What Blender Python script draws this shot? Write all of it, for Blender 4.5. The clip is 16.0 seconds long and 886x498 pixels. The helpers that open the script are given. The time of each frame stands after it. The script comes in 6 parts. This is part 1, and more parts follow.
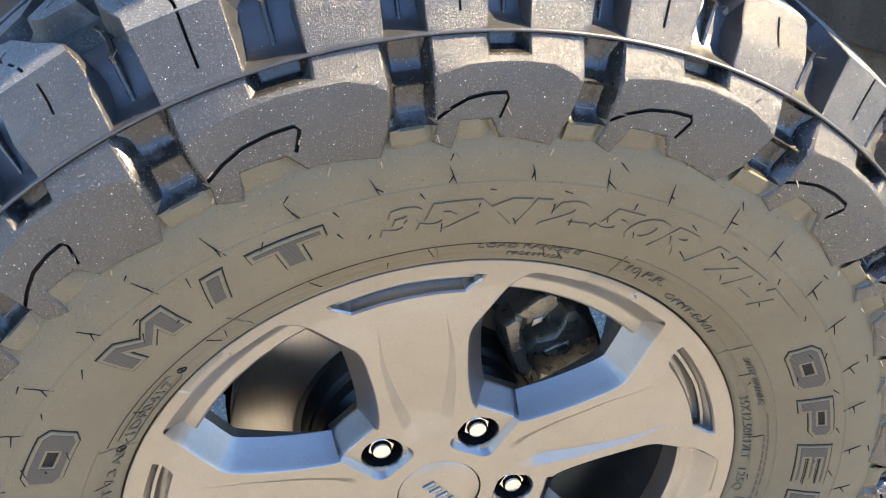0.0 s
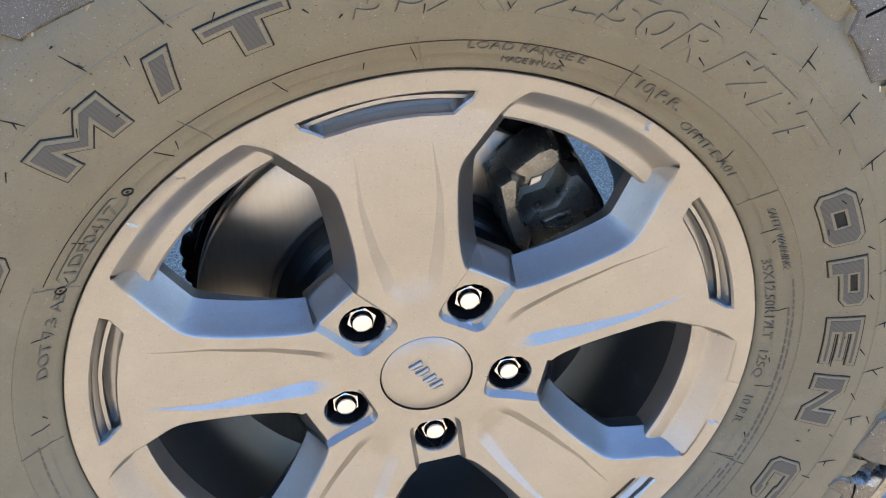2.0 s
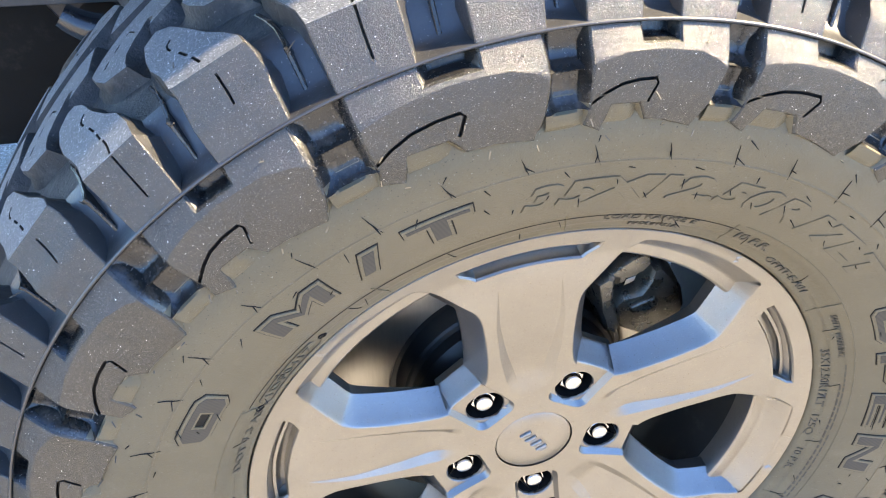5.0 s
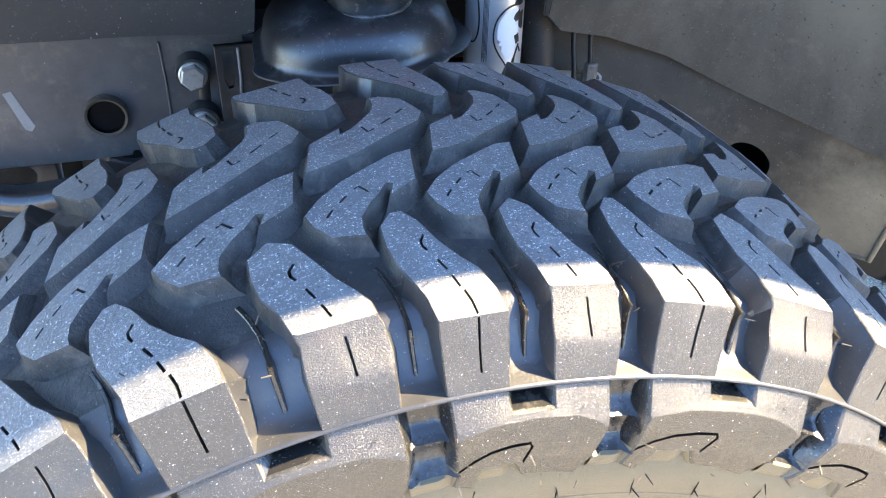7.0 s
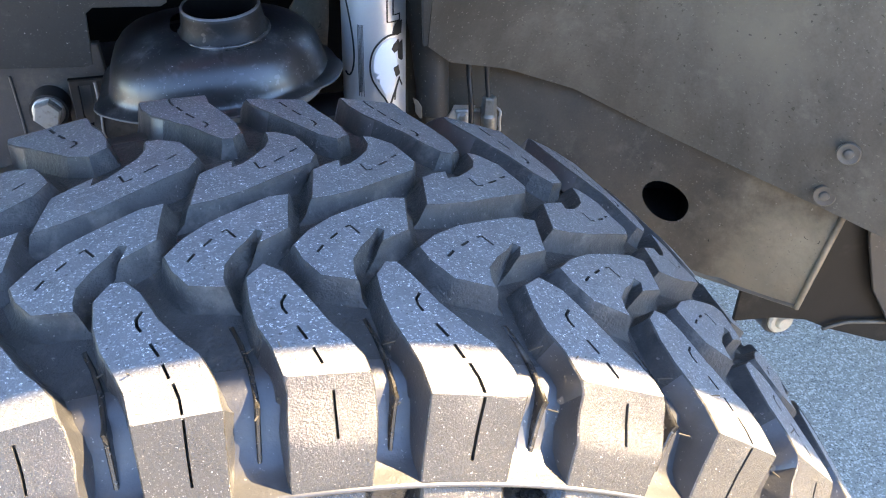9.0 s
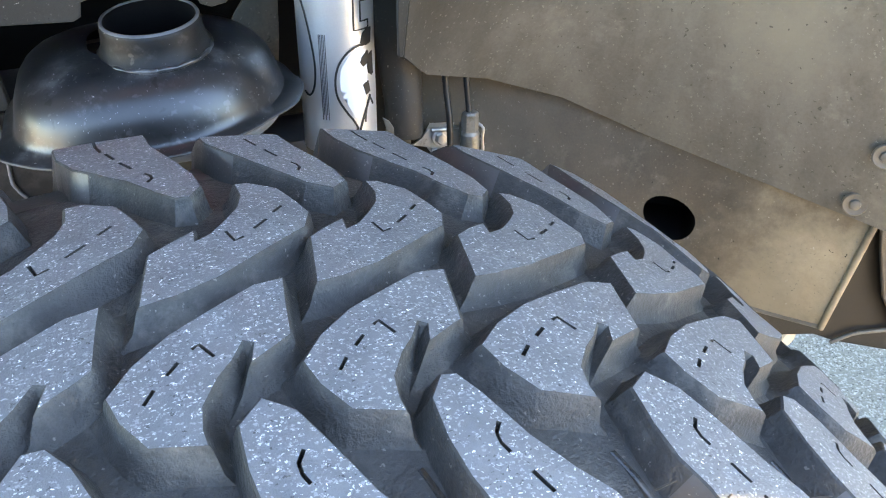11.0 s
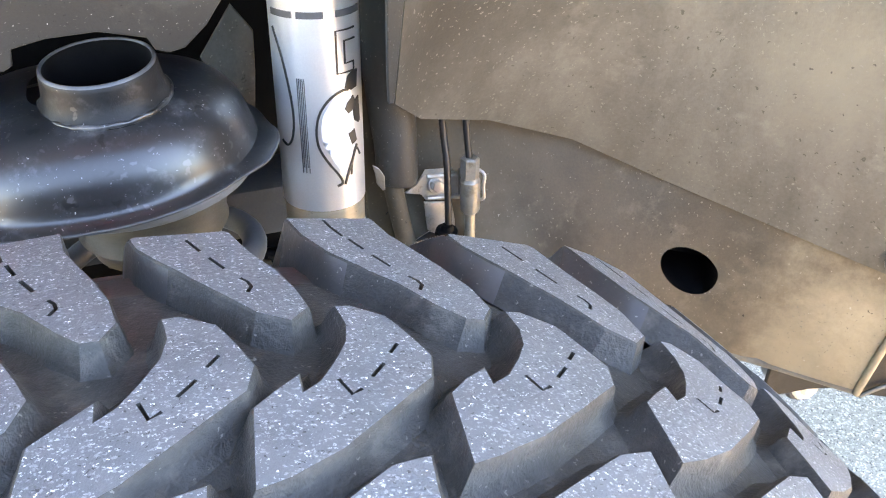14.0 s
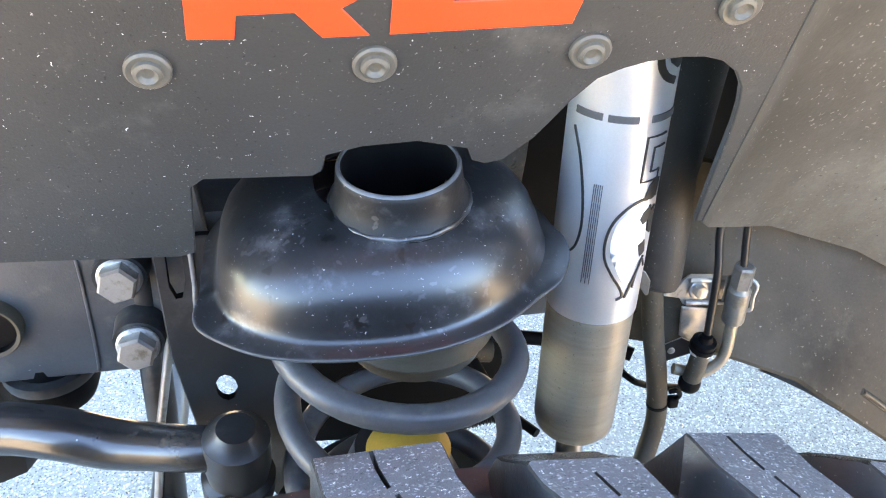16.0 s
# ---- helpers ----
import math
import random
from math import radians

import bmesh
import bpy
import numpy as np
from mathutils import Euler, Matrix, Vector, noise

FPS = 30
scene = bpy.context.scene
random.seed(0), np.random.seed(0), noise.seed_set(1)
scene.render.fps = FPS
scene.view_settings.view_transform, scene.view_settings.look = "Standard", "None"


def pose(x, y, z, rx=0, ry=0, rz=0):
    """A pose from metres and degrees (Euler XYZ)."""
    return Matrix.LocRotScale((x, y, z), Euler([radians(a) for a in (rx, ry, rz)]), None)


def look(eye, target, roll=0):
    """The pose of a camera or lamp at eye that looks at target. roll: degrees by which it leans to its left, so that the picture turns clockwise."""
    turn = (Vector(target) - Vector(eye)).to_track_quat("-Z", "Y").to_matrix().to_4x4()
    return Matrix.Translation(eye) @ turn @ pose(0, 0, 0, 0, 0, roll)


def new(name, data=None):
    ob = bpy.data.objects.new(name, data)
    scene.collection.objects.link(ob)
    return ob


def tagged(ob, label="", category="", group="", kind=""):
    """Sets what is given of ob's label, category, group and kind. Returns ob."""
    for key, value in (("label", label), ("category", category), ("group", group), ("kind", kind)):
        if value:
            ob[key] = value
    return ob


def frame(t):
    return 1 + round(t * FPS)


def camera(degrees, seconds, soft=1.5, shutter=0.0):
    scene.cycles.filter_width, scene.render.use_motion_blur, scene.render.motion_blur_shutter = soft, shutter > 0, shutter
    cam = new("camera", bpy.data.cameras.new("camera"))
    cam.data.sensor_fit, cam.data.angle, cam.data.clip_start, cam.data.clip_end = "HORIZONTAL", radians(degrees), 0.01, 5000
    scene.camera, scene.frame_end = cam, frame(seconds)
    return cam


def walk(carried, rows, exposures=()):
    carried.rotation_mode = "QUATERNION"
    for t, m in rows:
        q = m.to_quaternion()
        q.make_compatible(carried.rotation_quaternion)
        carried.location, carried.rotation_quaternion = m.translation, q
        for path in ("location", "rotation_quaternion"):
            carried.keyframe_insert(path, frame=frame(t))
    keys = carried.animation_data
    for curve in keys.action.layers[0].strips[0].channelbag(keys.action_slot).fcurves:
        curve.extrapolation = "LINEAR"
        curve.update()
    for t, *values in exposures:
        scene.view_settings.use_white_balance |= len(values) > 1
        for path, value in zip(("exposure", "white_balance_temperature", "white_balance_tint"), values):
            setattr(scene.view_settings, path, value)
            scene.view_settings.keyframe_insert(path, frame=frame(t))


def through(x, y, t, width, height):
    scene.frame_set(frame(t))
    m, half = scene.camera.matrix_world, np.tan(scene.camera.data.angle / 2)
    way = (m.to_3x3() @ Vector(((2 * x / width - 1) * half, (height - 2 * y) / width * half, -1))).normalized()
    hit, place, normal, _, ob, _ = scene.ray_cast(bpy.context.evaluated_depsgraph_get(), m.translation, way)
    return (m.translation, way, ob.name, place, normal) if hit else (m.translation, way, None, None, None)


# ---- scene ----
cam = camera(54.78, 16.0, soft=1.1)
# seconds, eye, yaw, pitch, roll
ROWS = [
    (0, -0.0940, -0.4601, 0.9461, -11.72, -32.90, 1.00),
    (0.5, -0.0918, -0.4583, 0.9247, -11.83, -32.87, 1.01),
    (1, -0.0909, -0.4639, 0.8990, -11.84, -32.48, 1.06),
    (1.5, -0.0886, -0.4618, 0.8559, -11.66, -32.23, 1.00),
    (2, -0.0850, -0.4636, 0.8189, -11.79, -32.40, 1.07),
    (2.5, -0.0811, -0.4745, 0.7982, -11.42, -32.93, 0.93),
    (3, -0.0811, -0.4803, 0.8108, -11.75, -33.69, 1.06),
    (3.2, -0.0808, -0.4893, 0.8228, -11.79, -33.86, 1.06),
    (5.3, -0.1991, -0.4397, 1.0230, -13.62, -38.14, 1.62),
    (5.5, -0.2042, -0.4325, 1.0445, -14.07, -38.51, 1.92),
    (6, -0.2108, -0.4213, 1.0430, -15.29, -38.08, 2.41),
    (6.5, -0.1430, -0.3562, 1.0771, -14.93, -38.31, 1.48),
    (7, -0.0881, -0.3231, 1.1043, -13.75, -37.46, 0.65),
    (7.5, -0.0326, -0.3096, 1.0977, -12.75, -36.80, 0.29),
    (8, -0.0011, -0.3004, 1.0768, -12.55, -36.58, 0.07),
    (8.5, 0.0260, -0.2890, 1.0767, -12.60, -35.70, 0.21),
    (8.7, 0.0357, -0.2859, 1.0786, -13.14, -35.60, 0.44),
    (10.8, 0.0240, -0.1677, 1.0230, -19.73, -34.89, 0.34),
    (11, 0.0225, -0.1525, 1.0278, -19.67, -34.90, 0.16),
    (11.5, 0.0042, -0.1263, 1.0156, -19.93, -34.93, 0.45),
    (12, 0.0038, -0.1174, 1.0116, -20.33, -34.88, 0.65),
    (12.5, 0.0110, -0.1136, 1.0014, -20.37, -34.90, 0.50),
    (13, 0.0100, -0.1100, 0.9995, -20.14, -34.80, 0.59),
    (13.5, 0.0092, -0.1143, 1.0088, -19.91, -34.69, 0.59),
    (14, 0.0562, -0.0666, 1.0214, -19.67, -34.78, 0.47),
    (14.5, 0.0738, -0.0136, 1.0261, -18.42, -34.88, 0.15),
    (15, 0.0726, 0.0286, 1.0221, -16.44, -33.93, -0.37),
    (15.5, 0.0468, 0.0447, 1.0284, -13.26, -34.03, 0.35),
    (16, -0.0240, 0.0490, 1.0442, -10.74, -34.75, 1.14),
]
walk(cam, [(t, pose(x, y, z, 90 + pitch, 0, yaw) @ pose(0, 0, 0, 0, 0, roll)) for t, x, y, z, yaw, pitch, roll in ROWS],
     [(0.0, 2.02, 9100, 7), (0.6, 2.06, 9300, 8), (1.5, 2.18, 9600, 8), (2.2, 2.07, 8900, 8), (3.0, 2.00, 8600, 8), (5.3, 2.29, 8900, 7), (6.0, 2.42, 9000, 7), (7.0, 2.98, 9700, 7), (8.7, 3.06, 11000, 11), (10.8, 3.70, 16500, 8), (11.1, 3.80, 19500, 12),
      (11.6, 4.28, 24500, 18), (13.5, 4.28, 25000, 19), (14.5, 4.40, 21500, 16), (15.0, 4.28, 18800, 16), (16.0, 4.25, 16000, 12)])

# ---------------- world and light ----------------
world = bpy.data.worlds.new("sky")
scene.world = world
world.use_nodes = True
wn = world.node_tree.nodes
sky = wn.new("ShaderNodeTexSky")
sky.sky_type, sky.sun_disc = "NISHITA", False
sky.ozone_density, sky.dust_density, sky.air_density = 4.0, 0.1, 0.9
sky.sun_elevation, sky.sun_rotation = radians(45), radians(88)
wn["Background"].inputs["Strength"].default_value = 0.15
tint = wn.new("ShaderNodeMix")
tint.data_type, tint.blend_type = "RGBA", "MULTIPLY"
tint.inputs["Factor"].default_value, tint.inputs["B"].default_value = 1.0, (0.66, 0.92, 1.32, 1)
world.node_tree.links.new(sky.outputs["Color"], tint.inputs["A"])
world.node_tree.links.new(tint.outputs["Result"], wn["Background"].inputs["Color"])

sun_data = bpy.data.lights.new("sun", "SUN")
sun_data.energy, sun_data.angle, sun_data.color = 4.5, radians(0.53), (1.0, 0.90, 0.77)
sun = new("sun", sun_data)
sun.matrix_world = look((0.70, 0.03, 0.70), (0, 0, 0))

# ---------------- materials ----------------
def ramp(nt, fac, stops):
    n = nt.nodes.new("ShaderNodeValToRGB")
    while len(n.color_ramp.elements) < len(stops):
        n.color_ramp.elements.new(0.5)
    for e, (p, c) in zip(n.color_ramp.elements, stops):
        e.position, e.color = p, (*c, 1)
    nt.links.new(fac, n.inputs["Fac"])
    return n.outputs["Color"]


def noise_tex(nt, scale, detail=4, rough=0.6, vec=None):
    n = nt.nodes.new("ShaderNodeTexNoise")
    n.inputs["Scale"].default_value, n.inputs["Detail"].default_value, n.inputs["Roughness"].default_value = scale, detail, rough
    if vec is not None:
        nt.links.new(vec, n.inputs["Vector"])
    return n.outputs["Fac"]


def mix(nt, fac, a, b, mode="MIX"):
    n = nt.nodes.new("ShaderNodeMix")
    n.data_type, n.blend_type = "RGBA", mode
    for sock, v in ((n.inputs["Factor"], fac), (n.inputs["A"], a), (n.inputs["B"], b)):
        if isinstance(v, (int, float)):
            sock.default_value = v
        elif isinstance(v, tuple):
            sock.default_value = (*v, 1)
        else:
            nt.links.new(v, sock)
    return n.outputs["Result"]


def band(nt, value, low, high):
    n = nt.nodes.new("ShaderNodeMapRange")
    n.interpolation_type = "SMOOTHSTEP"
    n.inputs["From Min"].default_value, n.inputs["From Max"].default_value = low, high
    nt.links.new(value, n.inputs["Value"])
    return n.outputs["Result"]


def material(name, dark, light, rough=(0.5, 0.7), metal=0.0, scale=40, fine=900, bump=0.15, depth=0.0006,
             specks=None, dust=None, spec=0.5, coat=0.0, streak=None, grain=(1, 1, 1), stains_and_light=(), stripes=None):
    """Two-scale colour, roughness and relief. specks: (colour, scale, threshold, size); dust: (colour, amount, scale)."""
    m = bpy.data.materials.new(name)
    m.use_nodes = True
    nt = m.node_tree
    p = nt.nodes["Principled BSDF"]
    co = nt.nodes.new("ShaderNodeTexCoord").outputs["Object"]
    if streak:
        mp = nt.nodes.new("ShaderNodeMapping")
        mp.inputs["Scale"].default_value = streak
        nt.links.new(co, mp.inputs["Vector"])
        base_vec = mp.outputs["Vector"]
    else:
        base_vec = co
    big = noise_tex(nt, scale, 5, 0.65, base_vec)
    tiny = noise_tex(nt, fine, 3, 0.7, co)
    col = ramp(nt, big, [(0.3, dark), (0.7, light)])
    col = mix(nt, 0.35, col, mix(nt, tiny, tuple(c * 0.7 for c in dark), tuple(min(1, c * 1.2) for c in light)))
    if dust:
        colour, amount, dscale = dust
        patch = noise_tex(nt, dscale, 6, 0.7, co)
        fac = band(nt, patch, 0.62 - amount * 0.4, 0.8 - amount * 0.3)
        col = mix(nt, fac, col, colour)
    # ragged spots at fixed places: stains, and light laid into the colour
    for centre, radius, colour in stains_and_light:
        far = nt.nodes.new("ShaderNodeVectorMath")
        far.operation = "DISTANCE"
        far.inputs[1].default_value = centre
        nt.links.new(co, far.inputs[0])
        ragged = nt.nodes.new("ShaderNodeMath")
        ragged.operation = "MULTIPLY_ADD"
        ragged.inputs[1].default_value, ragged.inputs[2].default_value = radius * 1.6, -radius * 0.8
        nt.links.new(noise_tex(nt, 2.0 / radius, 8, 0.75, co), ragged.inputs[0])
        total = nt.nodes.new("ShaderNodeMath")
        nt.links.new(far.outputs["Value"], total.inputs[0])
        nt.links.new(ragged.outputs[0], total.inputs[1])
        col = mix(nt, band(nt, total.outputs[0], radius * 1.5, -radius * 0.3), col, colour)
    if stripes:
        wave = nt.nodes.new("ShaderNodeTexWave")
        wave.bands_direction = "DIAGONAL"
        wave.inputs["Scale"].default_value = stripes[1]
        nt.links.new(co, wave.inputs["Vector"])
        col = mix(nt, wave.outputs["Fac"], col, stripes[0])
    if specks:
        grow = nt.nodes.new("ShaderNodeMapping")
        grow.inputs["Scale"].default_value = grain
        nt.links.new(co, grow.inputs["Vector"])
        long_co = grow.outputs["Vector"]
        for colour, vscale, share, size in specks:
            warp = nt.nodes.new("ShaderNodeTexNoise")
            warp.inputs["Scale"].default_value, warp.inputs["Detail"].default_value = vscale * 1.3, 2
            nt.links.new(co, warp.inputs["Vector"])
            push = nt.nodes.new("ShaderNodeMixRGB")
            push.blend_type = "LINEAR_LIGHT"
            push.inputs["Fac"].default_value = 0.9 / vscale
            nt.links.new(long_co, push.inputs["Color1"])
            nt.links.new(warp.outputs["Color"], push.inputs["Color2"])
            v = nt.nodes.new("ShaderNodeTexVoronoi")
            v.inputs["Scale"].default_value = vscale
            nt.links.new(push.outputs["Color"], v.inputs["Vector"])
            near = band(nt, v.outputs["Distance"], size, size * 0.6)
            sep = nt.nodes.new("ShaderNodeSeparateColor")
            nt.links.new(v.outputs["Color"], sep.inputs["Color"])
            pick = band(nt, sep.outputs["Red"], 1 - share, 1 - share + 0.02)
            mul = nt.nodes.new("ShaderNodeMath")
            mul.operation = "MULTIPLY"
            nt.links.new(near, mul.inputs[0])
            nt.links.new(pick, mul.inputs[1])
            col = mix(nt, mul.outputs[0], col, colour)
    nt.links.new(col, p.inputs["Base Color"])
    r = nt.nodes.new("ShaderNodeMapRange")
    r.inputs["To Min"].default_value, r.inputs["To Max"].default_value = rough
    nt.links.new(big, r.inputs["Value"])
    nt.links.new(r.outputs["Result"], p.inputs["Roughness"])
    p.inputs["Metallic"].default_value = metal
    p.inputs["Specular IOR Level"].default_value = spec
    p.inputs["Coat Weight"].default_value = coat
    b = nt.nodes.new("ShaderNodeBump")
    b.inputs["Strength"].default_value, b.inputs["Distance"].default_value = bump, depth
    nt.links.new(tiny, b.inputs["Height"])
    nt.links.new(b.outputs["Normal"], p.inputs["Normal"])
    return m


# Flecks are wear; the brightest ones also paint glints from the sky
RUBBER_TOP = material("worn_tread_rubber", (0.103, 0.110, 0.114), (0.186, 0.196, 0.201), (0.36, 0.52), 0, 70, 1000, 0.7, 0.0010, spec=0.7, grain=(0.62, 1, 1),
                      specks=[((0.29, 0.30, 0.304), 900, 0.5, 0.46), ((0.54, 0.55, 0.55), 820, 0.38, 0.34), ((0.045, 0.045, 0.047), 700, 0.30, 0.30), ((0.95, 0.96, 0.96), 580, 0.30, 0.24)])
# Moulded faces in the gaps, base colour lowered to deepen their shade
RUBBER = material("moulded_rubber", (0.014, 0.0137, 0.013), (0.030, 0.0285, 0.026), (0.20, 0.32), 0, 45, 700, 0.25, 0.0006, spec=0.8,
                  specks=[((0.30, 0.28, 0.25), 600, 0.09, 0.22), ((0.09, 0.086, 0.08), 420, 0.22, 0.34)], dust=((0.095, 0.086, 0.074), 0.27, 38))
# Pale specks paint sparkling glints onto the dusty shoulder rubber
RUBBER_SIDE = material("dusty_glint_shoulder_rubber", (0.0285, 0.0257, 0.0205), (0.050, 0.0455, 0.0370), (0.18, 0.28), 0, 45, 1100, 0.85, 0.0008, spec=1.0,
                       specks=[((0.15, 0.138, 0.118), 1300, 0.32, 0.36), ((0.40, 0.37, 0.33), 900, 0.22, 0.25), ((0.92, 0.87, 0.79), 620, 0.14, 0.16), ((0.010, 0.009, 0.007), 900, 0.20, 0.3)])
SIDEWALL = material("dusty_sidewall_rubber", (0.130, 0.107, 0.067), (0.186, 0.154, 0.099), (0.34, 0.46), 0, 14, 900, 0.5, 0.0008, dust=((0.190, 0.160, 0.106), 0.15, 30), spec=0.4, specks=[((0.06, 0.05, 0.034), 800, 0.14, 0.3), ((0.28, 0.25, 0.19), 700, 0.12, 0.26)])
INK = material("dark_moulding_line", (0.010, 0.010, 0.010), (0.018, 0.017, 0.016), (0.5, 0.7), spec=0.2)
RIM_PAINT = material("satin_bronze_paint", (0.316, 0.306, 0.292), (0.382, 0.371, 0.354), (0.25, 0.33), 0.96, 24, 1500, 0.55, 0.0004, specks=[((0.52, 0.47, 0.41), 1000, 0.22, 0.3), ((0.20, 0.185, 0.16), 900, 0.18, 0.28)])
DARK_METAL = material("black_chassis_paint", (0.018, 0.018, 0.019), (0.036, 0.036, 0.037), (0.25, 0.45), 0.0, 25, 500, 0.1, 0.0006,
                      dust=((0.085, 0.082, 0.076), 0.24, 14), specks=[((0.4, 0.4, 0.38), 300, 0.02, 0.15)])
BAR_PAINT = material("glossy_black_bar_paint", (0.012, 0.0125, 0.0135), (0.026, 0.0265, 0.028), (0.18, 0.30), 0, 30, 500, 0.1, 0.0005, spec=1.0, specks=[((0.35, 0.35, 0.34), 300, 0.07, 0.15)], dust=((0.06, 0.057, 0.052), 0.2, 30))
# Flat black for rubber parts, and for shade in bores and recesses
BLACK = material("black_rubber_and_shade", (0.003, 0.003, 0.0033), (0.007, 0.007, 0.0075), (0.5, 0.65), spec=0.08)
CHROME = material("bright_chrome", (0.75, 0.75, 0.76), (0.85, 0.85, 0.86), (0.08, 0.2), 1.0, 60, 900, 0.05, 0.0002)
STEEL = material("machined_steel", (0.42, 0.40, 0.37), (0.55, 0.53, 0.49), (0.28, 0.4), 1.0, 60, 900, 0.1, 0.0003)
CAST = material("cast_iron", (0.16, 0.15, 0.128), (0.30, 0.28, 0.235), (0.22, 0.34), 0.85, 60, 900, 0.45, 0.0007, specks=[((0.60, 0.58, 0.52), 800, 0.25, 0.30), ((0.05, 0.047, 0.042), 700, 0.15, 0.3)])
DISC = material("brushed_brake_disc", (0.48, 0.445, 0.38), (0.60, 0.56, 0.49), (0.30, 0.42), 0.95, 90, 1200, 0.12, 0.0003, streak=(3.5, 1, 0.25))
disc_nodes = DISC.node_tree.nodes
turned_grain = disc_nodes.new("ShaderNodeTangent")
turned_grain.direction_type, turned_grain.axis = "RADIAL", "Y"
disc_nodes["Principled BSDF"].inputs["Anisotropic"].default_value = 0.85
disc_nodes["Principled BSDF"].inputs["Anisotropic Rotation"].default_value = 0.25
DISC.node_tree.links.new(turned_grain.outputs["Tangent"], disc_nodes["Principled BSDF"].inputs["Tangent"])
HAT = material("dark_disc_hat", (0.008, 0.0082, 0.0085), (0.018, 0.018, 0.0185), (0.3, 0.45), 0, 40, 600, 0.3, 0.0006, spec=0.5)
GROUND = material("asphalt", (0.29, 0.271, 0.235), (0.41, 0.384, 0.333), (0.8, 0.95), 0, 6, 300, 0.8, 0.006,
                  specks=[((0.60, 0.575, 0.52), 190, 0.55, 0.56), ((0.80, 0.77, 0.71), 240, 0.34, 0.42), ((0.075, 0.073, 0.070), 260, 0.34, 0.44), ((0.16, 0.157, 0.15), 430, 0.34, 0.42)])
# Near-black base puts the splash panel's shade into its colour; dust on top
SHADE_BLACK = material("shade_black_plastic", (0.006, 0.0058, 0.0054), (0.014, 0.0132, 0.012), (0.5, 0.7), 0, 12, 500, 0.3, 0.0008, spec=0.2, dust=((0.03, 0.027, 0.023), 0.2, 14))
RAIL_PAINT = material("grey_filmed_rail", (0.046, 0.048, 0.051), (0.084, 0.087, 0.091), (0.32, 0.5), 0, 24, 500, 0.25, 0.0008, specks=[((0.3, 0.3, 0.3), 300, 0.08, 0.15)], dust=((0.11, 0.108, 0.10), 0.24, 26))
NECK_PAINT = material("dull_welded_steel", (0.0040, 0.0042, 0.0047), (0.0105, 0.0108, 0.0118), (0.42, 0.56), 0.0, 60, 500, 0.25, 0.0007, streak=(1, 1, 3.5), specks=[((0.30, 0.29, 0.28), 420, 0.06, 0.18), ((0.045, 0.040, 0.034), 130, 0.2, 0.3)], dust=((0.034, 0.033, 0.032), 0.22, 80), spec=0.28)
LINER = material("dusty_plastic_liner", (0.022, 0.0213, 0.0195), (0.037, 0.0355, 0.0327), (0.5, 0.7), 0, 10, 700, 0.35, 0.0008,
                 specks=[((0.10, 0.096, 0.088), 520, 0.22, 0.24), ((0.34, 0.33, 0.31), 380, 0.20, 0.15), ((0.74, 0.72, 0.68), 210, 0.20, 0.10), ((0.009, 0.0085, 0.008), 420, 0.14, 0.24)], dust=((0.060, 0.057, 0.050), 0.18, 22))
# The three wide dark spots darken the liner's left end
REAR_LINER = material("mud_dusted_rear_liner", (0.054, 0.0505, 0.043), (0.140, 0.132, 0.113), (0.55, 0.75), 0, 17, 300, 0.30, 0.0008, streak=(1, 1, 0.35),
                      specks=[((0.15, 0.142, 0.122), 330, 0.22, 0.34), ((0.26, 0.245, 0.21), 200, 0.04, 0.11), ((0.028, 0.026, 0.022), 70, 0.06, 0.085), ((0.055, 0.052, 0.044), 200, 0.12, 0.3)],
                      dust=((0.150, 0.141, 0.120), 0.22, 18), spec=0.3,
                      stains_and_light=[((0.34, 0.43, 0.95), 0.05, (0.055, 0.052, 0.043)), ((0.50, 0.37, 0.78), 0.06, (0.150, 0.140, 0.112)), ((0.23, 0.45, 0.84), 0.13, (0.036, 0.034, 0.029)), ((0.23, 0.39, 0.99), 0.16, (0.036, 0.034, 0.029)), ((0.27, 0.33, 1.12), 0.14, (0.040, 0.038, 0.032)), ((0.44, 0.40, 0.88), 0.03, (0.05, 0.047, 0.04))])
# Tan spots paint light on the turned end and beside the bracket
FRAME_PAINT = material("dusty_black_frame", (0.054, 0.0440, 0.0325), (0.096, 0.078, 0.0570), (0.6, 0.8), 0, 20, 500, 0.3, 0.0008, spec=0.2,
                       specks=[((0.15, 0.13, 0.10), 360, 0.16, 0.3), ((0.34, 0.30, 0.24), 220, 0.05, 0.15), ((0.022, 0.019, 0.015), 120, 0.06, 0.14)], dust=((0.115, 0.099, 0.074), 0.2, 30),
                       stains_and_light=[((0.585, 0.35, 0.54), 0.085, (0.34, 0.275, 0.19)), ((0.555, 0.38, 0.50), 0.045, (0.24, 0.195, 0.135)), ((0.27, 0.50, 0.64), 0.045, (0.135, 0.112, 0.083)), ((0.31, 0.49, 0.60), 0.03, (0.125, 0.104, 0.078)), ((0.36, 0.48, 0.60), 0.03, (0.03, 0.026, 0.02))])
CUP_PAINT = material("scuffed_black_steel", (0.0070, 0.0075, 0.0086), (0.0215, 0.0228, 0.0256), (0.24, 0.38), 0.0, 34, 420, 0.12, 0.0006,
                     specks=[((0.46, 0.46, 0.46), 280, 0.16, 0.14), ((0.20, 0.20, 0.202), 480, 0.20, 0.2), ((0.052, 0.054, 0.058), 110, 0.30, 0.30), ((0.003, 0.003, 0.0034), 90, 0.25, 0.34)], dust=((0.080, 0.082, 0.086), 0.25, 42), spec=0.8)
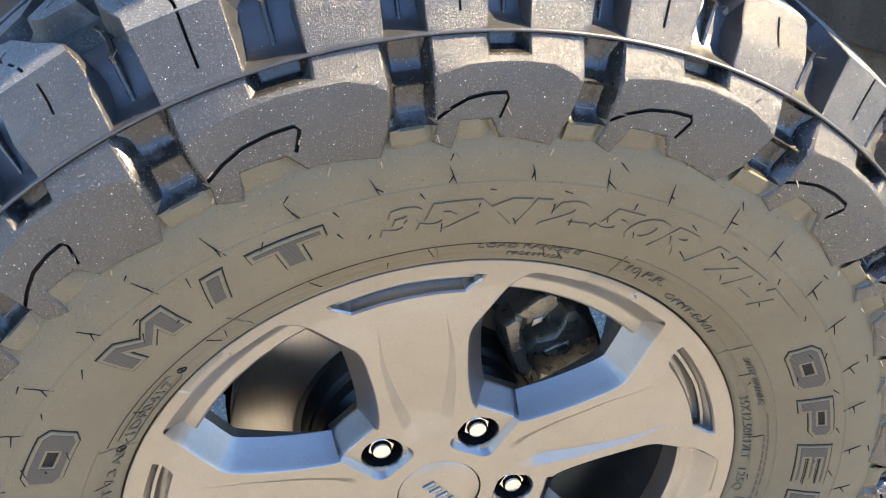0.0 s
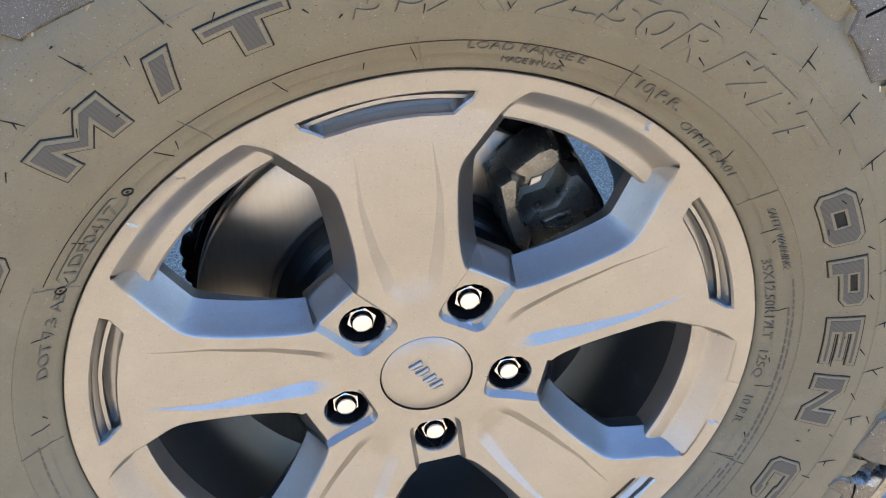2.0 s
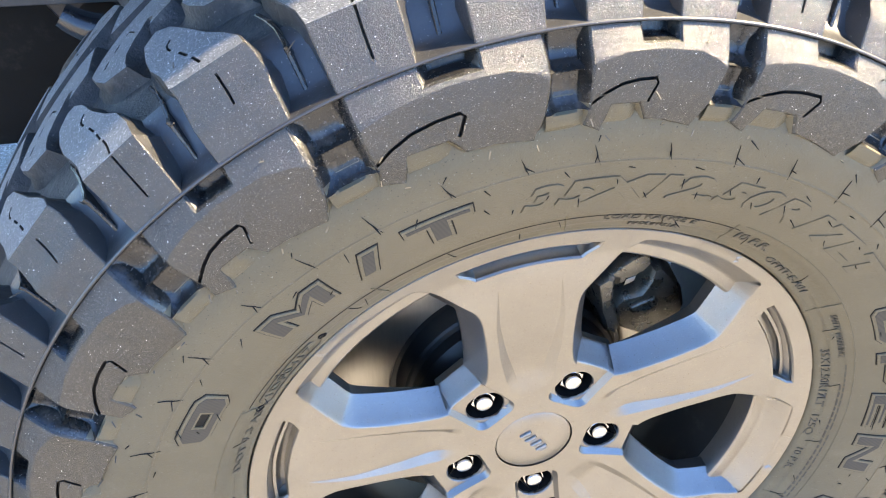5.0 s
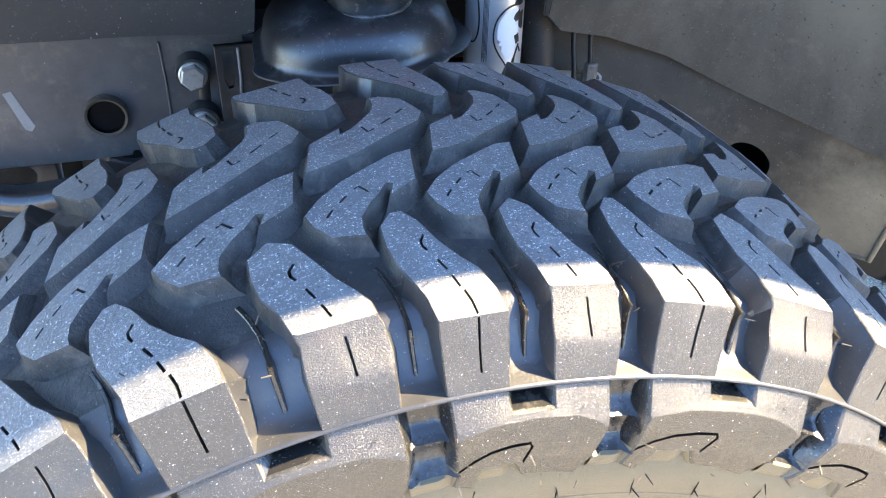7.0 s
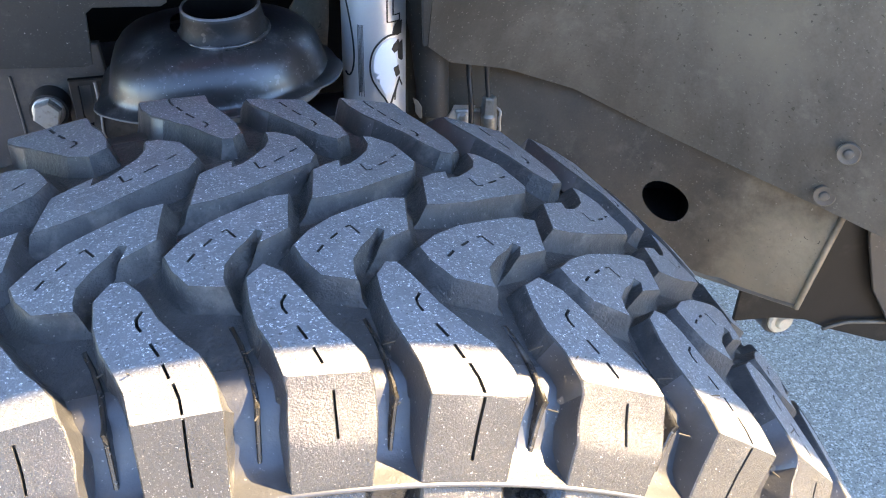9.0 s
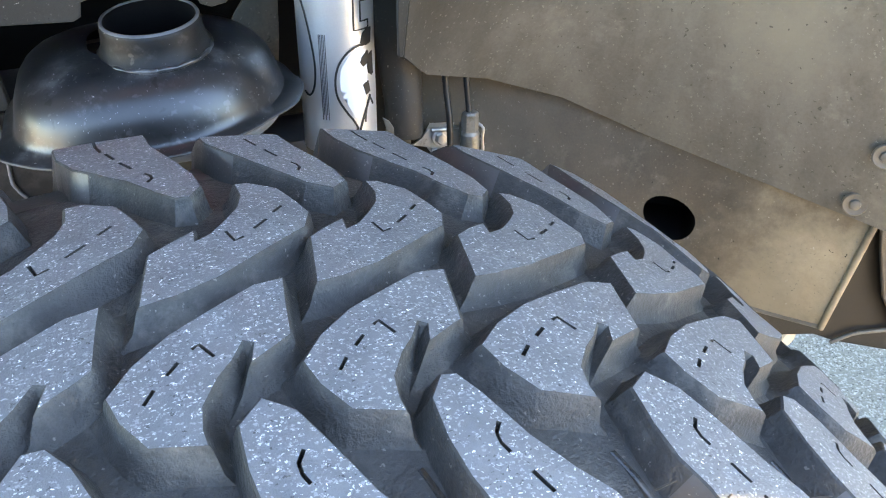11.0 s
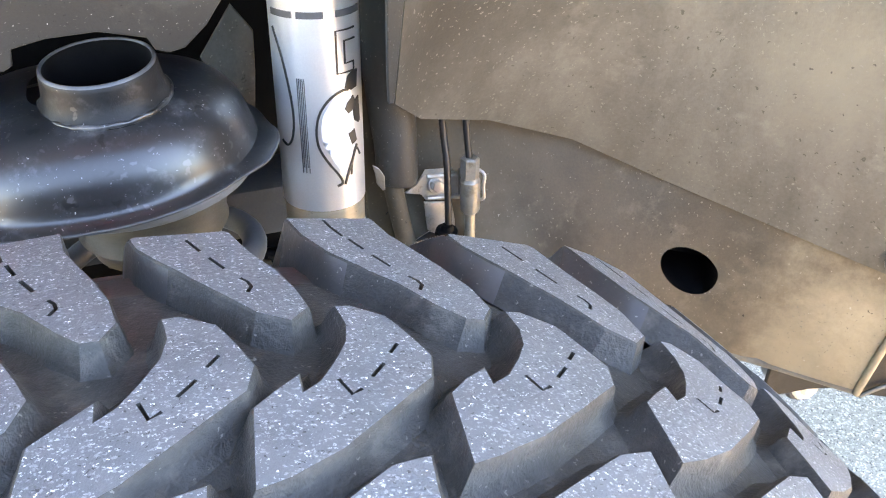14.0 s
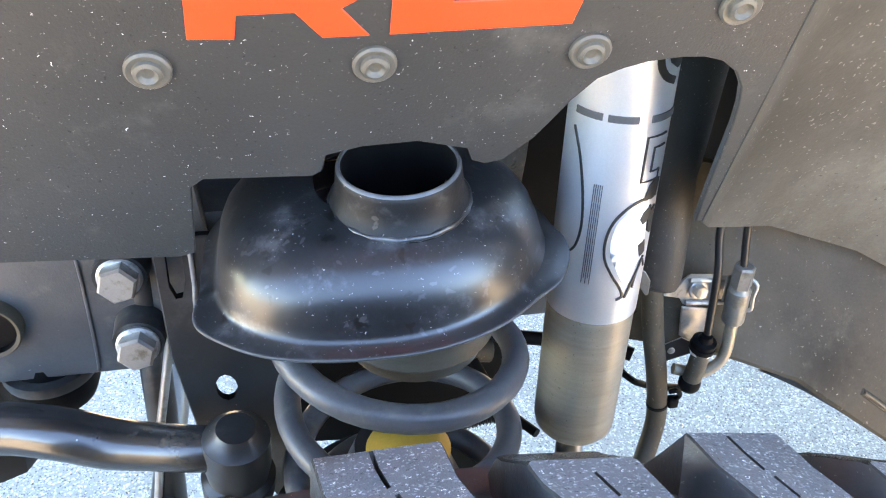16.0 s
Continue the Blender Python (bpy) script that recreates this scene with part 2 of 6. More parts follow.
SHOCK_BODY = material("brushed_aluminium", (0.78, 0.79, 0.80), (0.84, 0.85, 0.86), (0.34, 0.42), 0.75, 40, 900, 0.05, 0.0002, streak=(1, 1, 0.1))
SHOCK_LOWER = material("dusty_tan_shock_tube", (0.26, 0.222, 0.168), (0.39, 0.338, 0.262), (0.32, 0.46), 0.4, 60, 700, 0.25, 0.0005, streak=(0.35, 0.35, 4), specks=[((0.14, 0.125, 0.10), 520, 0.12, 0.26)])
PRINT = material("black_print", (0.012, 0.012, 0.012), (0.02, 0.02, 0.02), (0.4, 0.5))
WHITE_PRINT = material("white_print", (0.78, 0.78, 0.78), (0.82, 0.82, 0.82), (0.4, 0.5))
RED = material("red_decal", (0.78, 0.055, 0.018), (0.84, 0.07, 0.025), (0.35, 0.45), 0, 20, 500, 0.05, 0.0002)
ZINC = material("zinc_plated_steel", (0.46, 0.45, 0.43), (0.60, 0.59, 0.56), (0.28, 0.42), 0.75, 60, 600, 0.2, 0.0004, dust=((0.28, 0.25, 0.20), 0.28, 60))
DUSTY_BOLT = material("chalky_dusted_bolt", (0.42, 0.385, 0.31), (0.58, 0.54, 0.45), (0.6, 0.75), 0.1, 90, 500, 0.3, 0.0005)
WORN_RIVET = material("dusty_rivet", (0.075, 0.067, 0.055), (0.125, 0.113, 0.094), (0.45, 0.6), 0.2, 90, 500, 0.3, 0.0005)
YELLOW = material("yellow_bump_stop", (0.42, 0.22, 0.03), (0.56, 0.32, 0.06), (0.45, 0.6), 0, 30, 500, 0.2, 0.0005)
WARM_REFLECTOR = material("warm_reflector_tan", (0.40, 0.35, 0.28), (0.52, 0.46, 0.37), (0.7, 0.9), 0, 0.2, 3, 0.3, 0.01)
# Mid grey chosen so the unseen fender bounces light onto the tread
BOUNCE_GREY = material("bounce_grey_plastic", (0.15, 0.145, 0.135), (0.22, 0.212, 0.198), (0.6, 0.8), 0, 12, 500, 0.2, 0.0008)
BODY_PAINT = material("dark_body_paint", (0.03, 0.03, 0.032), (0.04, 0.04, 0.042), (0.25, 0.35), 0, 4, 500, 0.02, 0.0002, coat=0.5)
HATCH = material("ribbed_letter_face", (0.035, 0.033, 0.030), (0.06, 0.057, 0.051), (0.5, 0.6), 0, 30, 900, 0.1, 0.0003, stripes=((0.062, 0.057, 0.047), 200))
COIL_PAINT = material("worn_grey_coil_paint", (0.055, 0.058, 0.063), (0.105, 0.110, 0.117), (0.30, 0.45), 0, 40, 600, 0.2, 0.0006, dust=((0.14, 0.135, 0.125), 0.25, 30))
SIDE_MARK = material("moulded_mark_rubber", (0.072, 0.062, 0.046), (0.100, 0.087, 0.065), (0.45, 0.55), 0, 30, 900, 0.1, 0.0003)
# Barrel colour taken near black for the shade inside the wheel
BARREL_SHADE = material("shaded_black_barrel", (0.008, 0.0078, 0.0074), (0.016, 0.0155, 0.0145), (0.4, 0.55), 0, 20, 600, 0.1, 0.0004, dust=((0.05, 0.046, 0.04), 0.2, 20))
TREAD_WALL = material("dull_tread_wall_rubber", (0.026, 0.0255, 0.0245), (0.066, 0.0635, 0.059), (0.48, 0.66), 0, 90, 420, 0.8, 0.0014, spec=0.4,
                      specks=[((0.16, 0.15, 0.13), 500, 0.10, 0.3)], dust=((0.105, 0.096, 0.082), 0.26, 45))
DULL_ZINC = material("dusty_zinc", (0.20, 0.185, 0.16), (0.34, 0.32, 0.28), (0.35, 0.5), 0.5, 60, 600, 0.2, 0.0004, dust=((0.16, 0.14, 0.11), 0.3, 60))
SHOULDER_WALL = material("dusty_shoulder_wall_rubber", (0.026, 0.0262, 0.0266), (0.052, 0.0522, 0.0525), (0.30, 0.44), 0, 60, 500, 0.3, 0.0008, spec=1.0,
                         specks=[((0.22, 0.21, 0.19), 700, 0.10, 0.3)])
SEAT_RING = material("pale_grey_isolator", (0.16, 0.165, 0.172), (0.25, 0.255, 0.262), (0.5, 0.65), 0, 40, 600, 0.2, 0.0006, dust=((0.10, 0.095, 0.085), 0.25, 30))
CONE = material("dull_brown_cone", (0.075, 0.062, 0.047), (0.16, 0.138, 0.108), (0.35, 0.5), 0.4, 40, 700, 0.25, 0.0006, streak=(0.4, 0.4, 2))

# ---------------- mesh helpers ----------------
from mathutils.geometry import delaunay_2d_cdt


def mesh_from(name, verts, faces, mats, slots=None, sharp=35):
    me = bpy.data.meshes.new(name)
    me.from_pydata([tuple(v) for v in verts], [], faces)
    for m in mats if isinstance(mats, (list, tuple)) else [mats]:
        me.materials.append(m)
    if slots:
        me.polygons.foreach_set("material_index", slots)
    me.polygons.foreach_set("use_smooth", [True] * len(me.polygons))
    me.validate()
    me.set_sharp_from_angle(angle=radians(sharp))
    return me


def thing(name, me, label, category, group="", kind=""):
    return tagged(new(name, me), label, category, group, kind)


def piece(name, me, parent, label=""):
    ob = new(name, me)
    ob.parent = parent
    return tagged(ob, label) if label else ob


def bm_mesh(name, bm, mats, sharp=35):
    """Turns a bmesh into mesh data with outward normals."""
    bmesh.ops.recalc_face_normals(bm, faces=bm.faces)
    me = bpy.data.meshes.new(name)
    bm.to_mesh(me)
    bm.free()
    for m in mats if isinstance(mats, (list, tuple)) else [mats]:
        me.materials.append(m)
    me.polygons.foreach_set("use_smooth", [True] * len(me.polygons))
    me.set_sharp_from_angle(angle=radians(sharp))
    return me


def lathe(name, rings, mats, steps=180, closed=False, sharp=35, at=(0, 0, 0)):
    """Turns a profile of (along y, radius) about the y axis."""
    verts, faces = [], []
    n = len(rings)
    for k in range(steps):
        a = 2 * math.pi * k / steps
        verts += [(at[0] + r * math.cos(a), at[1] + y, at[2] + r * math.sin(a)) for y, r in rings]
    for k in range(steps):
        for i in range(n if closed else n - 1):
            a, b = k * n + i, k * n + (i + 1) % n
            c, d = ((k + 1) % steps) * n + (i + 1) % n, ((k + 1) % steps) * n + i
            faces.append((a, b, c, d))
    return mesh_from(name, verts, faces, mats, sharp=sharp)


def inside(p, poly):
    x, y = p
    hit = False
    for (x0, y0), (x1, y1) in zip(poly, poly[1:] + poly[:1]):
        if (y0 > y) != (y1 > y) and x < (x1 - x0) * (y - y0) / (y1 - y0) + x0:
            hit = not hit
    return hit


def resample(poly, step):
    out = []
    for (x0, y0), (x1, y1) in zip(poly, poly[1:] + poly[:1]):
        n = max(1, math.ceil(math.hypot(x1 - x0, y1 - y0) / step))
        out += [(x0 + (x1 - x0) * i / n, y0 + (y1 - y0) * i / n) for i in range(n)]
    return out


def area(poly):
    return sum(x0 * y1 - x1 * y0 for (x0, y0), (x1, y1) in zip(poly, poly[1:] + poly[:1])) / 2


def offset(poly, d):
    """Moves a counter-clockwise outline inwards by d (outwards if d is negative)."""
    out = []
    n = len(poly)
    for i in range(n):
        a, b, c = Vector(poly[i - 1]), Vector(poly[i]), Vector(poly[(i + 1) % n])
        e0, e1 = (b - a).normalized(), (c - b).normalized()
        n0, n1 = Vector((-e0.y, e0.x)), Vector((-e1.y, e1.x))
        m = n0 + n1
        m = m / max(m.length_squared, 0.5) * 2 if m.length > 1e-6 else n0
        out.append((b.x + m.x * d, b.y + m.y * d))
    return out


def slit(points, width):
    """A thin closed outline along a line of points, pointed at neither end."""
    left, right = [], []
    for i, p in enumerate(points):
        a, b = Vector(points[max(i - 1, 0)]), Vector(points[min(i + 1, len(points) - 1)])
        t = (b - a).normalized()
        n = Vector((-t.y, t.x)) * width / 2
        left.append((p[0] + n.x, p[1] + n.y))
        right.append((p[0] - n.x, p[1] - n.y))
    return left + right[::-1]


def slab(name, outline, place, top, base, mats, bevel=0.0012, draft=0.002, slits=(), slit_depth=0.005, creases=(), grid=0.008, step=0.007, sharp=38, cap_base=False, skin=None, flare=0.0, through=False, edge_slot=0, wall_skin=None, slit_slot=1):
    """A raised piece. outline: counter-clockwise (u, v) in metres; place(u, v, h) gives the point at height h over the surface;
    top(u, v), base(u, v): heights of its top and foot. Slots: 0 top, 1 walls."""
    if area(outline) < 0:
        outline = outline[::-1]
    rim = resample(outline, step)
    inner = offset(rim, bevel)
    foot = offset(rim, -draft)
    n = len(inner)
    pts = [Vector(p) for p in inner]
    edges = [(i, (i + 1) % n) for i in range(n)]
    for line in list(creases):
        k = len(pts)
        pts += [Vector(p) for p in line]
        edges += [(k + i, k + i + 1) for i in range(len(line) - 1)]
    holes = [s if area(s) > 0 else s[::-1] for s in slits]
    for s in holes:
        k = len(pts)
        pts += [Vector(p) for p in s]
        edges += [(k + i, k + (i + 1) % len(s)) for i in range(len(s))]
    xs, ys = [p[0] for p in inner], [p[1] for p in inner]
    gx = min(xs) + grid / 2
    core = offset(rim, bevel + grid * 0.3)
    while gx < max(xs):
        gy = min(ys) + grid / 2
        while gy < max(ys):
            if inside((gx, gy), core) and not any(inside((gx, gy), s) for s in holes):
                pts.append(Vector((gx, gy)))
            gy += grid
        gx += grid
    vs, es, fs, *_ = delaunay_2d_cdt(pts, edges, [], 0, 1e-6)
    verts = [place(v.x, v.y, top(v.x, v.y)) for v in vs]
    faces, slots = [], []
    sunk, lowered = [], {}
    for f in fs:
        c = (sum(vs[i].x for i in f) / 3, sum(vs[i].y for i in f) / 3)
        if not inside(c, inner):
            continue
        if any(inside(c, s) for s in holes):
            sunk.append(f)
        else:
            faces.append(tuple(f))
            slots.append(skin(*c) if skin else 0)
    if sunk:
        count = {}
        for f in sunk:
            for a, b in zip(f, list(f[1:]) + [f[0]]):
                count[(a, b)] = 1
        for f in sunk:
            for i in f:
                if i not in lowered:
                    lowered[i] = len(verts)
                    verts.append(place(vs[i].x, vs[i].y, top(vs[i].x, vs[i].y) - slit_depth))
            if not through:
                faces.append(tuple(lowered[i] for i in f))
                slots.append(slit_slot)
        for a, b in count:
            if (b, a) not in count:
                faces.append((a, b, lowered[b], lowered[a]))
                slots.append(slit_slot)
    k = len(verts)
    verts += [place(*p, top(*p)) for p in inner]
    verts += [place(*p, top(*p) - bevel) for p in rim]
    verts += [place(*p, base(*p) + 0.3 * (top(*p) - base(*p))) for p in foot]
    verts += [place(*p, base(*p)) for p in offset(rim, -draft - flare)]
    for i in range(n):
        j = (i + 1) % n
        faces.append((k + j, k + i, k + n + i, k + n + j))
        slots.append((skin(*rim[i]) or edge_slot) if skin else edge_slot)
        faces.append((k + n + j, k + n + i, k + 2 * n + i, k + 2 * n + j))
        faces.append((k + 2 * n + j, k + 2 * n + i, k + 3 * n + i, k + 3 * n + j))
        slots += [wall_skin(*rim[i])] * 2 if wall_skin else [1, 1]
    if cap_base:
        faces.append(tuple(k + 3 * n + i for i in reversed(range(n))))
        slots.append(1)
    flip = (Vector(place(0.001, 0, 0)) - Vector(place(0, 0, 0))).cross(Vector(place(0, 0.001, 0)) - Vector(place(0, 0, 0))).dot(Vector(place(0, 0, 0.001)) - Vector(place(0, 0, 0))) < 0
    if flip:
        faces = [f[::-1] for f in faces]
    return mesh_from(name, verts, faces, mats, slots, sharp)


# ---------------- wheel ----------------
HUB_Z, MID_Y = 0.42, 0.0877
wheel = thing("wheel", None, "bronze five-spoke alloy wheel with chunky mud-terrain tyre", "car wheel")
wheel.location = (0, 0, HUB_Z)

# outer half of the tyre's section, from the middle of the crown to the bead: along the axle, radius
CROWN = [(MID_Y - d, 0.439 - 0.9 * d * d) for d in (0, 0.02, 0.04, 0.06, 0.08, 0.1, 0.115, 0.125, 0.1317)]
EDGE_V = -0.044
FLANK = [(-0.0515, 0.405), (-0.0600, 0.387), (-0.0655, 0.3725), (-0.0695, 0.358), (-0.0725, 0.344), (-0.0735, 0.334), (-0.0730, 0.325)]
PROFILE = CROWN + FLANK


def smooth_normal(v, n):
    """Turns the normal gradually round the shoulder's corner."""
    reach = 0.011
    if abs(v - EDGE_V) > reach:
        return n
    d = MID_Y - EDGE_V
    a = math.atan2(1.0, -1.8 * d)
    b = math.atan2(PROFILE[8][0] - PROFILE[9][0], PROFILE[9][1] - PROFILE[8][1])
    t = (EDGE_V + reach - v) / (2 * reach)
    g = a + (b - a) * t
    return Vector((math.cos(g), math.sin(g)))


CUT_TOP, CUT_LOW = -0.0330, -0.0620


def cut_section(v):
    """The short lugs' surface: a hollow chamfer takes their corner away."""
    if CUT_LOW < v < CUT_TOP:
        a, b = section(CUT_TOP)[0], section(CUT_LOW)[0]
        f = (CUT_TOP - v) / (CUT_TOP - CUT_LOW)
        t = b - a
        n = Vector((t.y, -t.x)).normalized()
        n = n if n.x < 0 else -n
        g0, g1 = [math.atan2(w.y, w.x) for w in (section(CUT_TOP)[1], section(CUT_LOW)[1])]
        g = g0 + (g1 - g0) * f
        return a.lerp(b, f) - n * 0.0012 * math.sin(math.pi * f), Vector((math.cos(g), math.sin(g)))
    return section(v)


def section(v):
    """The point and normal (along the axle, radial) of the outer surface: v is the place along the axle on the crown, and beyond the edge goes on by length."""
    if v >= EDGE_V:
        d = MID_Y - v
        n = Vector((-1.8 * d, 1.0)).normalized()
        return Vector((v, 0.439 - 0.9 * d * d)), smooth_normal(v, n)
    left = EDGE_V - v
    for (y0, r0), (y1, r1) in zip(PROFILE[8:], PROFILE[9:]):
        seg = math.hypot(y1 - y0, r1 - r0)
        if left <= seg or (y1, r1) == PROFILE[-1]:
            f = left / seg
            n = Vector((r1 - r0, -(y1 - y0))).normalized()
            n = n if n.x < 0 else -n
            return Vector((y0 + (y1 - y0) * f, r0 + (r1 - r0) * f)), smooth_normal(v, n)
        left -= seg


def v_at_radius(r):
    """The v of the flank at a radius."""
    v = EDGE_V
    for (y0, r0), (y1, r1) in zip(PROFILE[8:], PROFILE[9:]):
        if r >= r1 or (y1, r1) == PROFILE[-1]:
            return v - math.hypot(y1 - y0, r1 - r0) * (r0 - r) / (r0 - r1)
        v -= math.hypot(y1 - y0, r1 - r0)


# angles of the pitches round the outer and the inner half; they differ in length to quieten the tyre
def pitch_angles(first, known):
    rest = 360 - sum(known)
    count = round(rest / 9.5)
    fill = [(10.4, 9.3, 8.3, 9.0, 10.8)[i % 5] for i in range(count)]
    scale = rest / sum(fill)
    widths = list(known) + [w * scale for w in fill]
    out, a = [], first
    for w in widths:
        out.append((a, w))
        a -= w
    return out


OUTER = pitch_angles(141.8, (10.26, 8.87, 10.78, 10.99, 8.59, 7.6, 7.67, 9.99, 10.52))
INNER = pitch_angles(117.4, (9.0, 10.8, 9.4, 8.0, 8.1, 10.0))
PITCH = 0.0654  # length of a middling pitch at the crown


def angle_of(table, phase):
    n = len(table)
    k = math.floor(phase)
    a, w = table[k % n]
    return radians(a - 360 * (k // n) - (phase - k) * w)


# degrees by which single blocks of the second rows sit off their pitch
OUTER_OFF = {3: -0.3, 4: -0.4, 5: -0.45, 6: -0.4, 7: -0.1, 8: 0.15, 9: 0.2, 10: 0.1}
INNER_OFF = {1: -0.9, 2: -0.9, 3: -0.5, 4: 0.35, 5: 0.8, 6: 0.7, 7: 0.5}


def on_tyre(table, index, mirrored=False, shape=None, off=0.0):
    """place() for a piece of pitch number index: u is the length round the crown (a pitch is PITCH long)."""
    def place(u, v, h):
        p, n = (shape or section)(v)
        q = p + n * h
        a = angle_of(table, index - u / PITCH if mirrored else index + u / PITCH) + radians(off)
        y, r = q.x, q.y
        if mirrored:
            wide = min(1, max(0, (-0.005 - q.x) / 0.035))
            lean = min(1, max(0, (math.cos(a) - 0.27) / 0.32))
            a += radians(0.9) * (1 - lean) * min(1, max(0, (0.030 - v) / 0.060))
            y, r = 2 * MID_Y - q.x + (0.011 + 0.017 * lean) * wide, q.y + 0.005 * lean * min(1, max(0, (0.04 - q.x) / 0.04))
        return Vector((r * math.cos(a), y, r * math.sin(a)))
    return place


def pm(points):
    return [(p * PITCH, v) for p, v in points]


# the tyre's body: the floor of the grooves, the flank under the lugs, the sidewall and the bead
floor_ring = [(v, 0.439 - 0.9 * (MID_Y - v) ** 2 - d) for v, d in ((MID_Y, 0.0105), (0.06, 0.0105), (0.03, 0.0108), (0.0, 0.0120), (-0.015, 0.0135))]
wall_ring = [(-0.0255, 0.4138), (-0.0320, 0.4070), (-0.0375, 0.3985), (-0.0420, 0.3930), (-0.0480, 0.3902), (-0.0540, 0.3896), (-0.0588, 0.3890), (-0.0588, 0.3872), (-0.0475, 0.3850), (-0.0505, 0.3745), (-0.0545, 0.362), (-0.0590, 0.349), (-0.0645, 0.338),
             (-0.0672, 0.328), (-0.0668, 0.318), (-0.0655, 0.308), (-0.0630, 0.296), (-0.0595, 0.284), (-0.0550, 0.272), (-0.0500, 0.261), (-0.0455, 0.2535),
             (-0.0440, 0.2525), (-0.0415, 0.2470), (-0.0395, 0.2445), (-0.0385, 0.2440), (-0.0368, 0.2388), (-0.0345, 0.2358), (-0.0300, 0.2345), (-0.0200, 0.2335)]
half = floor_ring + wall_ring
full = half[::-1] + [(2 * MID_Y - y + 0.014 * min(1, max(0, (-0.005 - y) / 0.035)), r) for y, r in half[1:]]
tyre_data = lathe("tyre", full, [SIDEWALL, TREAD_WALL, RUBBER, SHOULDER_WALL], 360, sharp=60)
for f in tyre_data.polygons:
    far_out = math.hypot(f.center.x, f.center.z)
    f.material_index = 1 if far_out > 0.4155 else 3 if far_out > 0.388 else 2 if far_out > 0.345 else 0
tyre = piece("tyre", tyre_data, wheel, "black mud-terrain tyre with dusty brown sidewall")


def wall_point(r):
    """Where the bare sidewall stands at a radius, and its outward normal."""
    for (y0, r0), (y1, r1) in zip(wall_ring, wall_ring[1:]):
        if r0 >= r >= r1:
            f = (r0 - r) / (r0 - r1)
            n = Vector((r1 - r0, -(y1 - y0))).normalized()
            n = n if n.x < 0 else -n
            return Vector((y0 + (y1 - y0) * f, r)), n
    return Vector((-0.03, r)), Vector((-1, 0))


RIDGE_V = v_at_radius(0.3879)
LONG = [(-0.198, 0.0292), (-0.300, 0.0200), (-0.295, 0.0050), (-0.250, -0.0080), (-0.170, -0.0200), (-0.110, -0.0300), (-0.075, EDGE_V), (-0.085, RIDGE_V),
        (0.500, RIDGE_V), (0.520, EDGE_V), (0.480, -0.0300), (0.391, -0.0169), (0.265, -0.0085), (0.123, 0.0040), (0.000, 0.0205), (-0.100, 0.0290)]
SHORT = [(-0.126, 0.0296), (-0.267, 0.0212), (-0.262, 0.0060), (-0.225, -0.0070), (-0.141, -0.0180), (-0.085, -0.0320), (-0.060, -0.0390), (-0.075, -0.0500), (-0.080, RIDGE_V),
         (0.545, RIDGE_V), (0.575, -0.0520), (0.555, -0.0390), (0.505, -0.0249), (0.420, -0.0165), (0.300, -0.0070), (0.116, 0.0136), (0.030, 0.0230)]
SECOND = [(-0.906, 0.0404), (-0.771, 0.0512), (-0.565, 0.0620), (-0.262, 0.0732), (-0.080, 0.0800), (0.109, 0.0822), (0.083, 0.0694), (0.057, 0.0524), (-0.044, 0.0480),
          (-0.205, 0.0417), (-0.165, 0.0510), (-0.200, 0.0520), (-0.270, 0.0450), (-0.357, 0.0388), (-0.446, 0.0296), (-0.460, 0.0215), (-0.446, 0.0153), (-0.731, 0.0190), (-0.850, 0.0300)]
# the inner half's blocks are broader and reach over the middle of the crown
SECOND_INNER = [(-0.825, 0.0510), (-0.760, 0.0626), (-0.465, 0.0772), (-0.200, 0.0895), (0.040, 0.0965), (0.215, 0.0994), (0.185, 0.0857), (0.147, 0.0692), (0.020, 0.0624), (-0.118, 0.0558),
                (-0.112, 0.0639), (-0.190, 0.0604), (-0.295, 0.0514), (-0.384, 0.0422), (-0.425, 0.0328), (-0.429, 0.0207), (-0.530, 0.0200), (-0.694, 0.0274), (-0.775, 0.0410)]
LONG_SLITS = [[(0.010, 0.0090), (-0.028, 0.0050), (-0.024, 0.0015), (0.003, -0.0018)], [(0.061, -0.0085), (0.117, -0.0156)], [(0.141, -0.0195), (0.181, -0.0267)],
              [(0.205, -0.0290), (0.240, -0.0360), (0.255, -0.0432)], [(0.257, -0.0450), (0.245, -0.0600), (0.240, -0.0725)]]
SHORT_SLITS = [[(0.010, 0.0090), (-0.028, 0.0050), (-0.024, 0.0015), (0.003, -0.0018)], [(0.061, -0.0085), (0.117, -0.0156)], [(0.150, -0.0200), (0.200, -0.0280)],
               [(0.260, -0.0400), (0.270, -0.0520), (0.275, -0.0610)]]
SECOND_SLITS = [[(-0.463, 0.0528), (-0.425, 0.0545), (-0.360, 0.0482)], [(-0.538, 0.0485), (-0.602, 0.0441)], [(-0.669, 0.0396), (-0.724, 0.0347)]]

SECOND_INNER_SLITS = [[(-0.283, 0.0608), (-0.320, 0.0680), (-0.378, 0.0658)], [(-0.448, 0.0608), (-0.539, 0.0546)], [(-0.595, 0.0495), (-0.662, 0.0444)]]


def flat(u, v):
    return 0.0


def tread_foot(u, v):
    return -0.0112 if v > 0.015 else -0.0135 if v > -0.02 else -0.0185


def cut_foot(u, v):
    return -0.0170 if CUT_LOW < v < CUT_TOP else tread_foot(u, v)


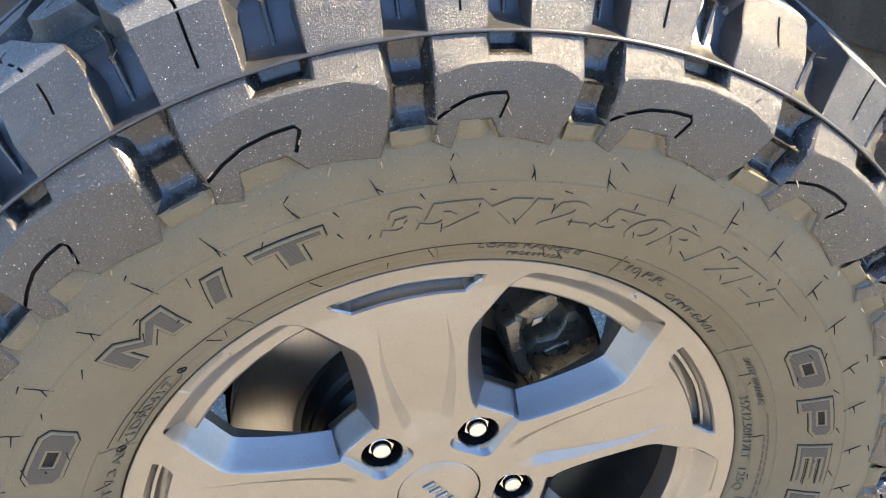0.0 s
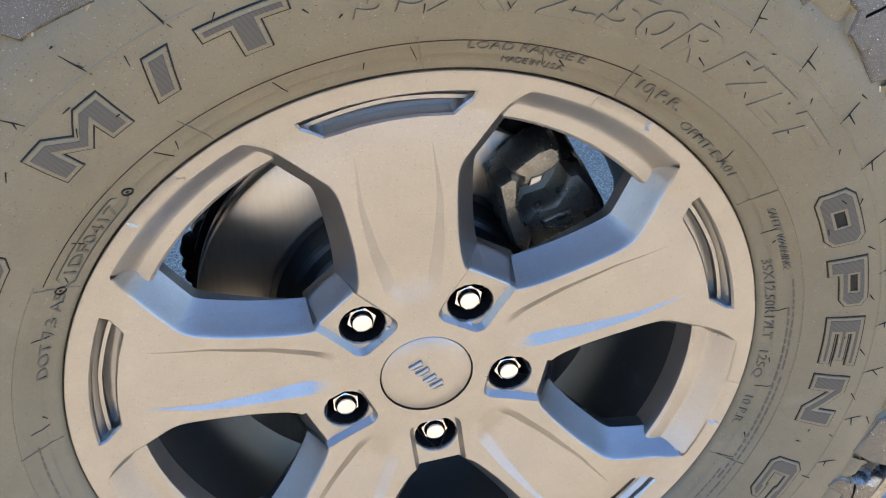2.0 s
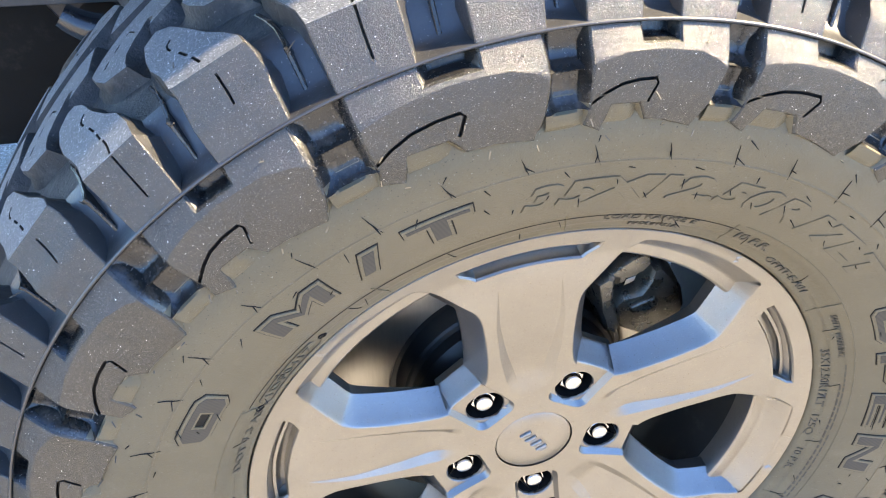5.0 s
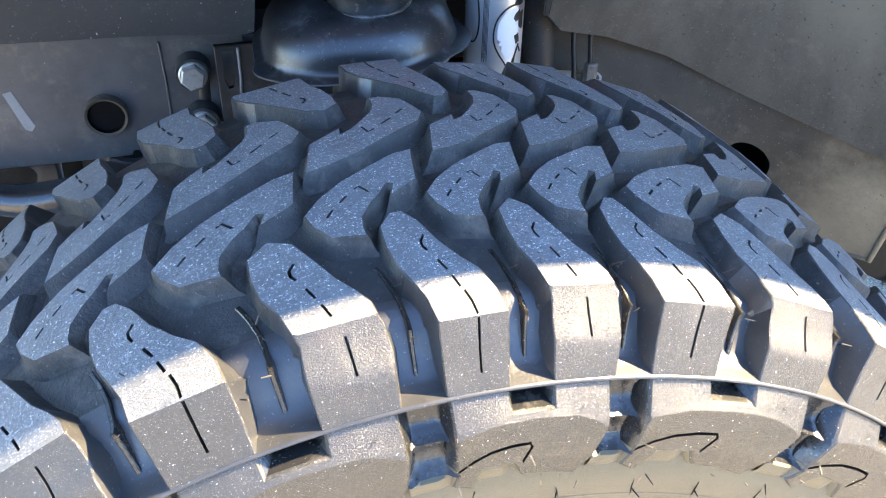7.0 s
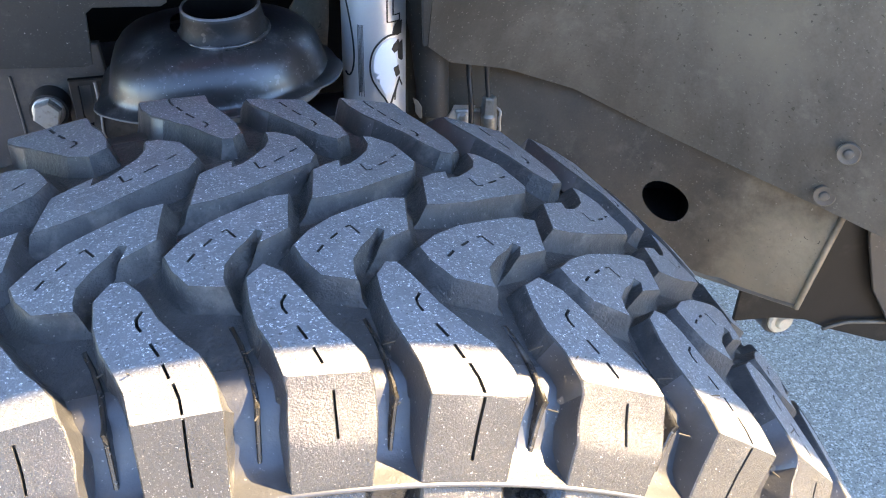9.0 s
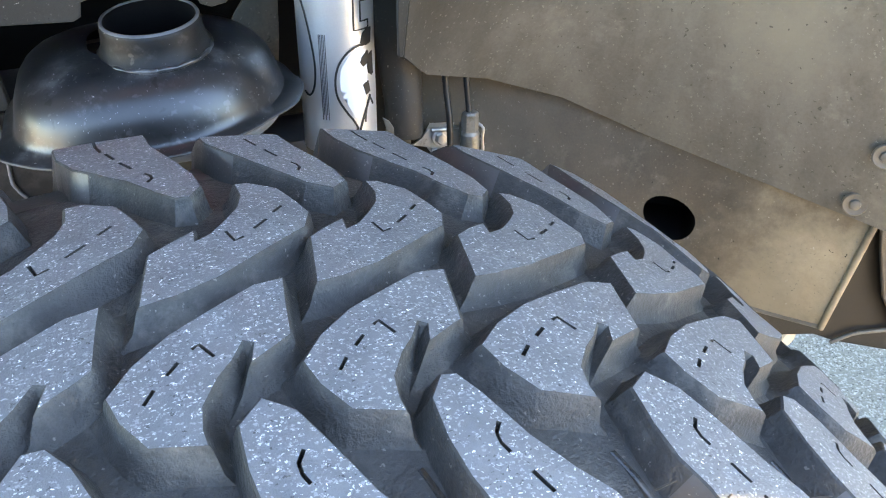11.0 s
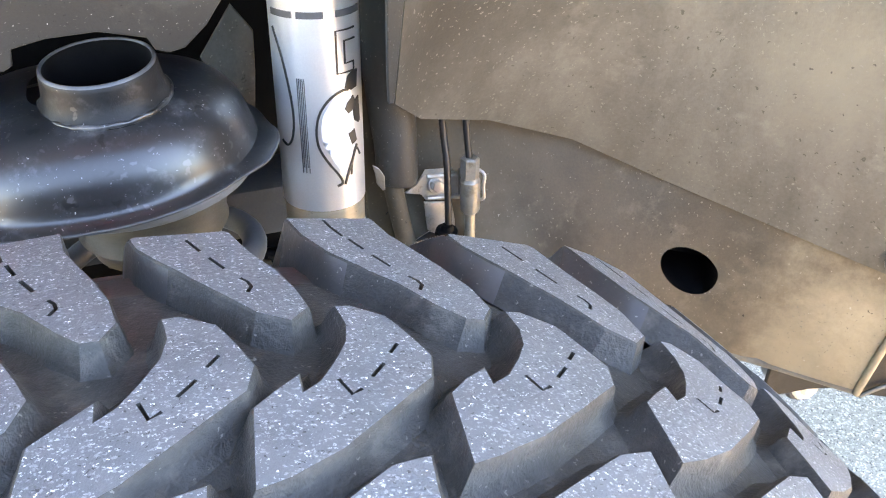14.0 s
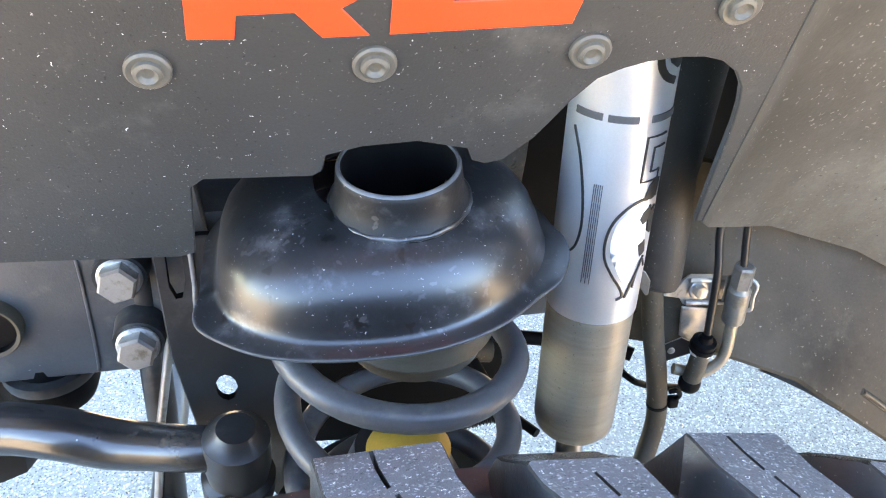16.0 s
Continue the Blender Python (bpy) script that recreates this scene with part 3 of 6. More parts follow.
edge_line = [[(-0.068 * PITCH, EDGE_V), (0.505 * PITCH, EDGE_V)]]
scoop_line = [[(-0.045 * PITCH, w), (0.500 * PITCH, w)] for w in (CUT_TOP, -0.040, -0.048, -0.055, CUT_LOW)]
for half_table, mirrored in ((OUTER, False), (INNER, True)):
    for i in range(len(half_table)):
        place = on_tyre(half_table, i, mirrored)
        cut_place = on_tyre(half_table, i, mirrored, cut_section)
        if i % 2:
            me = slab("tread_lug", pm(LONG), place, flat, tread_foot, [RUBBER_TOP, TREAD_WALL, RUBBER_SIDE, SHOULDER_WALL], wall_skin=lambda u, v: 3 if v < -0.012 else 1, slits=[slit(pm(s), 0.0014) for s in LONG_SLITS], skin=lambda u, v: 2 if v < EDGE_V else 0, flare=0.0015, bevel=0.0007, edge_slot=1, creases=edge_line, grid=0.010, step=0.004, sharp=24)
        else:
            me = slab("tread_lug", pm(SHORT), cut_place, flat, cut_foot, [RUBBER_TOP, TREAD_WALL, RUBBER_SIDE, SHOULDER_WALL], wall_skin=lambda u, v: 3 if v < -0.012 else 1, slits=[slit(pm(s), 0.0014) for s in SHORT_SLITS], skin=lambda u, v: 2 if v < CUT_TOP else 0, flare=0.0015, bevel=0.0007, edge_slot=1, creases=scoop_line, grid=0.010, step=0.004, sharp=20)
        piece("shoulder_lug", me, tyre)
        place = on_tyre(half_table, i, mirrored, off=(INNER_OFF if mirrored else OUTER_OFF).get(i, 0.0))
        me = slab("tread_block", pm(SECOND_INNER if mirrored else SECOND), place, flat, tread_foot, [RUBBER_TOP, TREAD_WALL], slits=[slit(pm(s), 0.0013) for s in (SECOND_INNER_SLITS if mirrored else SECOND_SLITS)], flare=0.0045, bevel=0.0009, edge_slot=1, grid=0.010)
        piece("tread_block", me, tyre)

# the flank lugs under the ridge, one to two pitches
def rv(points):
    return [(p * PITCH, v_at_radius(r)) for p, r in points]


SCALLOP = rv([(0.49, 0.3880), (0.50, 0.3780), (0.91, 0.3780), (0.92, 0.3880), (1.50, 0.3880), (1.52, 0.366), (1.46, 0.345), (1.33, 0.328), (0.83, 0.333), (0.67, 0.334), (0.55, 0.345), (0.20, 0.345), (0.10, 0.327), (-0.12, 0.333), (-0.08, 0.342), (-0.07, 0.3880)])
ARCH = [(-0.07, 0.3660), (-0.03, 0.3700), (0.28, 0.3730), (0.69, 0.3742), (1.17, 0.3730), (1.40, 0.3690), (1.52, 0.3640)]
ARROW = rv([(-0.06, 0.3480), (0.10, 0.3530), (0.287, 0.3572), (0.50, 0.3590), (0.69, 0.3592), (0.72, 0.3565), (0.64, 0.3460)])


def arch_v(u):
    p = u / PITCH
    for (p0, r0), (p1, r1) in zip(ARCH, ARCH[1:]):
        if p <= p1 or p1 == ARCH[-1][0]:
            return v_at_radius(r0 + (r1 - r0) * (p - p0) / (p1 - p0))


def crest(u, v):
    """The flank lug swells to a crest along an arch, and falls away from it up to the ridge."""
    va = arch_v(u)
    if v <= va:
        return 0.0044 - 0.0098 * min(1, (va - v) / (va - v_at_radius(0.332)))
    return 0.0044 - 0.0054 * min(1, (v - va) / (v_at_radius(0.387) - va))


def pocket_height(p, r):
    """Two scooped cells, one under the other, each ending in a crest; under the second a ramp down to the sidewall."""
    if r > 0.3660:
        d = 0.3876 - r
        h = -0.0085 - 0.36 * d + 0.0123 * (d / 0.0216) ** 4
    elif r > 0.3645:
        h = -0.0040 - 0.0055 * (0.3660 - r) / 0.0015
    elif r > 0.3435:
        d = 0.3645 - r
        h = -0.0095 - 0.36 * d + 0.0135 * (d / 0.0210) ** 4
    else:
        t = min(1, (0.3435 - r) / 0.0185)
        h = -0.0036 - 0.0052 * t * t * (3 - 2 * t) - 0.0050 * max(0, (p + 0.24) / 0.20) * (1 - t)
    side = min(p + 0.48, -0.10 - p) / 0.19
    return h + 0.0040 * max(0, 1 - max(side, 0) / 0.45) ** 2 * (1 if r > 0.3440 else 0)


def ramp_height(p, r):
    """The soft ramp in the lug's lower notch, with a falling facet at its end."""
    t = min(1, max(0, (0.3465 - r) / 0.0200))
    return -0.0030 - 0.0056 * t * t * (3 - 2 * t) - 0.0075 * max(0, (p - 0.42) / 0.18) * (1 - t)


def pocket_mesh(name, place, p0, p1, r0, r1, height, mats, split):
    """A sheet of the tyre's flank between two phases and two radii, modelled by height(phase, radius)."""
    verts, faces, slots = [], [], []
    across, down = 14, 40
    for j in range(down + 1):
        r = r0 + (r1 - r0) * j / down
        for i in range(across + 1):
            p = p0 + (p1 - p0) * i / across
            verts.append(place(p * PITCH, v_at_radius(r), height(p, r)))
    for j in range(down):
        for i in range(across):
            k = j * (across + 1) + i
            faces.append((k, k + across + 1, k + across + 2, k + 1))
            slots.append(0 if r0 + (r1 - r0) * (j + 0.5) / down > split else 1)
    return mesh_from(name, verts, faces, mats, slots, 34)


arch_line = [[(p * PITCH, arch_v(p * PITCH)) for p in [-0.04 + 0.05 * q for q in range(31)]]]
for i in range(1, len(OUTER), 2):
    place = on_tyre(OUTER, i)
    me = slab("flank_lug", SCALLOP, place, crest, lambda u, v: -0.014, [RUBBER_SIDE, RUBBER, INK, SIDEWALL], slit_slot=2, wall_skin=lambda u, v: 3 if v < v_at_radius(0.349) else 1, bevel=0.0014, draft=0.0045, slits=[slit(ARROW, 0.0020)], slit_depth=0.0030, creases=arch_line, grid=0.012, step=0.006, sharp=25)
    piece("flank_lug", me, tyre)
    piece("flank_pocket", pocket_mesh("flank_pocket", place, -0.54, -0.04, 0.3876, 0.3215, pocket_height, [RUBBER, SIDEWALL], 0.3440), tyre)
    piece("notch_ramp", pocket_mesh("notch_ramp", place, 0.13, 0.62, 0.3490, 0.3215, ramp_height, [SIDEWALL, SIDEWALL], 0.3440), tyre)
for i in range(len(OUTER)):
    place = on_tyre(OUTER, i)
    rib = slit([(0.60 * PITCH, 0.004), (0.66 * PITCH, -0.006), (0.71 * PITCH, -0.018), (0.735 * PITCH, -0.032), (0.735 * PITCH, -0.041), (0.735 * PITCH, -0.050), (0.728 * PITCH, -0.062), (0.720 * PITCH, -0.0745)], 0.0024)
    piece("stone_ejector", slab("stone_ejector", rib, place, lambda u, v: -0.0112 - 0.0010 * min(1, max(0, (-0.020 - v) / 0.03)), lambda u, v: -0.021, [RUBBER, RUBBER], bevel=0.0005, draft=0.0004, grid=0.02, step=0.004), tyre)

# the moulding line under the shoulder lugs
line = [(-0.0560, 0.3893), (-0.0596, 0.3889), (-0.0604, 0.3883), (-0.0604, 0.3877), (-0.0600, 0.3871), (-0.0560, 0.3867)]
piece("moulding_ridge", lathe("moulding_ridge", line, [SHOULDER_WALL], 360, sharp=60), tyre)

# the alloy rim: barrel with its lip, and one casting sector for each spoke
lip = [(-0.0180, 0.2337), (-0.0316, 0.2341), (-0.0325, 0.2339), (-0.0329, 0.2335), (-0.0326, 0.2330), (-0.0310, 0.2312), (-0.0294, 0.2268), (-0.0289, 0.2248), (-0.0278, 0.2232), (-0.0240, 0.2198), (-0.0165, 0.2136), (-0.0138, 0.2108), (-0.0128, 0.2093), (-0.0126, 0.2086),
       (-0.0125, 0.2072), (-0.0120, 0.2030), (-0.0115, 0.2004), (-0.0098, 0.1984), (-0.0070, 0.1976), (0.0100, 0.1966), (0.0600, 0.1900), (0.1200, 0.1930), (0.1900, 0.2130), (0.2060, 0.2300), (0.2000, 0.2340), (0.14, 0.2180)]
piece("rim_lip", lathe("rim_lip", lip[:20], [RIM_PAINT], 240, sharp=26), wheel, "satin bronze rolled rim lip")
piece("rim_barrel", lathe("rim_barrel", lip[19:], [BARREL_SHADE], 160, sharp=28), wheel, "inner barrel darkened for the shade inside")

SPOKE_AT = radians(97.2)
W_IN, W_OUT = 0.0880, 0.2245


def polar(r, deg):
    """Across and along the spoke."""
    return (r * math.sin(radians(deg)), r * math.cos(radians(deg)))


def pad_place(c, q):
    """The place across and along the spoke of a point of the nut's pad: c along the line through the nut, q across it."""
    k, m = math.sin(radians(36)), math.cos(radians(36))
    return (c * k - q * m, c * m + q * k)


PAD_IN, PAD_WIDE, PAD_ROUND, PAD_RAMP = 0.0452, 0.0195, 0.0085, 0.0034


def pad_depth(x, z):
    """How deep the open-ended pad round a nut lies under the hub's face."""
    k, m = math.sin(radians(36)), math.cos(radians(36))
    c, q = abs(x) * k + z * m, abs(abs(x) * m - z * k)
    d = math.hypot(max(q - PAD_WIDE + PAD_ROUND, 0), max(PAD_IN + PAD_ROUND - c, 0)) - PAD_ROUND
    return 0.0050 * min(1, max(0, -d / PAD_RAMP))


def face_height(x, z):
    """How far the spoke's face stands out (towards the outside) at a place across and along it."""
    r = math.hypot(x, z)
    t = min(1, max(0, (r - 0.045) / 0.15))
    h = 0.0088 + 0.0157 * t * t * (3 - 2 * t) + (0.0073 * max(0, (r - 0.208)) / 0.022)
    # sunk middle panel, deepest near the hub
    wall = panel_wall(z)
    if wall > 0 and abs(x) < panel_edge(z):
        h -= 0.60 * wall * min(1, (panel_edge(z) - abs(x)) / wall) * min(1, max(0, (z - 0.062) / 0.020))
    return h - pad_depth(x, z)


def panel_edge(z):
    for (z0, w0), (z1, w1) in zip(PANEL, PANEL[1:]):
        if z <= z1:
            return w0 + (w1 - w0) * max(0, z - z0) / (z1 - z0)
    return PANEL[-1][1]


def panel_wall(z):
    """Width of the sloping wall at each side of the panel: a wedge that runs out towards the rim."""
    return 0.0082 * min(1, max(0, (0.190 - z) / 0.100))


PANEL = [(0.060, 0.0150), (0.080, 0.0192), (0.110, 0.0236), (0.150, 0.0258), (0.190, 0.0228)]


half_side = [polar(0.0335, 36), polar(0.0470, 36)]
for q in range(1, 8):  # half of the nut's pocket
    a = math.pi * q / 8
    c, s = 0.0635 - 0.0165 * math.cos(a), 0.0165 * math.sin(a)
    d = 36 - math.degrees(math.atan2(s, c))
    half_side.append(polar(math.hypot(c, s), d))
window_side = [polar(W_IN, 36), polar(0.0884, 30), polar(0.0896, 24.6), polar(0.0925, 22.2), polar(0.1000, 19.3), polar(0.1200, 15.6), polar(0.1410, 13.6), polar(0.1640, 12.4), polar(0.1740, 12.9), polar(0.1800, 13.9),
               polar(0.2120, 18.6), polar(0.2190, 20.0), polar(0.2225, 20.8), polar(W_OUT, 21.8)]
for _ in range(2):  # rounded corners
    cut = [window_side[0]]
    for (x0, z0), (x1, z1) in zip(window_side, window_side[1:]):
        cut += [(0.75 * x0 + 0.25 * x1, 0.75 * z0 + 0.25 * z1), (0.25 * x0 + 0.75 * x1, 0.25 * z0 + 0.75 * z1)]
    window_side = cut + [window_side[-1]]
half_side += [polar(0.0800, 36), window_side[0]] + window_side[3:]
half_side += [polar(W_OUT, 21.8 + 14.2 * k / 4) for k in range(1, 5)]
half_side += [polar(0.2332, 36)]
top_arc = [polar(0.2332, 36 - 72 * k / 24) for k in range(1, 24)]
low_arc = [polar(0.0335, -36 + 72 * k / 12) for k in range(1, 12)]
outline = half_side + top_arc + [(-x, z) for x, z in reversed(half_side)] + low_arc
GROOVE = [polar(0.2205, d) for d in (13.6, 10, 6, 2, -2, -6, -10, -13.6)] + [polar(0.2150, -13.3), polar(0.2040, -10.6), polar(0.2042, -5), polar(0.2042, 0), polar(0.2042, 5), polar(0.2040, 10.6), polar(0.2150, 13.3)]


def spoke_mesh():
    ccw = outline if area(outline) > 0 else outline[::-1]
    rim = resample(ccw, 0.006)
    n = len(rim)
    pts = [Vector(p) for p in rim]
    edges = [(i, (i + 1) % n) for i in range(n)]
    groove = resample(GROOVE if area(GROOVE) > 0 else GROOVE[::-1], 0.006)
    k = len(pts)
    pts += [Vector(p) for p in groove]
    edges += [(k + i, k + (i + 1) % len(groove)) for i in range(len(groove))]
    for sign in (1, -1):
        lines = [[(sign * (panel_edge(z) - inset * panel_wall(z)), z) for z in [0.064 + 0.0045 * q for q in range(28)]] for inset in (0, 1)]
        for inset in (0, PAD_RAMP):
            turn = [(PAD_IN + PAD_ROUND - (PAD_ROUND - inset) * math.cos(w), PAD_WIDE - PAD_ROUND + (PAD_ROUND - inset) * math.sin(w)) for w in [radians(15 * q) for q in range(7)]]
            turn = [(PAD_IN + inset, 0.0002), (PAD_IN + inset, 0.006)] + turn + [(PAD_IN + PAD_ROUND + 0.004 * q, PAD_WIDE - inset) for q in range(1, 11)]
            lines.append([(sign * p[0], p[1]) for p in [pad_place(*c) for c in turn]])
        for lineup in lines:
            lineup = [p for p in lineup if inside(p, rim)]
            k = len(pts)
            pts += [Vector(p) for p in lineup]
            edges += [(k + i, k + i + 1) for i in range(len(lineup) - 1)]
    core = offset(rim, 0.002)
    for gx in range(-36, 37):
        for gz in range(8, 59):
            p = (gx * 0.004 + 0.0011, gz * 0.004 + 0.0007)
            if inside(p, core) and not inside(p, groove):
                pts.append(Vector(p))
    vs, es, fs, *_ = delaunay_2d_cdt(pts, edges, [], 0, 1e-6)
    spin = SPOKE_AT - math.pi / 2

    def put(x, z, y):
        a = math.cos(spin), math.sin(spin)
        return (x * a[0] - z * a[1], y, x * a[1] + z * a[0])
    verts = [put(v.x, v.y, -face_height(v.x, v.y)) for v in vs]
    faces = []
    for f in fs:
        c = (sum(vs[i].x for i in f) / 3, sum(vs[i].y for i in f) / 3)
        if inside(c, rim) and not inside(c, groove):
            faces.append(tuple(f))
    # the sunk outer groove, with a rib along its floor
    rings = [(groove, 0.0), (offset(groove, 0.0012), 0.0015), (offset(groove, 0.0026), 0.0210)]
    start = []
    for ring, deep in rings:
        start.append(len(verts))
        verts += [put(x, z, -face_height(x, z) + deep) for x, z in ring]
    m = len(groove)
    for a, b in zip(start, start[1:]):
        for i in range(m):
            j = (i + 1) % m
            faces.append((a + i, a + j, b + j, b + i))
    # the floor is black to stand for the groove's shade
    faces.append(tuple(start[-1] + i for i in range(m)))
    shade_face = len(faces) - 1
    # the rib along the groove's floor
    k = len(verts)
    steps = 16
    for q in range(steps + 1):
        d = 13.4 - 26.8 * q / steps
        lean = 0.0016 * abs(q / steps - 0.5) * 2
        for r, down in ((0.2168, 0.020), (0.2160, 0.0068), (0.2136, 0.0062), (0.2124, 0.020)):
            x, z = polar(r - lean, d)
            verts.append(put(x, z, -face_height(x, z) + down))
    for q in range(steps):
        for i in range(3):
            faces.append((k + q * 4 + i, k + q * 4 + i + 1, k + q * 4 + i + 5, k + q * 4 + i + 4))
    # side walls
    soft = [offset(rim, -w) for w in (0.0007, 0.0017, 0.0028)]
    tight = offset(rim, -0.0006)
    deep = offset(rim, -0.0148)
    for i in range(n):
        j = (i + 1) % n
        mx, mz = (rim[i][0] + rim[j][0]) / 2, (rim[i][1] + rim[j][1]) / 2
        r, d = math.hypot(mx, mz), abs(math.degrees(math.atan2(mx, mz)))
        if d > 35.7 and not (W_IN - 0.001 > r > 0.0805):
            continue
        if r > 0.2225 or r < 0.0342:
            back = None
        elif r > W_OUT - 0.0006:
            back = None
        elif r < 0.0806:
            back = 0.030
        else:
            back = 0.008
        if back is None:
            if r < 0.0342:
                k = len(verts)
                verts += [put(*rim[i], -face_height(*rim[i])), put(*rim[j], -face_height(*rim[j])), put(*rim[j], 0.02), put(*rim[i], 0.02)]
                faces.append((k, k + 1, k + 2, k + 3))
            continue
        low = rim if r < 0.0806 else deep
        k = len(verts)
        steps = ((rim, 0.0), (soft[0], 0.0004), (soft[1], 0.0016), (soft[2], 0.0044)) if r > 0.0806 else ((rim, 0.0), (tight, 0.0012))
        for ring, down in steps:
            verts += [put(*ring[i], -face_height(*rim[i]) + down), put(*ring[j], -face_height(*rim[j]) + down)]
        if r > 0.0806:
            verts += [put(*low[i], -face_height(*rim[i]) + 0.0215), put(*low[j], -face_height(*rim[j]) + 0.0215)]
        verts += [put(*low[i], max(back, 0.004)), put(*low[j], max(back, 0.004))]
        for q in range(len(steps) + (1 if r > 0.0806 else 0)):
            faces.append((k + 2 * q, k + 2 * q + 1, k + 2 * q + 3, k + 2 * q + 2))
    return mesh_from("spoke", verts, faces, [RIM_PAINT, BLACK], [1 if q == shade_face else 0 for q in range(len(faces))], sharp=20)


spoke_data = spoke_mesh()
for k in range(5):
    s = piece("spoke", spoke_data, wheel)
    s.rotation_euler = (0, -radians(72 * k), 0)

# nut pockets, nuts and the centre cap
# recess lining blackened for the shade round the nut
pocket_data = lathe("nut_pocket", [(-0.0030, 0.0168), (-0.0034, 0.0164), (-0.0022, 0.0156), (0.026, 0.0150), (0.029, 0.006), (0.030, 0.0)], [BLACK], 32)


def nut_mesh():
    bm = bmesh.new()
    hexa = [(0.0112 * math.cos(math.pi / 3 * k + 0.4), 0.0112 * math.sin(math.pi / 3 * k + 0.4)) for k in range(6)]
    layers = []
    for y, s in ((0.020, 1.0), (0.0035, 1.0), (0.0015, 0.90)):
        layers.append([bm.verts.new((x * s, y, z * s)) for x, z in hexa])
    for a, b in zip(layers, layers[1:]):
        for i in range(6):
            bm.faces.new((a[i], a[(i + 1) % 6], b[(i + 1) % 6], b[i]))
    bm.faces.new(layers[-1])
    rings = []
    for y, r in ((0.0030, 0.0082), (-0.0010, 0.0078), (-0.0028, 0.0066), (-0.0036, 0.0044), (-0.0038, 0.0)):
        rings.append([bm.verts.new((r * math.cos(math.pi / 12 * k), y, r * math.sin(math.pi / 12 * k))) for k in range(24)] if r else [bm.verts.new((0, y, 0))])
    for a, b in zip(rings, rings[1:]):
        for i in range(24):
            if len(b) == 1:
                bm.faces.new((a[i], a[(i + 1) % 24], b[0]))
            else:
                bm.faces.new((a[i], a[(i + 1) % 24], b[(i + 1) % 24], b[i]))
    return bm_mesh("lug_nut", bm, [CHROME], 30)


nut_data = nut_mesh()
for k in range(5):
    a = radians(61.2 - 72 * k)
    for nm, data, lab in (("nut_pocket", pocket_data, "nut recess lined black for its shade"), ("lug_nut", nut_data, "chrome hexagonal lug nut")):
        o = piece(nm, data, wheel, lab)
        o.location = (0.0635 * math.cos(a), 0, 0.0635 * math.sin(a))
        o.rotation_euler = (0, 0.3 * k, 0) if nm == "lug_nut" else (0, 0, 0)
piece("cap_gap", lathe("cap_gap", [(-0.0070, 0.0340), (-0.0050, 0.0336), (-0.0050, 0.0322), (-0.006, 0.0316)], [INK], 72), wheel)
cap = piece("centre_cap", lathe("centre_cap", [(-0.004, 0.0325), (-0.0078, 0.0324), (-0.0085, 0.0315), (-0.0094, 0.020), (-0.0098, 0.0)], [RIM_PAINT], 72), wheel)

# ---------------- ground and the body over the wheel ----------------
bm = bmesh.new()
bmesh.ops.create_grid(bm, x_segments=60, y_segments=60, size=300)
ground = thing("ground", bm_mesh("ground", bm, [GROUND]), "pale grey asphalt with exposed stone chips", "ground", kind="structure")


def reflector_blocks():
    """Unseen far blocks added for warm reflections; they close the place before the wheel."""
    bm = bmesh.new()
    x = -120.0
    rng = random.Random(3)
    while x < 120:
        w, h = rng.uniform(9, 20), rng.uniform(4, 8)
        r = bmesh.ops.create_cube(bm, size=1)
        for v in r["verts"]:
            v.co = Vector((x + w * (v.co.x + 0.5), -42 - 8 * (v.co.y + 0.5), h * (v.co.z + 0.5) - 0.02))
        x += w
    return bm_mesh("backdrop", bm, [WARM_REFLECTOR])


thing("backdrop", reflector_blocks(), "unseen tan blocks added for warm reflections in wheel and tyre", "backdrop", kind="structure")


def box_mesh(name, lo, hi, mats, bevel=0.01):
    bm = bmesh.new()
    bmesh.ops.create_cube(bm, size=1)
    for v in bm.verts:
        v.co = Vector([a + (b - a) * (c + 0.5) for a, b, c in zip(lo, hi, v.co)])
    if bevel:
        bmesh.ops.bevel(bm, geom=bm.edges[:], offset=bevel, segments=2, affect="EDGES", profile=0.5)
    return bm_mesh(name, bm, mats)


def sheet(name, rows, mats, thick, sharp=35):
    """A sheet through rows of points, with thickness towards its back."""
    n = len(rows[0])
    front = [Vector(p) for row in rows for p in row]
    grid = [[(i * n + j, i * n + j + 1, (i + 1) * n + j + 1, (i + 1) * n + j) for j in range(n - 1)] for i in range(len(rows) - 1)]
    quads = [q for row in grid for q in row]
    normals = [Vector() for _ in front]
    for q in quads:
        a, b, c, d = [front[i] for i in q]
        nn = (c - a).cross(d - b)
        for i in q:
            normals[i] += nn
    back = [p - m.normalized() * thick for p, m in zip(front, normals)]
    k = len(front)
    faces = quads + [tuple(k + i for i in reversed(q)) for q in quads]
    edge = [j for j in range(n)] + [i * n + n - 1 for i in range(1, len(rows))] + [(len(rows) - 1) * n + j for j in range(n - 2, -1, -1)] + [i * n for i in range(len(rows) - 2, 0, -1)]
    for a, b in zip(edge, edge[1:] + edge[:1]):
        faces.append((b, a, k + a, k + b))
    return mesh_from(name, front + back, faces, mats, sharp=sharp)


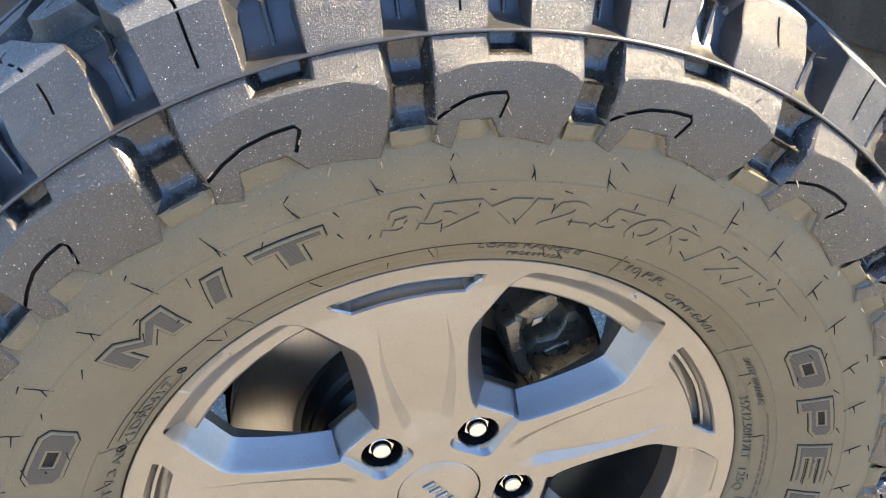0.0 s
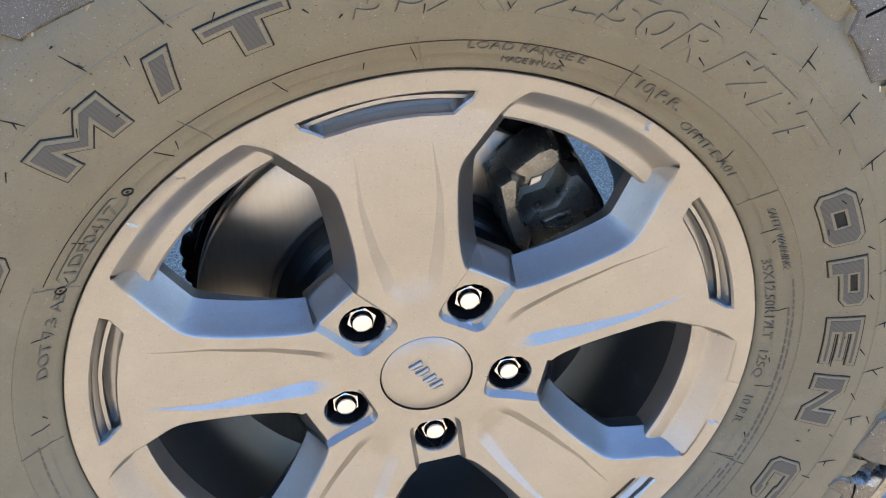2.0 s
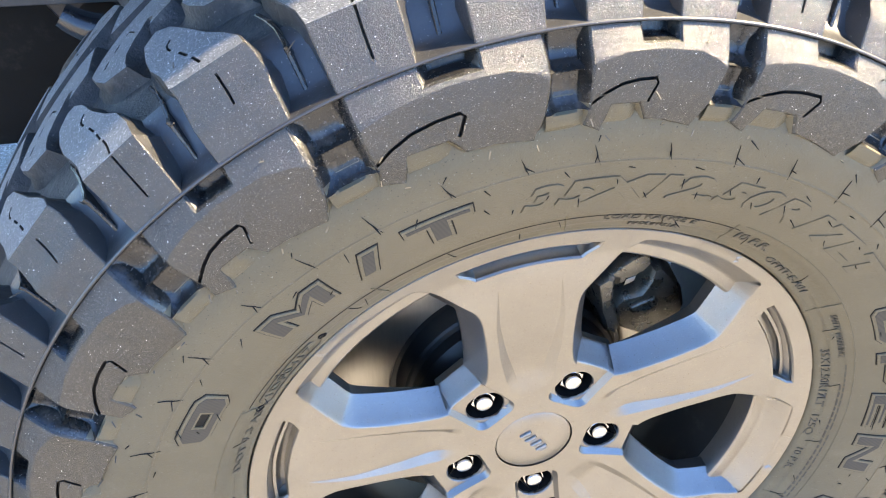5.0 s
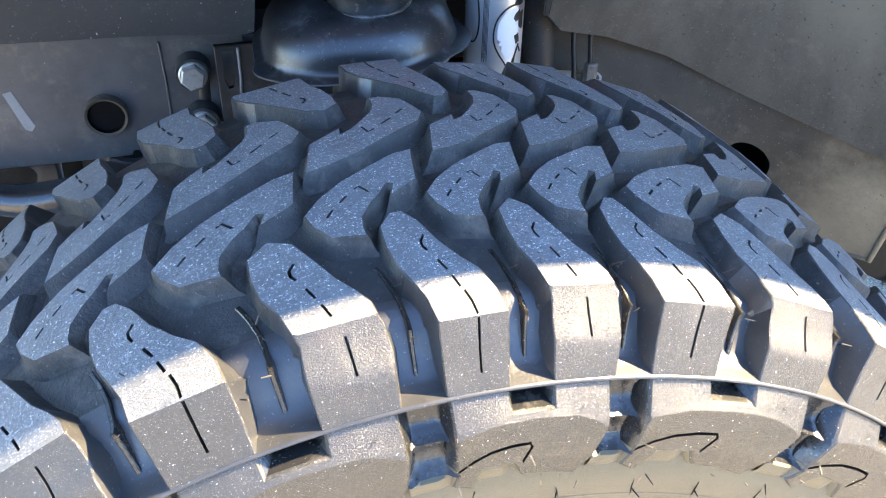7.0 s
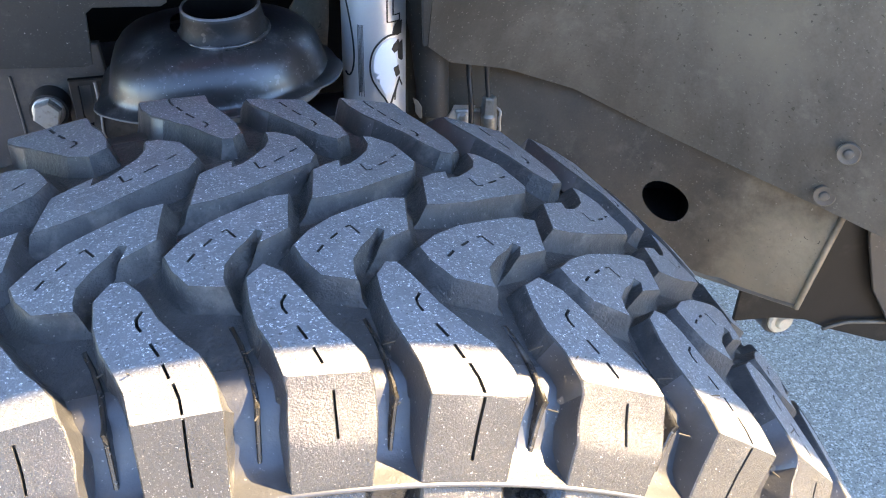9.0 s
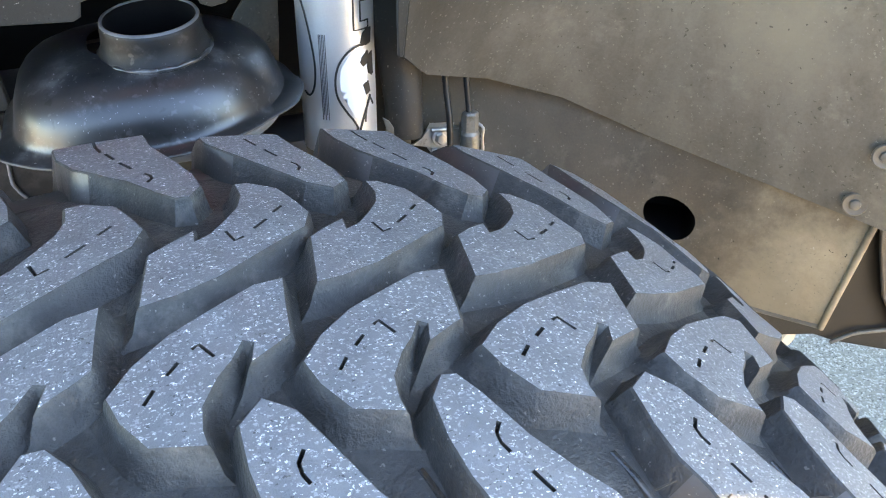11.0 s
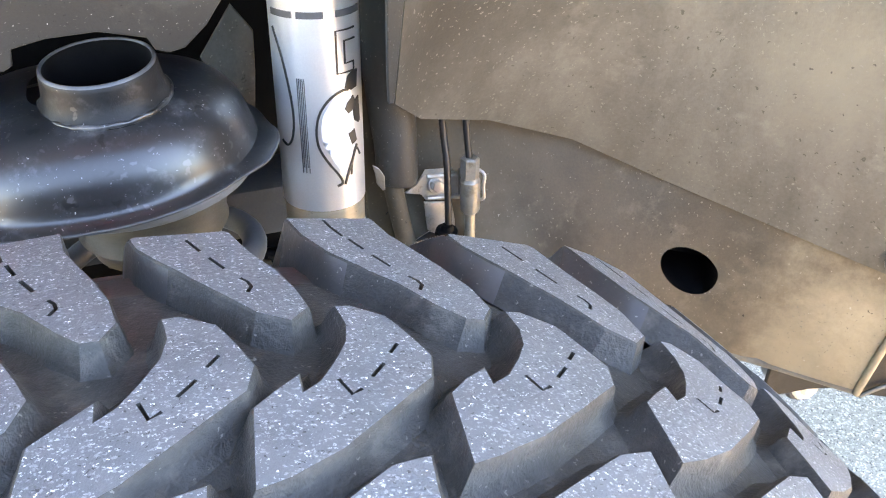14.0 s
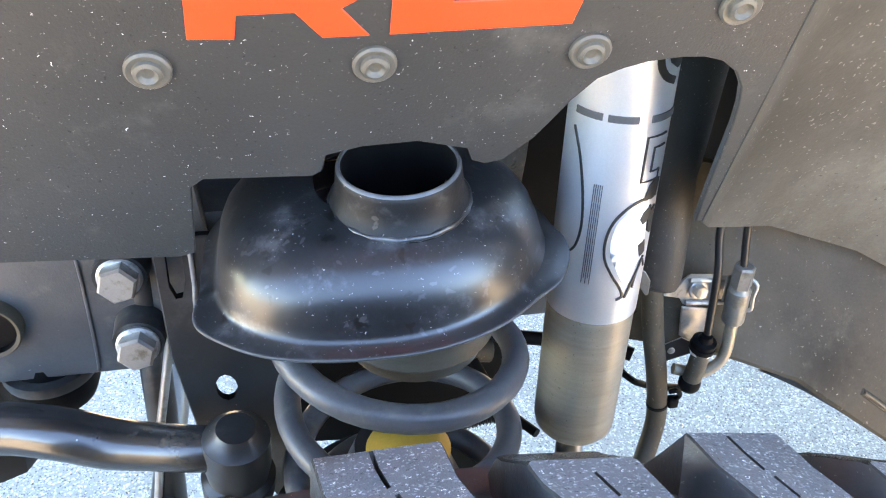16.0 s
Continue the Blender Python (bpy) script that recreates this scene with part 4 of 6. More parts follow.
# unseen fender, hood and cab, added to shade the well and ground
body = thing("vehicle_body", None, "unseen vehicle body added to shade the wheel well and ground", "car body")
LIP_Y = 0.0060
arch = [(-1.30, 1.18), (-1.18, 1.30), (-1.00, 1.36), (-0.70, 1.38), (0.0, 1.38), (0.80, 1.38), (0.92, 1.32), (0.935, 1.03), (0.94, 0.60)]
rows = []
for y, up in ((LIP_Y, 0.0), (LIP_Y - 0.004, 0.022), (LIP_Y + 0.03, 0.05), (0.20, 0.075), (0.42, 0.085)):
    rows.append([(x, y, z + up) for x, z in arch])
piece("fender", sheet("fender", rows, [BOUNCE_GREY], 0.004), body, "unseen fender, grey to bounce light into the well")
piece("hood", box_mesh("hood", (-1.0, 0.40, 1.435), (0.95, 1.60, 1.51), [BODY_PAINT], 0.03), body)
piece("cab", box_mesh("cab", (0.95, 0.16, 0.52), (3.6, 1.75, 1.85), [BODY_PAINT], 0.08), body)
piece("inner_sheet", slab("inner_sheet", [(0.086, 0.790), (0.112, 0.822), (0.126, 0.800), (0.124, 0.770), (0.120, 0.738), (0.104, 0.740)], lambda x, z, h: Vector((x, 0.522 + 0.35 * (x - 0.086) - h, z)), flat, lambda u, v: -0.003, [REAR_LINER, REAR_LINER], bevel=0.0008, draft=0, grid=0.012, step=0.01), body, "dusty sheet behind the liner")
# black sheet added behind the well to keep its gaps dark
piece("dark_backing", box_mesh("dark_backing", (-0.9, 0.70, 0.57), (0.62, 0.74, 1.435), [BLACK], 0.005), body)

# ---------------- wheel well ----------------
def tube_mesh(name, points, radius, mats, sides=16, caps=True, smooth=4, sharp=50, radii=None):
    """A round bar along a smoothed line of points."""
    pts = [Vector(p) for p in points]
    line, rad = [], []
    for i in range(len(pts) - 1):
        p0, p1, p2, p3 = pts[max(i - 1, 0)], pts[i], pts[i + 1], pts[min(i + 2, len(pts) - 1)]
        for q in range(smooth):
            t = q / smooth
            line.append(0.5 * ((2 * p1) + (p2 - p0) * t + (2 * p0 - 5 * p1 + 4 * p2 - p3) * t * t + (3 * p1 - p0 - 3 * p2 + p3) * t ** 3))
            rad.append(radius if not radii else radii[i] + (radii[i + 1] - radii[i]) * t)
    line.append(pts[-1])
    rad.append(radius if not radii else radii[-1])
    verts, faces = [], []
    side = None
    for i, p in enumerate(line):
        t = (line[min(i + 1, len(line) - 1)] - line[max(i - 1, 0)]).normalized()
        if side is None:
            side = t.orthogonal().normalized()
        side = (side - t * side.dot(t)).normalized()
        up = t.cross(side)
        verts += [p + (side * math.cos(2 * math.pi * k / sides) + up * math.sin(2 * math.pi * k / sides)) * rad[i] for k in range(sides)]
    for i in range(len(line) - 1):
        for k in range(sides):
            faces.append((i * sides + k, i * sides + (k + 1) % sides, (i + 1) * sides + (k + 1) % sides, (i + 1) * sides + k))
    if caps:
        faces.append(tuple(reversed(range(sides))))
        faces.append(tuple((len(line) - 1) * sides + k for k in range(sides)))
    return mesh_from(name, verts, faces, mats, sharp=sharp)


def turned(name, profile, foot, axis, mats, sides=48, sharp=35):
    """A turned part: profile of (along, radius) about an axis that starts at foot."""
    axis = Vector(axis).normalized()
    s = axis.orthogonal().normalized()
    u = axis.cross(s)
    verts, faces = [], []
    n = len(profile)
    for k in range(sides):
        a = 2 * math.pi * k / sides
        d = s * math.cos(a) + u * math.sin(a)
        verts += [Vector(foot) + axis * h + d * r for h, r in profile]
    for k in range(sides):
        for i in range(n - 1):
            faces.append((k * n + i, ((k + 1) % sides) * n + i, ((k + 1) % sides) * n + i + 1, k * n + i + 1))
    return mesh_from(name, verts, faces, mats, sharp=sharp)


def hex_bolt(name, place, axis, size, label, parent=None, washer=1.35, mat=None):
    """A flanged hexagon bolt, its head standing out along axis."""
    axis = Vector(axis).normalized()
    s = axis.orthogonal().normalized()
    u = axis.cross(s)
    bm = bmesh.new()
    def ring(h, r, n, turn=0.0):
        return [bm.verts.new(Vector(place) + axis * h + (s * math.cos(2 * math.pi * k / n + turn) + u * math.sin(2 * math.pi * k / n + turn)) * r) for k in range(n)]
    def join(a, b):
        n = len(a)
        for k in range(n):
            bm.faces.new((a[k], a[(k + 1) % n], b[(k + 1) % n], b[k]))
    w = [ring(0, size * washer, 24), ring(size * 0.18, size * washer, 24), ring(size * 0.28, size * washer * 0.9, 24)]
    join(w[0], w[1]), join(w[1], w[2]), bm.faces.new(w[2])
    h = [ring(size * 0.2, size, 6, 0.5), ring(size * 0.95, size, 6, 0.5), ring(size * 1.1, size * 0.86, 6, 0.5)]
    join(h[0], h[1]), join(h[1], h[2]), bm.faces.new(h[2])
    data = bm_mesh(name, bm, [mat or ZINC], 25)
    return piece(name, data, parent, label) if parent else thing(name, data, label, "bolt")


# front liner: a plastic panel that leans back towards its lower edge
def on_liner(x, z, h):
    return Vector((x, 0.384 + 0.35 * (0.905 - z) - h * 0.944, z - h * 0.33))


liner_edge = [(-0.62, 0.800), (-0.300, 0.799), (-0.175, 0.795), (-0.090, 0.788), (-0.082, 0.790), (-0.076, 0.838), (-0.070, 0.843), (-0.020, 0.840), (-0.015, 0.843), (-0.013, 0.853), (0.004, 0.857), (0.030, 0.858),
              (0.054, 0.851), (0.057, 0.843), (0.064, 0.840), (0.073, 0.842), (0.086, 0.855), (0.100, 0.877), (0.110, 0.889), (0.121, 0.894), (0.132, 0.897), (0.146, 0.8985), (0.158, 0.898), (0.168, 0.895),
              (0.177, 0.888), (0.183, 0.879), (0.186, 0.868), (0.188, 0.855), (0.1915, 0.810), (0.1945, 0.780), (0.1985, 0.780), (0.1985, 1.46), (-0.62, 1.46)]
liner = thing("front_wheel_liner", slab("front_wheel_liner", liner_edge, on_liner, flat, lambda u, v: -0.004, [LINER, LINER], bevel=0.0008, draft=0.0, grid=0.03, step=0.02, cap_base=True),
              "dark grey plastic wheel-well liner, dusty and scuffed, with red decal", "wheel liner")


def rivet_mesh():
    return turned("rivet", [(0, 0.0094), (0.0018, 0.0094), (0.0028, 0.0084), (0.0024, 0.0062), (0.0040, 0.0058), (0.0048, 0.0042), (0.0030, 0.0026), (0.0028, 0.0)], (0, 0, 0), (0, -0.944, -0.33), [WORN_RIVET], 28)


rivet_data = rivet_mesh()
for x, z in ((-0.081, 0.908), (0.009, 0.905), (0.102, 0.906), (0.164, 0.925), (-0.171, 0.910)):
    r = piece("rivet", rivet_data, liner, "pale push-in rivet")
    r.location = on_liner(x, z, 0)
red_shapes = [[(-0.064, 0.921), (-0.046, 0.920), (-0.044, 0.931), (-0.030, 0.931), (-0.022, 0.931), (-0.012, 0.919), (0.007, 0.919), (-0.004, 0.932), (0.010, 0.940), (0.012, 0.956), (0.004, 0.966), (-0.060, 0.967)],
              [(0.015, 0.919), (0.091, 0.920), (0.094, 0.933), (0.040, 0.933), (0.040, 0.938), (0.080, 0.938), (0.080, 0.949), (0.040, 0.949), (0.040, 0.954), (0.094, 0.954), (0.094, 0.967), (0.017, 0.967)]]
for pts in red_shapes:
    piece("decal_shape", slab("decal_shape", pts, on_liner, lambda u, v: 0.0008, lambda u, v: -0.001, [RED, RED], bevel=0.0003, draft=0.0, grid=0.02), liner, "plain red decal shape")

# rear liner and the frame under it
CREASE = [(0.1988, 0.4275, 0.7800), (0.232, 0.475, 0.742), (0.300, 0.508, 0.715), (0.378, 0.510, 0.684), (0.453, 0.474, 0.649), (0.520, 0.405, 0.6295), (0.580, 0.325, 0.617), (0.660, 0.210, 0.600)]
UPPER = [(0.1988, 0.2770, 1.21), (0.235, 0.300, 1.21), (0.300, 0.320, 1.21), (0.378, 0.315, 1.21), (0.460, 0.280, 1.21), (0.550, 0.210, 1.21), (0.640, 0.100, 1.21), (0.715, 0.040, 1.21)]
rows = []
for k in range(10):
    t = min(k / 8, 1)
    bulge = 0.018 * math.sin(math.pi * min(t, 1))
    rows.append([(a[0] + (b[0] - a[0]) * t, a[1] + (b[1] - a[1]) * t - (bulge if i > 1 else 0), a[2] + (b[2] - a[2]) * t + (0.25 if k == 9 else 0)) for i, (a, b) in enumerate(zip(CREASE, UPPER))])
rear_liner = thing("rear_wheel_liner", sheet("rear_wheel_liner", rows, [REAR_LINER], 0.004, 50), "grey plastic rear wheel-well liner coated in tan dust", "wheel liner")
for p in ((0.571, 0.307, 0.691), (0.575, 0.325, 0.634)):
    piece("liner_rivet", turned("liner_rivet", [(0, 0.0110), (0.002, 0.0110), (0.003, 0.0098), (0.0022, 0.0075), (0.0022, 0.0050), (0.0042, 0.0044), (0.0048, 0.0030), (0.0048, 0.0)], p, (-0.6, -0.75, 0.1), [WORN_RIVET], 28), rear_liner, "dusty push-in rivet")

LOW = [(0.200, 0.520, 0.614), (0.250, 0.508, 0.607), (0.285, 0.492, 0.605), (0.334, 0.470, 0.594), (0.390, 0.455, 0.553), (0.472, 0.440, 0.492), (0.535, 0.398, 0.478), (0.590, 0.330, 0.484)]
HIGH = [(0.200, 0.570, 0.765), (0.250, 0.568, 0.745), (0.300, 0.562, 0.735), (0.378, 0.545, 0.710), (0.453, 0.500, 0.676), (0.520, 0.425, 0.660), (0.560, 0.370, 0.652), (0.604, 0.316, 0.640)]


def on_frame(u, v, h):
    """u along the frame (0 to 0.42), v up it (0 to 0.16)."""
    f = min(max(u / 0.42 * 7, 0), 6.999)
    i = int(f)
    t = f - i
    lo = Vector(LOW[i]).lerp(Vector(LOW[i + 1]), t)
    hi = Vector(HIGH[i]).lerp(Vector(HIGH[i + 1]), t)
    side = (Vector(LOW[i + 1]) - Vector(LOW[i])).normalized()
    n = side.cross((hi - lo).normalized()).normalized()
    return lo.lerp(hi, v / 0.16) + n * h


# the hole is a blind recess, lined black for the shade inside
hole = [(0.286 + 0.0184 * math.cos(2 * math.pi * k / 28), 0.0635 + 0.0200 * math.sin(2 * math.pi * k / 28)) for k in range(28)]
slot = slit([(0.2276, 0.0254), (0.245, 0.0245), (0.265, 0.0238), (0.2818, 0.0233)], 0.0075)
bead_line = [on_frame(0.2300 + 0.0498 * q / 6, 0.0252 - 0.0018 * q / 6 + 0.0008 * (q % 2), 0.0012) for q in range(7)]
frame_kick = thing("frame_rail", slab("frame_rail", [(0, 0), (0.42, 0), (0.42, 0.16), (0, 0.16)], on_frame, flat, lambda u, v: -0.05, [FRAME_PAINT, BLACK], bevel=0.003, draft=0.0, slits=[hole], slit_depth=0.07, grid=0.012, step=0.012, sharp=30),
                   "black steel frame rail filmed with tan dust, round hole through it", "frame rail")
piece("weld_bead", slab("weld_bead", slot, on_frame, lambda u, v: 0.0008, lambda u, v: -0.002, [FRAME_PAINT, FRAME_PAINT], bevel=0.0012, draft=0.001, grid=0.01), frame_kick)
piece("weld_bead", tube_mesh("weld_bead", [tuple(p) for p in bead_line], 0.0017, [CONE], 8, smooth=2), frame_kick, "uneven brownish weld bead")

edge = [on_frame(0.4195, v, 0.001) for v in (0.0, 0.03, 0.06, 0.09, 0.12, 0.15)]
piece("folded_edge", tube_mesh("folded_edge", [tuple(p) for p in edge], 0.0032, [FRAME_PAINT], 10, smooth=2), frame_kick, "tan folded end edge")

low_edge = [on_frame(0.42 * q / 8, 0.001, -0.003) for q in range(5, 9)]
piece("bottom_flange", tube_mesh("bottom_flange", [tuple(p) for p in low_edge], 0.0042, [REAR_LINER], 10, smooth=2), frame_kick, "pale dusty bottom flange")

# plastic splash panel beyond the end of the frame
splash = thing("splash_panel", slab("splash_panel", [(0.600, 0.372), (0.660, 0.366), (0.710, 0.353), (0.750, 0.330), (0.845, 0.288), (0.960, 0.270), (0.960, 0.720), (0.600, 0.720)], lambda x, z, h: Vector((x, 0.440 - h, z)), flat, lambda u, v: -0.004, [SHADE_BLACK, SHADE_BLACK], bevel=0.001, draft=0, grid=0.03, step=0.02, cap_base=True), "plastic splash panel behind the wheel, blackened for its shade", "splash panel")
piece("lower_lip", tube_mesh("lower_lip", [(0.735, 0.434, 0.338), (0.765, 0.434, 0.343), (0.798, 0.434, 0.338), (0.90, 0.434, 0.318)], 0.0028, [REAR_LINER], 8, smooth=2), splash, "pale folded lower edge")
piece("side_panel", slab("side_panel", [(0.735, 0.535), (0.752, 0.480), (0.785, 0.400), (0.835, 0.330), (0.955, 0.300), (0.955, 0.700), (0.735, 0.700)], lambda x, z, h: Vector((x, 0.425 - h, z)), flat, lambda u, v: -0.004, [LINER, LINER], bevel=0.001, draft=0, grid=0.03, step=0.02, cap_base=True), splash, "dark grey side panel")

# the straight rail behind the spring, with bracket, bolts and tube
rail = thing("frame_side_rail", box_mesh("frame_side_rail", (-1.0, 0.556, 0.608), (0.085, 0.63, 0.735), [RAIL_PAINT], 0.012), "black boxed frame rail behind the coil spring", "frame rail")
piece("rail_end", box_mesh("rail_end", (0.075, 0.562, 0.606), (0.215, 0.625, 0.655), [RAIL_PAINT], 0.008), rail, "lower end of the rail")
piece("bracket_plate", slab("bracket_plate", [(-0.62, 0.610), (-0.33, 0.606), (-0.13, 0.606), (-0.096, 0.618), (-0.090, 0.690), (-0.094, 0.760), (-0.62, 0.780)], lambda x, z, h: Vector((x, 0.550 - h, z)), flat,
                            lambda u, v: -0.008, [RAIL_PAINT, RAIL_PAINT], bevel=0.0015, draft=0.0, grid=0.03, step=0.02), rail)
piece("bracket_plate", slab("bracket_plate", [(-0.124, 0.738), (-0.126, 0.640), (-0.118, 0.565), (-0.085, 0.520), (-0.062, 0.470), (-0.050, 0.470), (-0.046, 0.660), (-0.060, 0.738)], lambda x, z, h: Vector((x, 0.520 - h, z)), flat,
                            lambda u, v: -0.006, [DARK_METAL, BLACK], bevel=0.0012, draft=0.0, slits=[[(-0.092 + 0.0078 * math.cos(k * math.pi / 6), 0.606 + 0.0125 * math.sin(k * math.pi / 6)) for k in range(12)], [(-0.116, 0.732), (-0.1175, 0.700), (-0.1145, 0.690), (-0.110, 0.691), (-0.1065, 0.703), (-0.105, 0.732)]], slit_depth=0.006, grid=0.02, step=0.012, through=True), rail)
piece("seam_bead", tube_mesh("seam_bead", [(-0.100, 0.519, 0.735), (-0.101, 0.519, 0.700), (-0.103, 0.519, 0.678), (-0.096, 0.519, 0.664)], 0.0016, [SEAT_RING], 8, smooth=2), rail, "pale bead along the bracket edge")
piece("seam_bead", tube_mesh("seam_bead", [(-0.179, 0.5495, 0.735), (-0.179, 0.5495, 0.690), (-0.182, 0.5495, 0.627), (-0.184, 0.5495, 0.610)], 0.0014, [RAIL_PAINT], 8, smooth=2), rail)
for p in ((-0.1490, 0.5310, 0.7045), (-0.1470, 0.5280, 0.648)):
    piece("bolt_collar", turned("bolt_collar", [(0, 0.0185), (0.022, 0.0175), (0.022, 0.0)], (p[0], 0.552, p[2]), (0, -1, 0), [DARK_METAL], 24), rail)
    hex_bolt("frame_bolt", p, (0.0, -1, 0.12), 0.0135, "zinc hexagon bolt", rail, 1.1)
tube = turned("tube_end", [(-0.02, 0.0225), (0.030, 0.0225), (0.0315, 0.0215), (0.0300, 0.0190)], (-0.2455, 0.5700, 0.661), (0, -1, 0), [FRAME_PAINT], 40)
piece("tube_end", tube, rail, "open steel tube end")
# a shallow black disc stands for the shade down the tube
piece("tube_bore", turned("tube_bore", [(0.0300, 0.0190), (0.0245, 0.0186), (0.0240, 0.0)], (-0.2455, 0.5700, 0.661), (0, -1, 0), [BLACK], 40), rail, "black disc for the shade inside the tube")
piece("paint_mark", slab("paint_mark", [(-0.341, 0.694), (-0.332, 0.696), (-0.319, 0.654), (-0.324, 0.648), (-0.330, 0.651)], lambda x, z, h: Vector((x, 0.550 - h, z)), lambda u, v: 0.0006, flat, [SEAT_RING, SEAT_RING], bevel=0.0003, draft=0), rail, "worn white paint mark")

# upper spring seat with its neck
seat = thing("spring_seat", None, "black pressed-steel spring seat with an open round neck", "spring seat")
SX, SY = 0.018, 0.458


def seat_point(r, a, z):
    c, q = math.cos(a), math.sin(a)
    power = 2.05 + 1.1 * max(0, -c)
    k = (abs(c) ** power + abs(q) ** power) ** (-1 / power)
    ear = 1 + 0.062 * math.exp(-((a - radians(-21)) / 0.30) ** 4) + 0.05 * math.exp(-((a - radians(-152)) / 0.16) ** 2)
    rr = r * k * (ear if r > 0.097 else 1)
    return Vector((SX + rr * c * (1.03 if c < 0 else 1.0), SY + rr * q * (0.95 if q < 0 else 0.8), z + 0.0045 * (c * r / 0.1) * (1 if r > 0.09 else 0.5)))


cup_rings = [(0.036, 0.8090), (0.050, 0.8082), (0.062, 0.8060), (0.0715, 0.8020), (0.0790, 0.7962), (0.0848, 0.7885), (0.0884, 0.7800), (0.0903, 0.7725), (0.0915, 0.7675), (0.0935, 0.7645), (0.0985, 0.7630), (0.1003, 0.7622), (0.1006, 0.7604), (0.0990, 0.7596), (0.0920, 0.7610), (0.0885, 0.7680), (0.084, 0.785), (0.06, 0.795)]
verts, faces = [], []
for k in range(72):
    a = -math.pi + 2 * math.pi * k / 72
    verts += [seat_point(r, a, z) for r, z in cup_rings]
n = len(cup_rings)
for k in range(72):
    for i in range(n - 1):
        faces.append((k * n + i, k * n + i + 1, ((k + 1) % 72) * n + i + 1, ((k + 1) % 72) * n + i))
faces = [f[::-1] for f in faces]
piece("cup", mesh_from("cup", verts, faces, [CUP_PAINT], sharp=45), seat)
rim_line = [tuple(seat_point(0.1005, radians(-160 + 5 * q), 0.7612)) for q in range(32)]
piece("worn_edge", tube_mesh("worn_edge", rim_line, 0.0011, [RAIL_PAINT], 8, smooth=2), seat, "pale worn flange edge")
neck = [(-0.012, 0.0480), (0.000, 0.0435), (0.0035, 0.0405), (0.0060, 0.0380), (0.0085, 0.0376), (0.0100, 0.0368), (0.0120, 0.0350), (0.020, 0.0336), (0.026, 0.0330), (0.0285, 0.0326), (0.0300, 0.0314), (0.0294, 0.0302)]
piece("neck", turned("neck", neck, (0.0255, 0.434, 0.8005), (-0.03, -0.06, 1.0), [NECK_PAINT], 56), seat, "short open pipe neck with weld")
NECK_AT, NECK_UP = Vector((0.0255, 0.434, 0.8005)), Vector((-0.03, -0.06, 1.0)).normalized()
neck_x = NECK_UP.orthogonal().normalized()
neck_y = NECK_UP.cross(neck_x)
weld = [tuple(NECK_AT + NECK_UP * (0.0078 + 0.0003 * math.sin(1.9 * q)) + (neck_x * math.cos(q * math.pi / 24) + neck_y * math.sin(q * math.pi / 24)) * 0.0366) for q in range(49)]
piece("weld_bead", tube_mesh("weld_bead", weld, 0.0018, [CUP_PAINT], 8, smooth=2, radii=[0.0019 + 0.0003 * math.sin(2.7 * q) for q in range(49)]), seat, "lumpy weld round the neck")
piece("worn_mouth", turned("worn_mouth", [(0.0290, 0.0326), (0.0301, 0.0321), (0.0306, 0.0313), (0.0303, 0.0305), (0.0294, 0.0301)], tuple(NECK_AT), tuple(NECK_UP), [COIL_PAINT], 56), seat, "worn grey mouth edge")
# black lining paints the shade inside the neck
piece("neck_bore", turned("neck_bore", [(0.0294, 0.0302), (0.0, 0.0294), (-0.03, 0.0294), (-0.03, 0.0)], (0.0255, 0.434, 0.8005), (-0.03, -0.06, 1.0), [BLACK], 56), seat, "open bore lined black for its shade")
piece("lower_cone", turned("lower_cone", [(0.0, 0.0), (0.0, 0.064), (-0.006, 0.062), (-0.012, 0.054), (-0.016, 0.0525), (-0.038, 0.0480), (-0.044, 0.0490), (-0.050, 0.0440), (-0.058, 0.042), (-0.058, 0.0)], (0.036, 0.454, 0.752), (0, 0, 1), [CONE], 48), seat, "brownish grey pressed cone under the seat")

# coil spring
coil_pts = []
turns = 3.4
for k in range(int(turns * 20) + 1):
    a = radians(140) + 2 * math.pi * k / 20
    coil_pts.append((0.026 + 0.073 * math.cos(a), 0.452 + 0.073 * math.sin(a), 0.722 - 0.066 * k / 20))
spring = thing("coil_spring", None, "thick dark grey coil spring under its seat", "coil spring")
piece("coil", tube_mesh("coil", coil_pts, 0.0086, [COIL_PAINT], 14, smooth=2), spring)
piece("isolator_ring", turned("isolator_ring", [(0.0, 0.0), (0.0, 0.082), (-0.004, 0.0835), (-0.010, 0.081), (-0.015, 0.074), (-0.016, 0.050), (-0.016, 0.0)], (0.026, 0.454, 0.762), (0.02, 0, 1), [SEAT_RING], 56), spring, "pale grey spring isolator ring")
bump = thing("bump_stop", turned("bump_stop", [(0, 0.0), (0, 0.026), (0.020, 0.030), (0.032, 0.026), (0.045, 0.031), (0.062, 0.027), (0.076, 0.029), (0.084, 0.020), (0.088, 0.009), (0.089, 0.0)], (0.030, 0.445, 0.527), (0, 0, 1), [YELLOW], 32), "yellow-orange foam bump stop inside the spring", "bump stop")
thing("lower_spring_seat", turned("lower_spring_seat", [(0, 0.0), (0, 0.100), (0.012, 0.104), (0.024, 0.098), (0.030, 0.060), (0.110, 0.030), (0.110, 0.0)], (0.024, 0.452, 0.490), (0, 0, 1), [DARK_METAL], 40), "black lower spring seat on the axle", "spring seat")
axle = thing("axle_tube", tube_mesh("axle_tube", [(0.05, 0.20, 0.42), (0.05, 0.6, 0.42), (0.05, 1.5, 0.42)], 0.042, [DARK_METAL], 24, smooth=1), "black solid axle tube", "axle")

